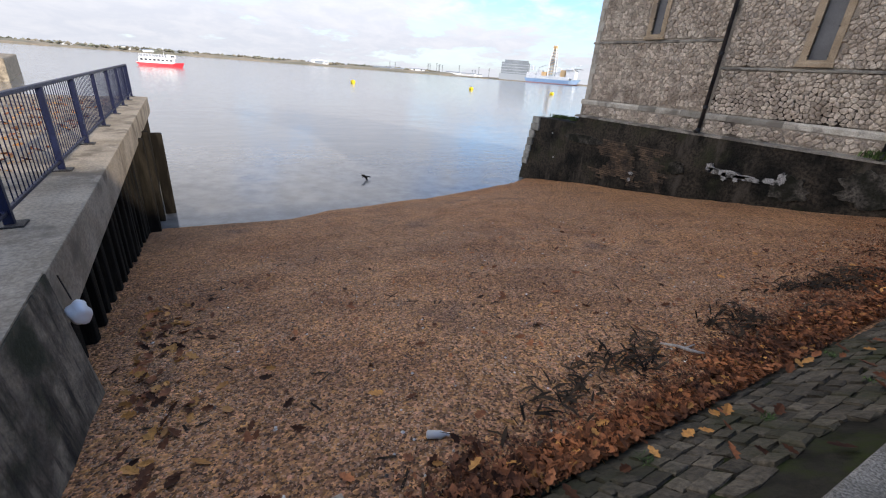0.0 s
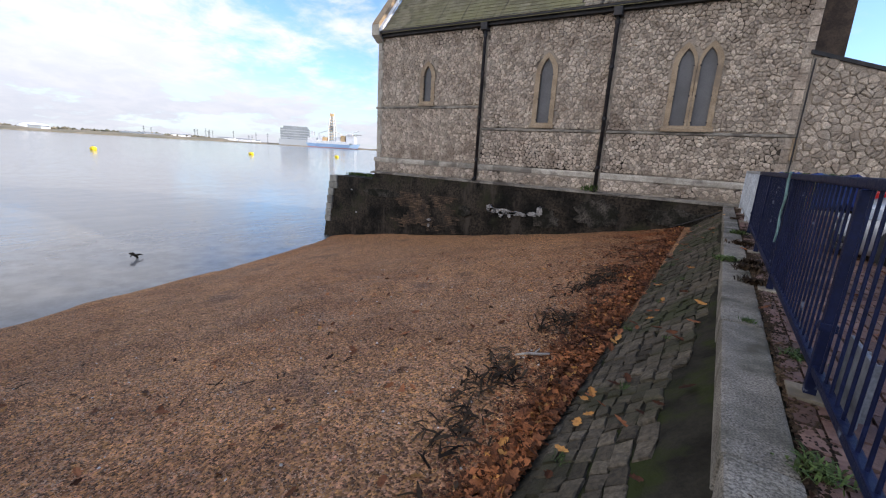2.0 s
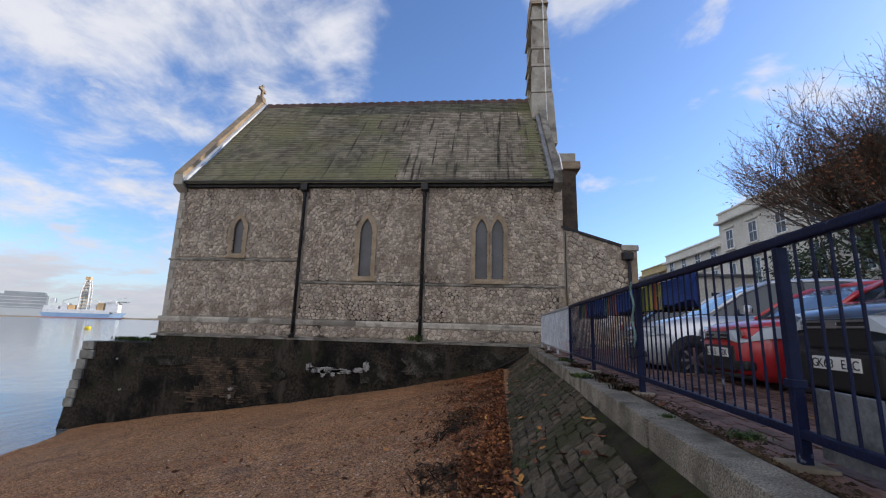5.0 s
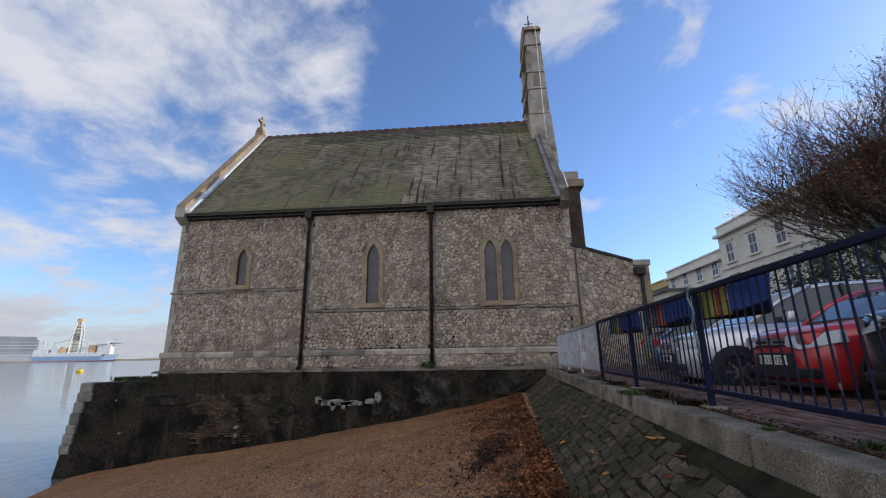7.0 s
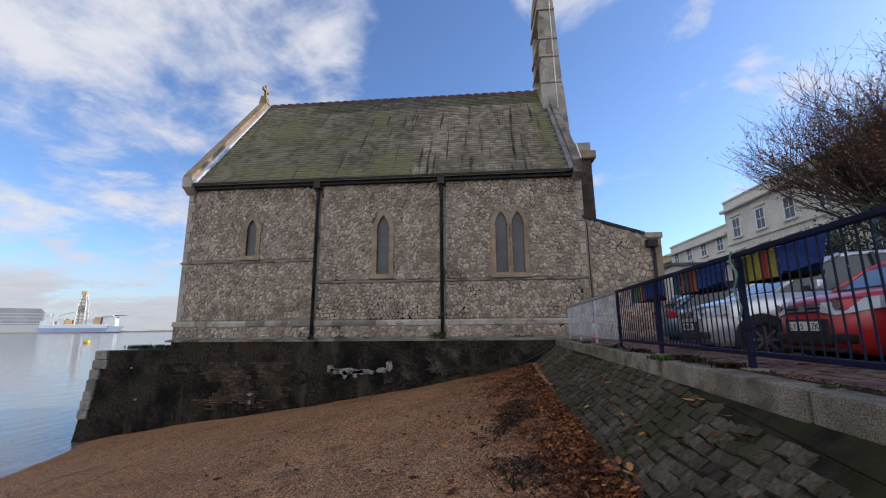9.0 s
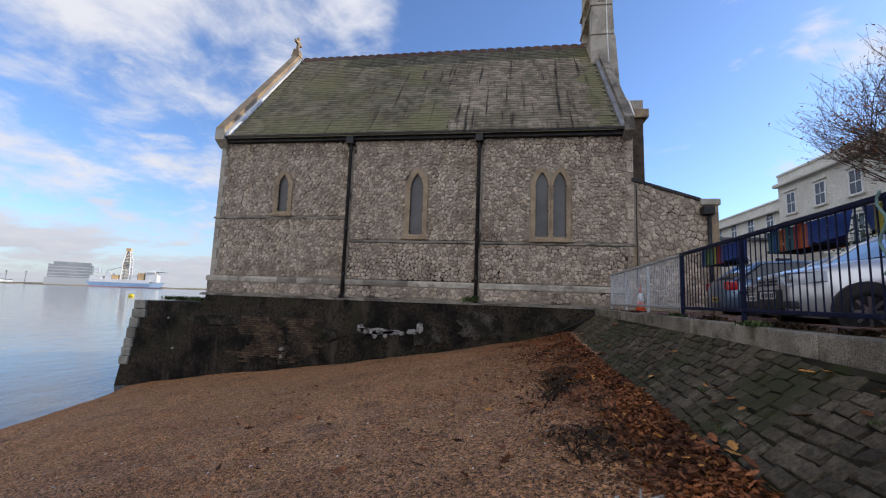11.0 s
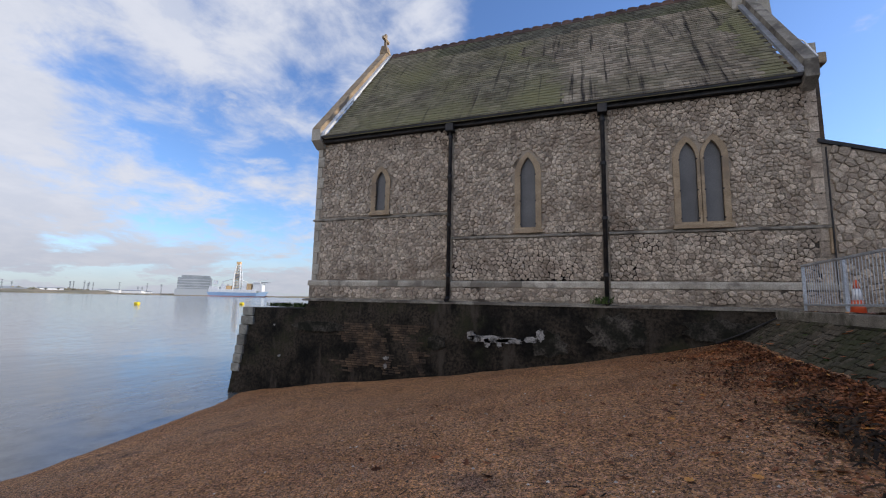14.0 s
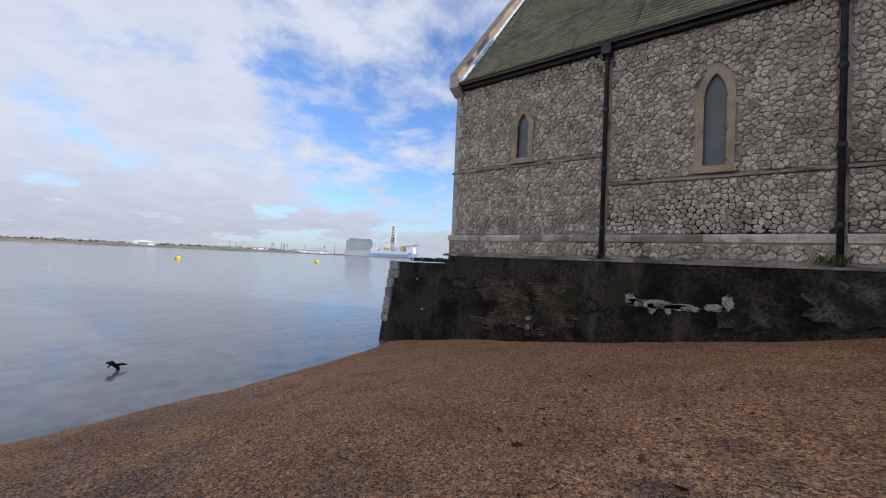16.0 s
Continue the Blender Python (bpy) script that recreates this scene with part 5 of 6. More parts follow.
while x < QL - 0.4:
    part("pile", box(x, x + 0.20, 0.12 + 0.02 * math.sin(x * 3), 0.50, -3.0, QZ - 0.60, 0.03), M_TIMBER, quay, "")
    x += 0.52
for x, d in ((11.1, -0.16), (11.85, -0.45), (9.6, -0.1)):
    part("fender_pile", box(x, x + 0.26, d, d + 0.30, -4.0, QZ - 0.42 + 0.55 * d, 0.04), M_TIMBER, quay, "heavy weathered timber fender")
qr = thing("quay_railing", QM, "blue steel railing on the quay edge", "railing", "")
qposts = [-3.5, -1.1, 1.36, 3.84, 6.08, 8.55, 11.0, 13.4, 15.4, QL - 0.12]
qbar = mesh("bar", *round_bar(0.0065, 1.0), M_BLUE, True)
for p in qposts:
    part("post", box(p - 0.035, p + 0.035, 0.46, 0.54, QZ, QZ + 1.14, 0.006), M_BLUE, qr)
    part("foot_plate", box(p - 0.11, p + 0.11, 0.38, 0.62, QZ - 0.002, QZ + 0.02, 0.004), M_IRON, qr)
part("top_rail", box(qposts[0], QL - 0.1, 0.47, 0.53, QZ + 1.13, QZ + 1.18, 0.012), M_BLUE, qr)
part("bottom_rail", box(qposts[0], QL - 0.1, 0.48, 0.52, QZ + 0.12, QZ + 0.16, 0.008), M_BLUE, qr)
for a, b in zip(qposts, qposts[1:]):
    n = round((b - a) / 0.15)
    for k in range(1, n):
        obj("bar", qbar, qr, "", Matrix.Translation((a + (b - a) * k / n, 0.5, QZ + 0.14)))
boom = thing("yellow_boom", QM, "yellow painted barrier beam behind the railing", "barrier")
M_YEL = mat("yellow_paint", (0.55, 0.30, 0.02), (0.62, 0.38, 0.04), 3, 0.5, 0.1, 40)
part("beam", box(-1.0, QL - 2.5, 4.0, 4.25, QZ + 0.62, QZ + 0.98, 0.03), M_YEL, boom)
for x in np.arange(0, QL - 3, 3.0):
    part("stanchion", box(x, x + 0.12, 4.06, 4.18, QZ - 0.03, QZ + 0.63, 0.01), M_YEL, boom)
redp = thing("red_bin", QM @ Matrix.Translation((0.2, 1.75, QZ - 0.03)), "faded dark red metal bin behind the railing", "bin")
M_OLDRED = mat("faded_red_paint", (0.15, 0.02, 0.025), (0.26, 0.05, 0.05), 3, 0.6, 0.3, 30, stain=(0.03, 0.015, 0.015), sscale=3, slevel=0.58)
part("drum", tube([(0, 0, 0), (0, 0, 1.0)], 0.33, 20), M_OLDRED, redp, "", True)
part("lid", tube([(0, 0, 0.98), (0, 0, 1.05), (0, 0, 1.10)], [0.36, 0.36, 0.2], 20), M_OLDRED, redp, "", True)
for z in (0.3, 0.65):
    part("hoop", tube([(0, 0, z), (0, 0, z + 0.05)], 0.345, 20), M_IRON, redp)
bag = thing("plastic_bag", QM @ Matrix.Translation((0.10, -0.10, QZ - 0.44)), "white plastic float hung on the quay wall", "float")
bm = bmesh.new()
bmesh.ops.create_icosphere(bm, subdivisions=3, radius=0.085)
for v in bm.verts:
    v.co.z *= 1.35
    v.co += v.co.normalized() * 0.03 * noise.noise(v.co * 14)
part("float", bm, plain("white_plastic", (0.7, 0.7, 0.68), 0.5), bag, "", True)
part("cord", tube([(0, 0.02, 0.13), (0.0, 0.06, 0.37)], 0.006, 5), M_IRON, bag)

# ---- houses beyond the car park ----
M_ROOFG = mat("grey_roof", (0.10, 0.10, 0.11), (0.16, 0.16, 0.17), 1, 0.8, 0.2, 10)


def terrace(name, x, y0, y1, top, rows, bays, label, roofh=0.5, wallmat=None):
    """A stuccoed front that faces the river: sash windows with frames and sills, a cornice and a parapet."""
    ob = thing(name, None, label, "house")
    wm = wallmat or M_STUCCO
    part("wall", box(x, x + 10, y0, y1, 3.4, top), wm, ob)
    part("cornice", box(x - 0.45, x, y0 - 0.1, y1 + 0.1, top - 1.05, top - 0.75, 0.08), wm, ob)
    part("parapet", box(x - 0.12, x + 0.3, y0 - 0.02, y1 + 0.02, top - 0.05, top + 0.12, 0.03), wm, ob)
    part("string_course", box(x - 0.14, x, y0, y1, rows[-1][0] - 0.55, rows[-1][0] - 0.35, 0.03), wm, ob)
    part("roof", prism([(x + 0.6, top), (x + 9.6, top), (x + 7.5, top + roofh), (x + 2.5, top + roofh)], y0 + 0.3, y1 - 0.3), M_ROOFG, ob)
    step = (y1 - y0) / bays
    for zb, h in rows:
        for k in range(bays):
            yc = y0 + step * (k + 0.5)
            win = obj("window", None, ob)
            part("window_frame", ring_x(x, yc, 0.58, zb, h), M_WHITE, win)
            part("pane", box(x - 0.02, x - 0.008, yc - 0.5, yc + 0.5, zb + 0.05, zb + h - 0.05), M_GLASS, win)
            part("glazing_bar", box(x - 0.05, x - 0.02, yc - 0.5, yc + 0.5, zb + h / 2 - 0.03, zb + h / 2 + 0.03), M_WHITE, win)
            part("glazing_bar", box(x - 0.045, x - 0.021, yc - 0.018, yc + 0.018, zb + 0.05, zb + h - 0.05), M_WHITE, win)
            part("sill", box(x - 0.18, x - 0.002, yc - 0.72, yc + 0.72, zb - 0.12, zb, 0.02), wm, win)
            part("hood", box(x - 0.16, x - 0.002, yc - 0.75, yc + 0.75, zb + h + 0.12, zb + h + 0.26, 0.03), wm, win)
    return ob


def ring_x(x, yc, w, zb, h):
    bm = bmesh.new()
    for y0, y1, z0, z1 in ((yc - w, yc - w + 0.1, zb, zb + h), (yc + w - 0.1, yc + w, zb, zb + h), (yc - w + 0.1, yc + w - 0.1, zb, zb + 0.08), (yc - w + 0.1, yc + w - 0.1, zb + h - 0.08, zb + h)):
        add_box(bm, x - 0.07, x - 0.004, y0, y1, z0, z1)
    return bm


# the end towards y -14 is unseen, added to keep sun off the beach
terrace("tall_house", 35.2, -14.0, 24.9, 15.6, [(4.6, 2.3), (8.3, 2.4), (12.0, 1.8)], 12, "tall cream stucco terrace with sash windows and an added sun-blocking end")
terrace("low_house", 35.4, 25.0, 37.0, 13.6, [(4.6, 2.2), (8.4, 2.1), (11.3, 1.4)], 4, "lower cream stucco wing of the terrace")
M_YSTUC = mat("yellow_stucco", (0.42, 0.33, 0.17), (0.50, 0.40, 0.22), 0.5, 0.85, 0.2, 12)
terrace("yellow_house", 35.8, 37.1, 46.0, 13.0, [(4.6, 2.2), (8.4, 2.1)], 2, "plain ochre rendered house at the terrace end", 0.4, M_YSTUC)
small = thing("cottage", None, "small white rendered building behind the annex", "house")
part("wall", box(25.0, 31.0, 14.0, 22.0, 3.4, 8.2), M_STUCCO, small)
part("roof", box(24.8, 31.2, 13.8, 22.2, 8.2, 8.4, 0.03), M_ROOFG, small)
for k in range(2):
    win = obj("window", None, small)
    xx = 26.2 + 2.4 * k
    part("window_frame", box(xx - 0.5, xx + 0.5, 13.95, 13.998, 5.6, 7.2, 0.01), M_WHITE, win)
    part("pane", box(xx - 0.42, xx + 0.42, 13.93, 13.948, 5.68, 7.12), M_GLASS, win)


# ---- trees ----
def branch_tree(name, x, y, z, height, spread, seed, label, leaves=2600, limbs=9, depth=5, lean=0.0):
    r = random.Random(seed)
    ob = thing(name, Matrix.Translation((x, y, z)), label, "tree")
    V, F, tips = [], [], []

    def seg(a, b, ra, rb):
        n = 5 if ra > 0.05 else 3
        d = (b - a).normalized()
        u = d.orthogonal().normalized()
        w = d.cross(u)
        k0 = len(V)
        for p, rr in ((a, ra), (b, rb)):
            for k in range(n):
                t = 2 * math.pi * k / n
                V.append(p + (u * math.cos(t) + w * math.sin(t)) * rr)
        for k in range(n):
            F.append((k0 + k, k0 + (k + 1) % n, k0 + n + (k + 1) % n, k0 + n + k))

    def grow(p, d, l, rad, lev):
        steps = 3
        for i in range(steps):
            d2 = (d + Vector((r.uniform(-1, 1), r.uniform(-1, 1), r.uniform(-0.5, 0.8))) * 0.24).normalized()
            q = p + d2 * l / steps
            seg(p, q, rad * (1 - 0.2 * i / steps), rad * (1 - 0.2 * (i + 1) / steps))
            p, d = q, d2
            if lev >= depth - 1:
                tips.append(p)
            if lev < depth and lev > 0 and (i == 1 or i == 2 and lev < 5):
                side = (d + Vector((r.uniform(-1, 1), r.uniform(-1, 1), r.uniform(-0.2, 0.6))) * 0.7).normalized()
                grow(p, side, l * 0.60, rad * 0.42, lev + 1)
        if lev < depth:
            for _ in range(2 if lev else limbs):
                sp = spread * r.uniform(0.1, 1.6) if lev == 0 else 0.52
                ang = r.uniform(0, 6.283)
                nd = (d + Vector((math.cos(ang), math.sin(ang), r.uniform(-0.1, 0.5))) * sp).normalized()
                grow(p, nd, (l if lev else height * 0.125) * r.uniform(0.70, 0.86), rad * r.uniform(0.45, 0.58), lev + 1)

    grow(Vector((0, 0, 0)), Vector((lean, 0, 1)).normalized(), height * 0.055, height * 0.0088, 0)
    obj("trunk", mesh("trunk", V, F, M_BARK, True), ob, "bare branching limbs and twigs")
    shapes = []
    for _ in range(leaves):
        p = r.choice(tips) + Vector((r.uniform(-0.2, 0.2), r.uniform(-0.2, 0.2), r.uniform(-0.25, 0.1)))
        s = r.uniform(0.05, 0.10)
        a = Vector((r.uniform(-1, 1), r.uniform(-1, 1), r.uniform(-1, 1))).normalized() * s
        b = a.orthogonal().normalized() * s * 0.6
        shapes.append(([p - a, p + b, p + a, p - b], [(0, 1, 2, 3)]))
    if shapes:
        tagged(soup("crown", shapes, M_LEAFB, ob, "last brown autumn leaves"), "", "", "", "stuff")
    return ob


branch_tree("tree", 34.0, 4.0, 3.5, 38.0, 0.58, 3, "large half-bare autumn tree behind the parked cars", 20000, 16, 6)
branch_tree("tree", 31.0, -6.0, 3.5, 34.0, 0.5, 8, "large half-bare autumn tree behind the parked cars", 2500)


def bush(name, x, y, z, w, h, seed, label, material, n=2600, leaf=0.11):
    r = random.Random(seed)
    ob = thing(name, Matrix.Translation((x, y, z)), label, "shrub")
    bm = bmesh.new()
    for k in range(7):
        a = r.uniform(0, 6.283)
        add_tube(bm, [(0, 0, 0), (math.cos(a) * w * 0.25, math.sin(a) * w * 0.25, h * 0.4), (math.cos(a) * w * 0.4, math.sin(a) * w * 0.4, h * 0.75)], [0.07, 0.045, 0.02], 5)
    part("stems", bm, M_BARK, ob)
    shapes = []
    for _ in range(n):
        d = Vector((r.gauss(0, 1), r.gauss(0, 1), r.gauss(0, 1))).normalized()
        rr = r.uniform(0.55, 1.0) * (0.8 + 0.3 * noise.noise(d * 2.3 + Vector((seed, 0, 0))))
        p = Vector((d.x * w * rr, d.y * w * rr, h * 0.5 + d.z * h * 0.5 * rr))
        a = Vector((r.uniform(-1, 1), r.uniform(-1, 1), r.uniform(-1, 1))).normalized() * leaf * r.uniform(0.6, 1.3)
        b = a.orthogonal().normalized() * leaf * 0.55
        shapes.append(([p - a, p + b, p + a, p - b], [(0, 1, 2, 3)]))
    tagged(soup("foliage", shapes, material, ob, ""), "", "", "", "stuff")
    return ob


M_EVER = mat("dark_evergreen", (0.012, 0.022, 0.010), (0.03, 0.05, 0.018), 2, 0.7, 0.2, 30, rand="island", amount=0.5)
for k, (x, y, w, h) in enumerate(((27.0, -8.5, 2.6, 5.0), (27.5, -3.8, 2.4, 4.4), (26.5, -13.5, 2.8, 5.4), (26.6, 1.2, 2.9, 6.2), (27.6, 4.6, 2.5, 5.6), (29.6, 8.2, 2.0, 3.6))):
    bush("evergreen_shrub", x, y, 3.5, w, h, 20 + k, "dense dark evergreen shrub behind the car park", M_EVER)
bush("autumn_shrub", 30.0, 17.0, 3.5, 1.6, 5.0, 40, "orange autumn shrub in front of the terrace", M_LEAFB, 1500)

# ---- river traffic and the far shore ----
EYE0 = Vector((12.0, -14.5, 0))


def bearing(az, d, z=0.0):
    az -= 2.05
    return Vector((EYE0.x + d * math.sin(radians(az)), EYE0.y + d * math.cos(radians(az)), z))


M_WHITEP, M_REDH = mat("white_ship_paint", (0.66, 0.66, 0.66), (0.78, 0.78, 0.78), 0.3, 0.5, 0, 5), mat("red_hull_paint", (0.55, 0.03, 0.05), (0.62, 0.05, 0.06), 0.4, 0.5, 0, 5)
# ship blue and orange lightened: distance haze is mixed into the colours
M_SHIPB, M_ORANGE = mat("hazed_hull_blue", (0.22, 0.36, 0.55), (0.28, 0.42, 0.60), 0.02, 0.6, 0, 1), plain("hazed_ship_orange", (0.70, 0.45, 0.22), 0.6)
M_GREYS, M_BUOY = mat("pale_cladding", (0.20, 0.225, 0.245), (0.27, 0.295, 0.315), 0.02, 0.7, 0, 1), plain("buoy_yellow", (0.75, 0.55, 0.01), 0.5)


def hull(bm_len, wid, zt, bow=0.25, zb=-0.5):
    b = bmesh.new()
    rings = []
    for z, f in ((zb, 0.86), (zt, 1.0)):
        rings.append([b.verts.new(c) for c in ((-bm_len / 2 * f, -wid / 2, z), (bm_len * (0.5 - bow) * f, -wid / 2 * f, z), (bm_len / 2 * f, 0, z + (0.25 * zt if f == 1 else 0)), (bm_len * (0.5 - bow) * f, wid / 2 * f, z), (-bm_len / 2 * f, wid / 2, z))])
    n = 5
    for k in range(n):
        b.faces.new((rings[0][k], rings[0][(k + 1) % n], rings[1][(k + 1) % n], rings[1][k]))
    b.faces.new(rings[0][::-1])
    b.faces.new(rings[1])
    return b


c = bearing(-89.9, 205, WATER_Z)
ferry = thing("passenger_boat", Matrix.Translation(c) @ Matrix.Rotation(radians(95), 4, "Z"), "red and white passenger boat moored on the river", "boat")
part("hull", hull(16.0, 4.2, 1.3), M_REDH, ferry, "red hull")
part("rubbing_strake", box(-7.9, 4.0, -2.16, 2.16, 1.05, 1.25, 0.03), M_WHITEP, ferry)
part("saloon", box(-7.0, 4.6, -1.8, 1.8, 1.3, 2.9, 0.12), M_WHITEP, ferry)
part("wheelhouse", box(2.2, 5.2, -1.4, 1.4, 2.9, 4.3, 0.15), M_WHITEP, ferry)
part("upper_deck", box(-6.6, 1.9, -1.6, 1.6, 2.92, 3.2, 0.05), M_WHITEP, ferry)
part("mast", tube([(1.4, 0, 2.9), (1.4, 0, 6.6)], 0.06, 6), M_WHITEP, ferry)
for k in range(8):
    for s in (-1, 1):
        part("saloon_window", box(-6.5 + 1.35 * k, -5.6 + 1.35 * k, s * 1.80 - 0.015, s * 1.80 + 0.015, 1.85, 2.5), M_GLASS, ferry)
for k in range(9):
    for s in (-1, 1):
        part("stanchion", tube([(-6.5 + k, s * 1.5, 3.2), (-6.5 + k, s * 1.5, 4.1)], 0.03, 5), M_WHITEP, ferry)
for s in (-1, 1):
    part("hand_rail", tube([(-6.5, s * 1.5, 4.1), (1.6, s * 1.5, 4.1)], 0.035, 5), M_WHITEP, ferry)
    part("wheelhouse_window", box(3.4, 4.8, s * 1.4 - 0.02, s * 1.4 + 0.02, 3.4, 4.0), M_GLASS, ferry)
part("windscreen", box(5.19, 5.22, -1.2, 1.2, 3.4, 4.0), M_GLASS, ferry)
for az, d in ((-69.15, 150), (-43.4, 190), (-53.8, 170)):
    b = thing("buoy", Matrix.Translation(bearing(az, d, WATER_Z)), "yellow mooring buoy afloat on the river", "buoy", "mooring buoys")
    part("drum", tube([(-0.9, 0, 0.35), (-0.7, 0, 0.35), (0.7, 0, 0.35), (0.9, 0, 0.35)], [0.35, 0.62, 0.62, 0.35], 14), M_BUOY, b, "", True)
    part("ring", tube([(0, 0, 0.9), (0, 0, 1.3)], 0.08, 6), M_IRON, b)

sh = bearing(-43.7, 1150, WATER_Z)
ship = thing("drill_ship", Matrix.Translation(sh) @ Matrix.Rotation(radians(27), 4, "Z"), "blue and white drilling ship with a tall derrick", "ship")
part("hull", hull(142, 26, 11, 0.16), M_SHIPB, ship, "blue hull")
part("boot_top", hull(143, 26.6, 2.2, 0.16), plain("dull_red", (0.45, 0.22, 0.20), 0.7), ship, "dull red waterline")
part("deck_band", box(-66, 44, -13.1, 13.1, 10.5, 18, 0.3), M_WHITEP, ship)
part("forward_house", box(36, 58, -12, 12, 14, 34, 0.5), M_WHITEP, ship)
part("bridge", box(38, 54, -14, 14, 34, 38, 0.5), M_WHITEP, ship)
part("helideck", box(50, 72, -10, 10, 36, 37.5, 0.3), M_GREYS, ship)
part("aft_house", box(-66, -44, -11, 11, 11, 24, 0.5), M_WHITEP, ship)
part("funnel", box(-60, -52, -4, 4, 30, 40, 0.6), M_WHITEP, ship)
for k, (x, z1) in enumerate(((-34, 27), (-22, 24), (14, 26), (26, 30))):
    part("deck_module", box(x - 5, x + 6, -10, 10, 11, z1 + 3, 0.3), M_ORANGE if k % 2 else M_WHITEP, ship)
der = obj("derrick", None, ship, "lattice drilling derrick")
for sx in (-1, 1):
    for sy in (-1, 1):
        part("leg", tube([(-4 + sx * 8, sy * 8, 16), (-4 + sx * 6.5, sy * 6.5, 60), (-4 + sx * 3, sy * 3, 82)], 1.5, 5), M_WHITEP, der)
for z in range(20, 80, 7):
    f = 8 - (z - 16) * 1.5 / 44 if z < 60 else 6.5 - (z - 60) * 3.5 / 22
    part("brace_ring", box(-4 - f - 0.5, -4 + f + 0.5, -f - 0.5, f + 0.5, z, z + 1.0), M_GREYS, der)
    for s in (-1, 1):
        part("brace", tube([(-4 - f, s * f, z), (-4 + f, s * f, z + 7)], 0.9, 4), M_ORANGE, der)
part("mid_block", box(-11, 3, -7, 7, 44, 56, 0.4), M_GREYS, der)
part("crown_block", box(-8.5, 0.5, -4.5, 4.5, 80, 87, 0.4), M_ORANGE, der)
for x, a in ((-40, 30), (20, -25), (32, 35)):
    part("crane", tube([(x, 0, 16), (x, 0, 36), (x + a, 0, 46)], 0.9, 5), M_WHITEP, ship)

M_GREYB = plain("band_cladding", (0.42, 0.45, 0.48), 0.7)
ind = thing("turbine_hall", Matrix.Translation(bearing(-48.4, 1300, 2.0)) @ Matrix.Rotation(radians(45), 4, "Z"), "pale grey industrial hall on the far bank", "factory")
part("hall", box(-38, 38, -25, 25, 0, 46, 0.5), M_GREYS, ind)
part("upper_hall", box(-30, 34, -24, 24, 46, 52, 0.5), M_GREYS, ind)
part("plinth", box(-42, 50, -28, 28, 0, 16, 0.5), plain("dark_cladding", (0.34, 0.37, 0.40), 0.7), ind)
for k in range(4):
    part("cladding_band", box(-38, 38, -25.4, -25.05, 19 + 7 * k, 20.2 + 7 * k), M_GREYB, ind)

# pale brownish bank, with the haze put into its colour
M_SHORE = mat("hazed_grass_bank", (0.17, 0.16, 0.11), (0.29, 0.23, 0.16), 0.01, 0.9, 0, 0.05)
V, F = [], []
N_S = 160
for i in range(N_S):
    az = -132 + 110 * i / (N_S - 1)
    d = 1500 + 260 * math.sin(radians(az * 2.2)) + 80 * smooth_noise(az, 0, 0.2)
    if az < -95:
        d = 1500 - (abs(az) - 95) * 30
    hgt = (9 + 5 * smooth_noise(az, 3, 0.23) + 3 * smooth_noise(az, 8, 0.9)) * (1.0 if az < -56 else 0.45)
    for dd, zz in ((0, -1), (6, 2.0), (60, hgt * 0.5), (220, hgt), (900, hgt * 1.15)):
        V.append(bearing(az, d + dd, zz))
F = [(i * 5 + j, (i + 1) * 5 + j, (i + 1) * 5 + j + 1, i * 5 + j + 1) for i in range(N_S - 1) for j in range(4)]
tagged(obj("far_shore", mesh("far_shore", V, F, M_SHORE, True)), "low grassy far bank of the river", "far bank", "", "structure")
r = random.Random(12)
for k in range(26):
    az = r.choice((r.uniform(-100, -60), r.uniform(-66, -38)))
    h = r.uniform(5, 11)
    ob = thing("shed", Matrix.Translation(bearing(az, 1560 + r.uniform(0, 200), 3.0)) @ Matrix.Rotation(radians(-az + r.uniform(-20, 20)), 4, "Z"), "pale warehouse on the far bank", "warehouse", "far warehouses")
    w = r.uniform(8, 34)
    part("walls", box(-w, w, -9, 9, 0, h), r.choice((M_WHITEP, M_WHITEP, M_GREYS)), ob)
    part("roof", prism([(-9.4, h), (9.4, h), (0, h + 3)], -w - 0.5, w + 0.5, "x"), M_GREYS, ob)
tank = thing("storage_tank", Matrix.Translation(bearing(-73.0, 1650, 4)), "white domed tank on the far bank", "tank")
part("shell", tube([(0, 0, 0), (0, 0, 11), (0, 0, 16), (0, 0, 18)], [34, 34, 22, 4], 24), M_WHITEP, tank, "", True)
for k in range(14):
    az = r.uniform(-66, -50)
    h = r.uniform(28, 46)
    ob = thing("pylon", Matrix.Translation(bearing(az, 1900 + r.uniform(0, 300), 3.0)), "thin steel pylon on the far bank", "pylon", "far pylons")
    part("mast", tube([(0, 0, 0), (0, 0, h)], [2.0, 0.7], 4), M_GREYS, ob)
    for z in (0.7, 0.82, 0.94):
        part("arm", box(-6, 6, -0.6, 0.6, h * z, h * z + 1.0), M_GREYS, ob)
shapes = []
for k in range(900):
    az = r.uniform(-112, -58)
    p = bearing(az, 1640 + r.uniform(0, 250), 7 + r.uniform(0, 6))
    s = r.uniform(3, 8)
    a, b = Vector((s, 0, 0)), Vector((0, 0, s * 0.7))
    c2 = Vector((0, s, 0))
    shapes.append(([p - a, p - c2, p + a, p + c2, p + b, p - b], [(0, 1, 4), (1, 2, 4), (2, 3, 4), (3, 0, 4), (1, 0, 5), (2, 1, 5), (3, 2, 5), (0, 3, 5)]))
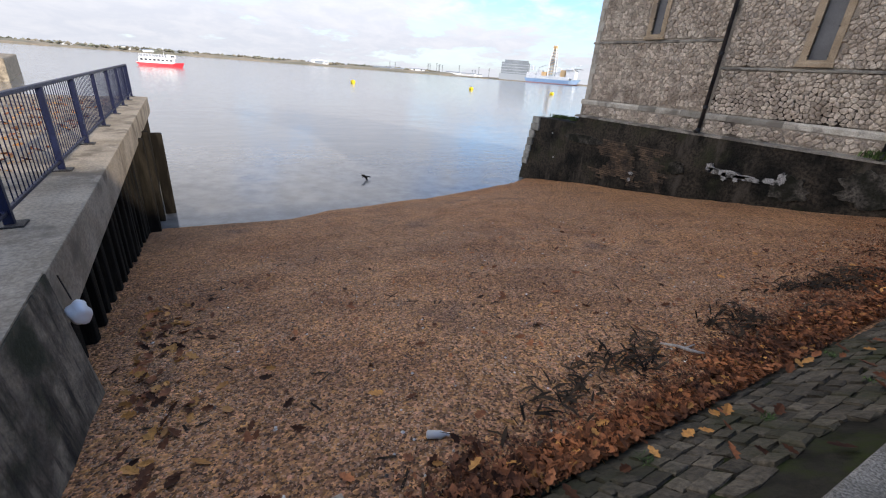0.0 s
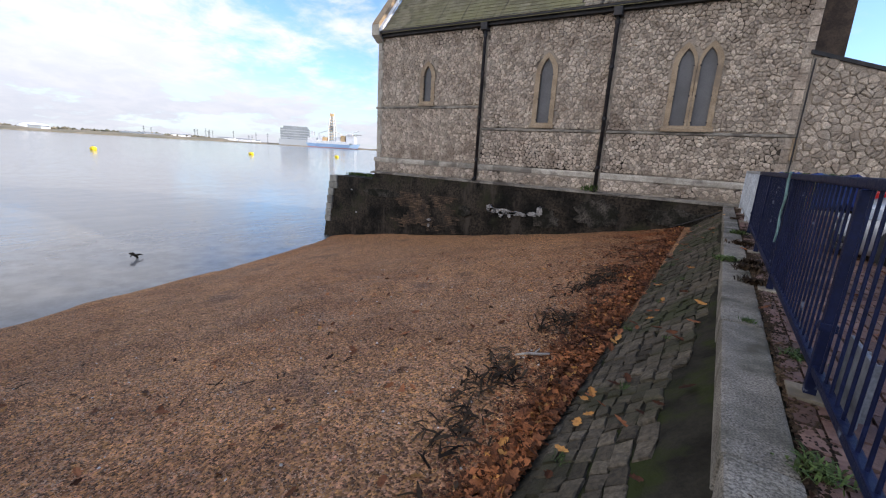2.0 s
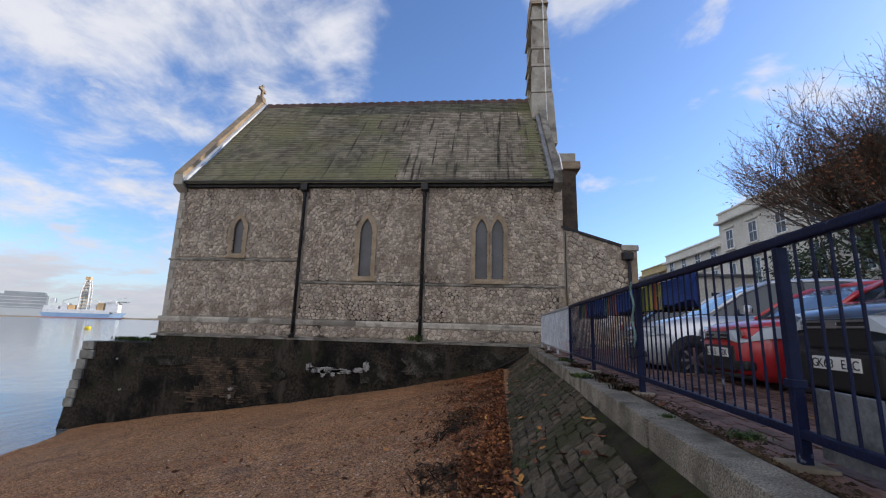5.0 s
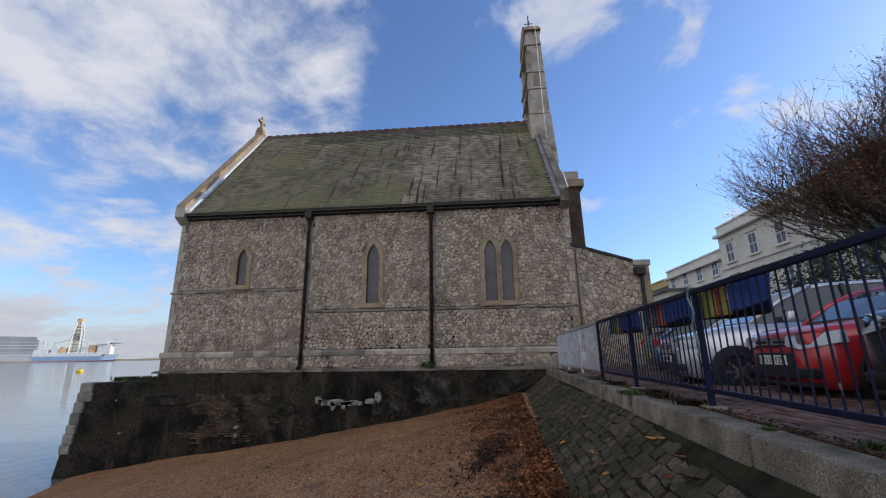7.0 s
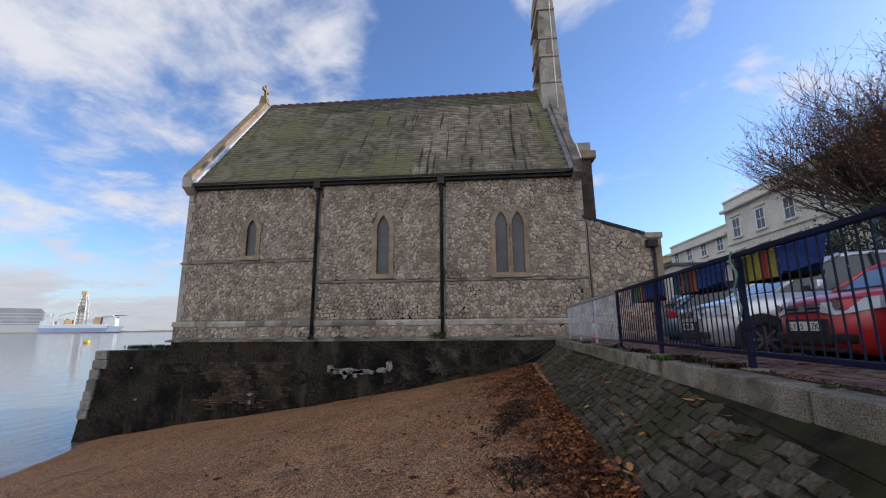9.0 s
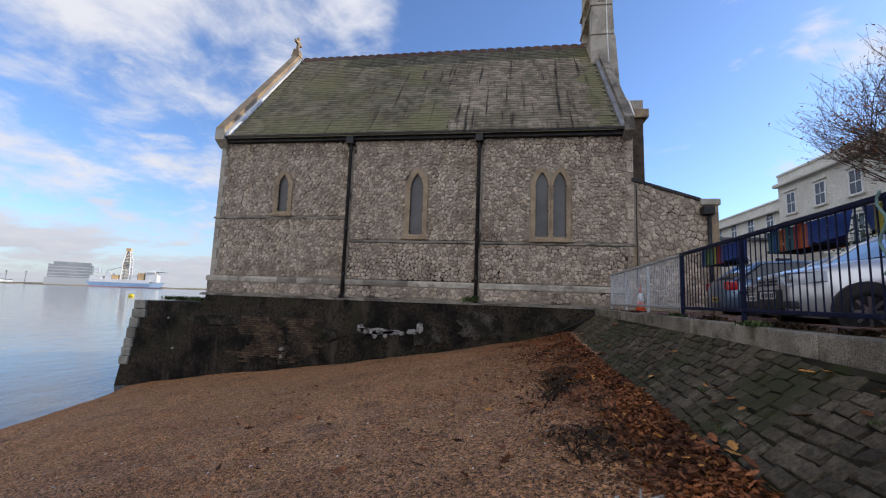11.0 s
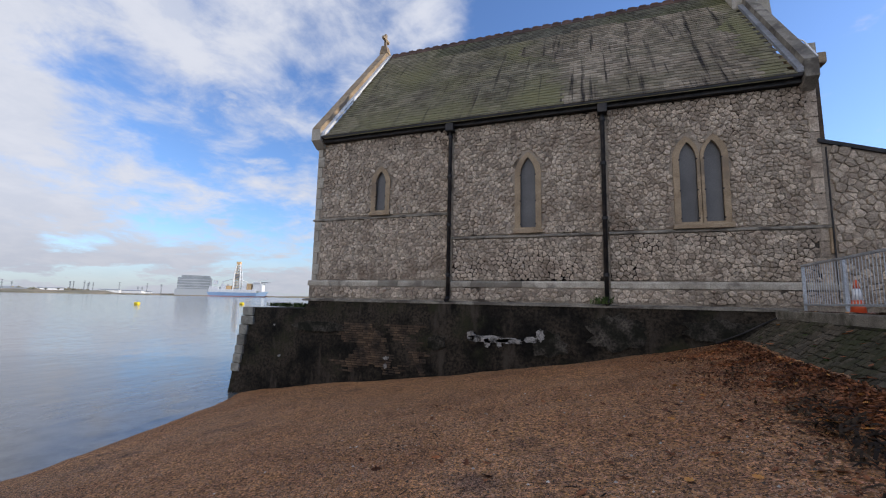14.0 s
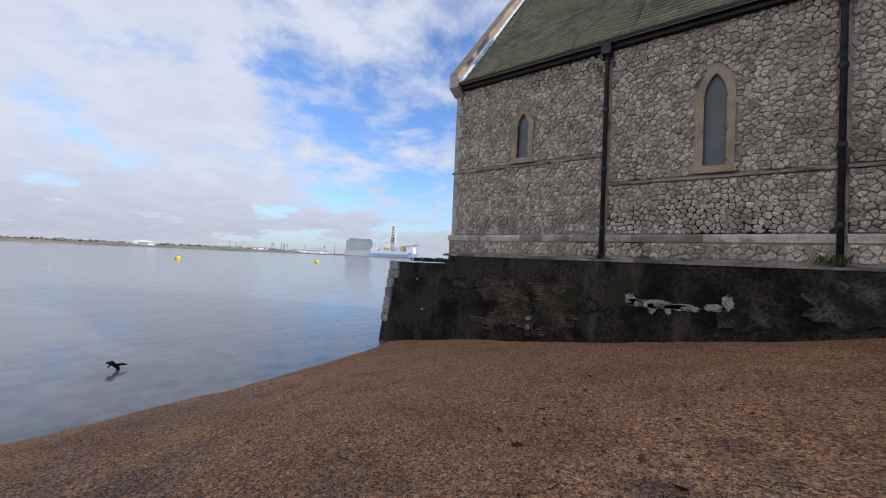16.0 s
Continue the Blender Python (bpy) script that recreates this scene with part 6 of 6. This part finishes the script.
tagged(soup("far_trees", shapes, mat("far_foliage", (0.13, 0.135, 0.10), (0.20, 0.17, 0.12), 0.02, 0.9, 0, 0.1, rand="island", amount=0.4), None), "far line of low trees along the bank", "trees", "", "stuff")

# neighbouring jetty with its gantry and lamp pile
jet = thing("jetty", Matrix.Translation(bearing(-104.5, 87, 0)) @ Matrix.Rotation(radians(10), 4, "Z"), "stone jetty with a white gantry and a tall pile", "jetty")
part("deck", box(-22, 6, -3, 3, -2, 3.0, 0.2), M_CONC, jet)
part("pile", tube([(7.0, 0, -2), (7.0, 0, 7.2)], 0.28, 14), M_IRON, jet, "", True)
part("pile_cap", tube([(7.0, 0, 7.2), (7.0, 0, 7.8)], [0.32, 0.08], 14), M_WHITEP, jet)
for x in (0.5, 3.8):
    part("gantry_leg", tube([(x, 0, 3.0), (x, 0, 5.6)], 0.16, 8), M_WHITEP, jet)
part("gantry_beam", box(0.2, 4.1, -0.2, 0.2, 5.4, 5.9, 0.04), M_WHITEP, jet)
part("ladder", box(5.0, 5.5, -0.3, 0.3, 0.5, 4.4, 0.03), M_YEL, jet)

# ---- shingle, leaves and drift along the beach ----
def pebbles(n, x0, x1, y0, y1, s0, s1, seed):
    g = np.random.default_rng(seed)
    P = np.stack([g.uniform(x0, x1, n), g.uniform(y0, y1, n)], 1)
    Z = np.array([beach_z(a, b) for a, b in P])
    oct_ = np.array([(1, 0, 0), (0, 1, 0), (-1, 0, 0), (0, -1, 0), (0, 0, 0.75), (0, 0, -0.75)], float)
    S = g.uniform(s0, s1, (n, 1, 1)) * g.uniform(0.6, 1.3, (n, 1, 3))
    A = g.uniform(0, 6.283, n)
    c, s = np.cos(A), np.sin(A)
    O = oct_[None] * S
    X = O[..., 0] * c[:, None] - O[..., 1] * s[:, None] + P[:, :1]
    Y = O[..., 0] * s[:, None] + O[..., 1] * c[:, None] + P[:, 1:]
    W = O[..., 2] + Z[:, None]
    V = np.stack([X, Y, W], -1).reshape(-1, 3)
    tri = np.array([(0, 1, 4), (1, 2, 4), (2, 3, 4), (3, 0, 4)])
    F = (tri[None] + 6 * np.arange(n)[:, None, None]).reshape(-1, 3)
    me = bpy.data.meshes.new("pebbles")
    me.vertices.add(len(V))
    me.vertices.foreach_set("co", V.ravel())
    me.loops.add(F.size)
    me.loops.foreach_set("vertex_index", F.ravel())
    me.polygons.add(len(F))
    me.polygons.foreach_set("loop_start", np.arange(0, F.size, 3))
    me.polygons.foreach_set("use_smooth", np.ones(len(F), bool))
    me.update()
    me.validate()
    me.materials.append(M_PEBBLE)
    return obj("pebbles", me)


peb = pebbles(70000, 0.0, 12.9, -17.2, -3.0, 0.006, 0.014, 1)
tagged(peb, "small brown wet pebbles over the beach", "pebbles", "", "stuff")
peb = pebbles(90000, 6.0, 12.8, -17.0, -8.0, 0.004, 0.011, 2)
tagged(peb, "small brown wet pebbles over the beach", "pebbles", "", "stuff")


def leaf_shape(p, s, r, up_tilt=0.5):
    """A lobed dry leaf, folded along its rib."""
    a = r.uniform(0, 6.283)
    n = (Vector((r.gauss(0, up_tilt), r.gauss(0, up_tilt), 1))).normalized()
    u = Vector((math.cos(a), math.sin(a), 0))
    u = (u - n * u.dot(n)).normalized()
    w = n.cross(u)
    prof = ((-1.0, 0.0), (-0.45, 0.42), (-0.25, 0.30), (0.15, 0.62), (0.30, 0.34), (0.72, 0.36), (1.05, 0.0))
    fold = r.uniform(0.1, 0.5)
    rib = [p + u * x * s + n * 0.12 * s * (x * x) for x, _ in prof]
    lft = [p + (u * x + w * y + n * (y * fold + 0.12 * x * x)) * s for x, y in prof[1:-1]]
    rgt = [p + (u * x - w * y + n * (y * fold + 0.12 * x * x)) * s for x, y in prof[1:-1]]
    v = rib + lft + rgt
    f = [(0, 1, 7), (0, 12, 1)]
    for k in range(4):
        f += [(1 + k, 2 + k, 8 + k, 7 + k), (1 + k, 12 + k, 13 + k, 2 + k)]
    f += [(5, 6, 11), (5, 16, 6)]
    return v, f


def foot_x(y):
    return kerb_x(y) - 1.06


def slope_z(x, y):
    return 3.56 + (x - kerb_x(y)) * 0.777


r = random.Random(33)
brown, yellow = [], []
for k in range(12500):
    y = r.uniform(-15.0, -0.4)
    w = abs(r.gauss(0, 1)) * float(np.interp(y, [-15.6, -13, -9, -5, -1, 0], [0.20, 0.22, 0.32, 0.58, 0.95, 0.8]))
    x = foot_x(y) + 0.12 - w
    if w > 0.3 and smooth_noise(x, y, 1.4, 21) < 0.02:
        continue
    z = max(beach_z(x, y), slope_z(x, y)) + 0.01 + r.uniform(0, 0.06) * max(0, 1 - w)
    (yellow if r.random() < (0.07 if y < -9 else 0.03) else brown).append(leaf_shape(Vector((x, y, z)), r.uniform(0.030, 0.056) * float(np.interp(y, [-14, -11.5], [1.25, 0.72])), r, 0.55))
for k in range(420):  # strewn over the shingle
    x, y = r.uniform(6.5, 12.6), r.uniform(-17.0, -4.0)
    if r.random() < (12.9 - x) / 7.5:
        continue
    (yellow if r.random() < 0.12 else brown).append(leaf_shape(Vector((x, y, beach_z(x, y) + 0.012)), r.uniform(0.04, 0.075), r, 0.3))
for k in range(130):  # against the quay wall
    x = r.uniform(7.6, 12.0)
    y = -16.7 + abs(r.gauss(0, 0.35))
    (yellow if r.random() < 0.4 else brown).append(leaf_shape(Vector((x, y, beach_z(x, y) + 0.015)), r.uniform(0.05, 0.085), r, 0.35))
for k in range(170):  # kerb, pavement and revetment
    if k % 2:
        x, y, z = r.uniform(14.0, 16.5), r.uniform(-14.9, -2), KERB_Z + 0.012
    else:
        y, s = r.uniform(-14.9, -1), r.uniform(0.1, 1.3)
        p = slope_top + slope_dir * s + nrm * 0.045
        x, z = p.x + kerb_x(y) - KERB_X, p.z
    (yellow if r.random() < 0.25 else brown).append(leaf_shape(Vector((x, y, z)), r.uniform(0.04, 0.075), r, 0.2))
for k in range(500):  # on the quay deck
    q = QM @ Vector((r.uniform(-3, QL - 1), 1.0 + abs(r.gauss(0, 1.6)), QZ - 0.02))
    (yellow if r.random() < 0.45 else brown).append(leaf_shape(q, r.uniform(0.05, 0.085), r, 0.35))
tagged(soup("fallen_leaves", brown, M_LEAFB), "drift of brown fallen leaves along the revetment foot", "leaves", "", "stuff")
tagged(soup("yellow_leaves", yellow, M_LEAFY), "scattered yellow fallen leaves", "leaves", "", "stuff")

# crumbled leaf litter under the drift
crumbs = []
for k in range(36000):
    y = r.uniform(-15.0, -0.4)
    w = abs(r.gauss(0, 1)) * float(np.interp(y, [-15.6, -13, -9, -5, -1, 0], [0.22, 0.28, 0.60, 1.05, 1.15, 0.9]))
    x = foot_x(y) + 0.14 - w
    p = Vector((x, y, max(beach_z(x, y), slope_z(x, y)) + r.uniform(0.004, 0.022)))
    a, l = r.uniform(0, 6.283), r.uniform(0.008, 0.024)
    d, e = Vector((math.cos(a), math.sin(a), r.uniform(-0.5, 0.5))) * l, Vector((-math.sin(a), math.cos(a), r.uniform(-0.5, 0.5))) * l * 0.6
    crumbs.append(([p - d, p + e, p + d, p - e], [(0, 1, 2, 3)]))
tagged(soup("leaf_litter", crumbs, M_LEAFB), "red-brown crumbled leaf litter over the shingle", "leaves", "", "stuff")

# dark weed and twigs in a strand line
weed = []
for k in range(1350):
    y = r.choice((r.gauss(-9.6, 1.2), r.gauss(-12.0, 1.0), r.uniform(-13.5, -3.0), r.gauss(-7.6, 1.2)))
    x = float(np.interp(y, [-14, -12, -9, -5, -2], [11.95, 12.0, 12.1, 12.25, 12.45])) + r.gauss(0, 0.20)
    if smooth_noise(x, y, 1.1, 6) < -0.05:
        continue
    p = Vector((x, y, beach_z(x, y) + r.uniform(0.0, 0.055)))
    a = r.uniform(0, 6.283)
    l = r.uniform(0.03, 0.12)
    d = Vector((math.cos(a) * l, math.sin(a) * l, r.uniform(-0.02, 0.05)))
    w = Vector((-math.sin(a), math.cos(a), 0.3)) * r.uniform(0.004, 0.012)
    weed.append(([p - d - w, p - d + w, p + d * 0.1 + w * 1.5 + Vector((0, 0, 0.02)), p + d + w * 0.3, p + d - w * 0.3, p + d * 0.1 - w * 1.5 + Vector((0, 0, 0.02))], [(0, 1, 2, 5), (5, 2, 3, 4)]))
for k in range(700):
    x, y = r.uniform(5.5, 12.4), r.uniform(-16.5, -3.5)
    if smooth_noise(x, y, 0.9, 11) < 0.22:
        continue
    p = Vector((x, y, beach_z(x, y) + 0.012))
    a, l = r.uniform(0, 6.283), r.uniform(0.02, 0.09)
    d, w = Vector((math.cos(a) * l, math.sin(a) * l, 0.0)), Vector((-math.sin(a), math.cos(a), 0)) * 0.01
    weed.append(([p - d - w, p - d + w, p + d + w, p + d - w], [(0, 1, 2, 3)]))
tagged(soup("seaweed", weed, M_LEAFD), "dark strand line of wet weed and twigs", "seaweed", "", "stuff")

drift = thing("driftwood", None, "pale bleached driftwood branch among the leaves", "driftwood")
M_DRIFT = mat("bleached_wood", (0.26, 0.22, 0.18), (0.42, 0.37, 0.31), 4, 0.8, 0.3, 30, stretch=(1, 4, 1))
dz = beach_z(12.15, -11.85)
part("branch", tube([(11.94, -11.92, dz + 0.03), (12.06, -11.83, dz + 0.05), (12.18, -11.76, dz + 0.045), (12.28, -11.72, dz + 0.07)], [0.010, 0.016, 0.019, 0.010], 8), M_DRIFT, drift, "", True)
part("twig", tube([(12.12, -11.79, dz + 0.05), (12.15, -11.68, dz + 0.08)], [0.012, 0.006], 6), M_DRIFT, drift)
lit = thing("plastic_bottle", Matrix.Translation((11.88, -14.57, beach_z(11.88, -14.57) + 0.03)) @ Matrix.Rotation(radians(62), 4, "Z"), "crushed white plastic bottle on the shingle", "bottle")
part("body", tube([(-0.08, 0, 0), (-0.07, 0, 0), (0.03, 0, 0), (0.06, 0, 0.005), (0.075, 0, 0.005)], [0.018, 0.032, 0.030, 0.014, 0.012], 12), plain("milky_plastic", (0.36, 0.36, 0.35), 0.4), lit, "", True)
part("cap", tube([(0.075, 0, 0.005), (0.095, 0, 0.005)], 0.014, 10), plain("cap_white", (0.6, 0.6, 0.6), 0.5), lit)

# pale broken shells and stones, larger than the shingle
r = random.Random(77)
for mt, num, lab in ((M_PATCH2, 260, "scattered pale shells and chalky stones on the beach"), (M_CONCD2, 320, "scattered dark stones on the beach")):
    bits = []
    for k in range(num):
        x, y = r.uniform(5.0, 12.4), r.uniform(-16.7, -4.0)
        q = r.uniform(0.010, 0.026)
        p = Vector((x, y, beach_z(x, y) + q * 0.25))
        vs = [p + Vector((math.cos(a + 0.3 * r.random()) * q * r.uniform(0.7, 1.2), math.sin(a) * q * r.uniform(0.6, 1.0), -q * 0.3)) for a in (0, 1.05, 2.1, 3.15, 4.2, 5.25)]
        bits.append((vs + [p + Vector((0, 0, q * 0.5))], [(i, (i + 1) % 6, 6) for i in range(6)]))
    tagged(soup("stones", bits, mt), lab, "stones", "", "stuff")

# a branch standing out of the water
stick = thing("branch", Matrix.Translation((-4.93, -8.75, 0.08)) @ Matrix.Scale(0.72, 4), "dark forked branch sticking out of the water", "branch")
part("stem", tube([(-0.15, 0.10, -0.6), (0.0, 0.0, 0.1), (0.05, -0.22, 0.34), (0.02, -0.38, 0.36)], [0.05, 0.06, 0.085, 0.03], 8), M_TIMBER, stick, "", True)
part("fork", tube([(0.03, -0.08, 0.22), (0.0, 0.15, 0.22), (0.0, 0.30, 0.16)], [0.06, 0.045, 0.015], 7), M_TIMBER, stick, "", True)
part("snag", tube([(0.04, -0.2, 0.33), (0.06, -0.30, 0.22), (0.04, -0.34, 0.16)], [0.05, 0.03, 0.01], 6), M_TIMBER, stick, "", True)


# weeds growing on the kerb, the pavement edge and the ledges
def tuft(x, y, z, s, n, seed, material, label, flat=0.45):
    q = random.Random(seed)
    ob = thing("weed_tuft", Matrix.Translation((x, y, z)), label, "weed")
    sh = []
    for _ in range(n):
        a, l, b = q.uniform(0, 6.283), s * q.uniform(0.4, 1.0), q.uniform(0.2, 1.0)
        o = Vector((q.gauss(0, s * 0.45), q.gauss(0, s * 0.45), 0))
        t = o + Vector((math.cos(a) * l * b, math.sin(a) * l * b, l * flat))
        w = Vector((-math.sin(a), math.cos(a), 0)) * s * 0.06
        m1 = (o + t) / 2 + Vector((0, 0, l * 0.14))
        sh.append(([o - w * 0.5, o + w * 0.5, m1 + w, t, m1 - w], [(0, 1, 2, 4), (4, 2, 3)]))
    tagged(soup("blades", sh, material, ob), "", "", "", "stuff")
    return ob


for k, (x, y, s) in enumerate(((14.15, -14.55, 0.12), (14.20, -14.15, 0.10), (14.05, -12.35, 0.05), (14.12, -8.4, 0.16), (14.1, -7.1, 0.14), (13.9, -9.9, 0.14), (14.1, -4.4, 0.10), (14.3, -12.9, 0.09))):
    tuft(x + kerb_x(y) - KERB_X, y, KERB_Z, s, 150, 60 + k, M_GREEN if k % 3 else M_LEAFD, "small green weed growing from the kerb joint")
for k, (x, y) in enumerate(((14.12, -10.3), (14.2, -9.9), (14.15, -11.0), (14.18, -6.9))):
    tuft(x + kerb_x(y) - KERB_X, y, KERB_Z, 0.14, 160, 80 + k, M_LEAFD, "clump of dark dead weed on the kerb")
for k in range(7):
    tuft(-2.2 + 0.32 * k, 0.35 + 0.2 * (k % 2), 3.42, 0.22, 130, 90 + k, M_GREEN, "rough grass on top of the river wall", 0.9)
tuft(10.15, -0.25, 3.80, 0.30, 80, 99, M_GREEN, "fern growing by the rainwater pipe", 0.9)
for k in range(16):
    y, s = -14.6 + 0.9 * k, 0.35 + 0.8 * ((k * 7) % 10) / 10
    p = slope_top + slope_dir * s + nrm * 0.02
    tuft(p.x + kerb_x(y) - KERB_X, y, p.z, 0.06, 60, 120 + k, M_GREEN, "tiny weed rooted between the setts")
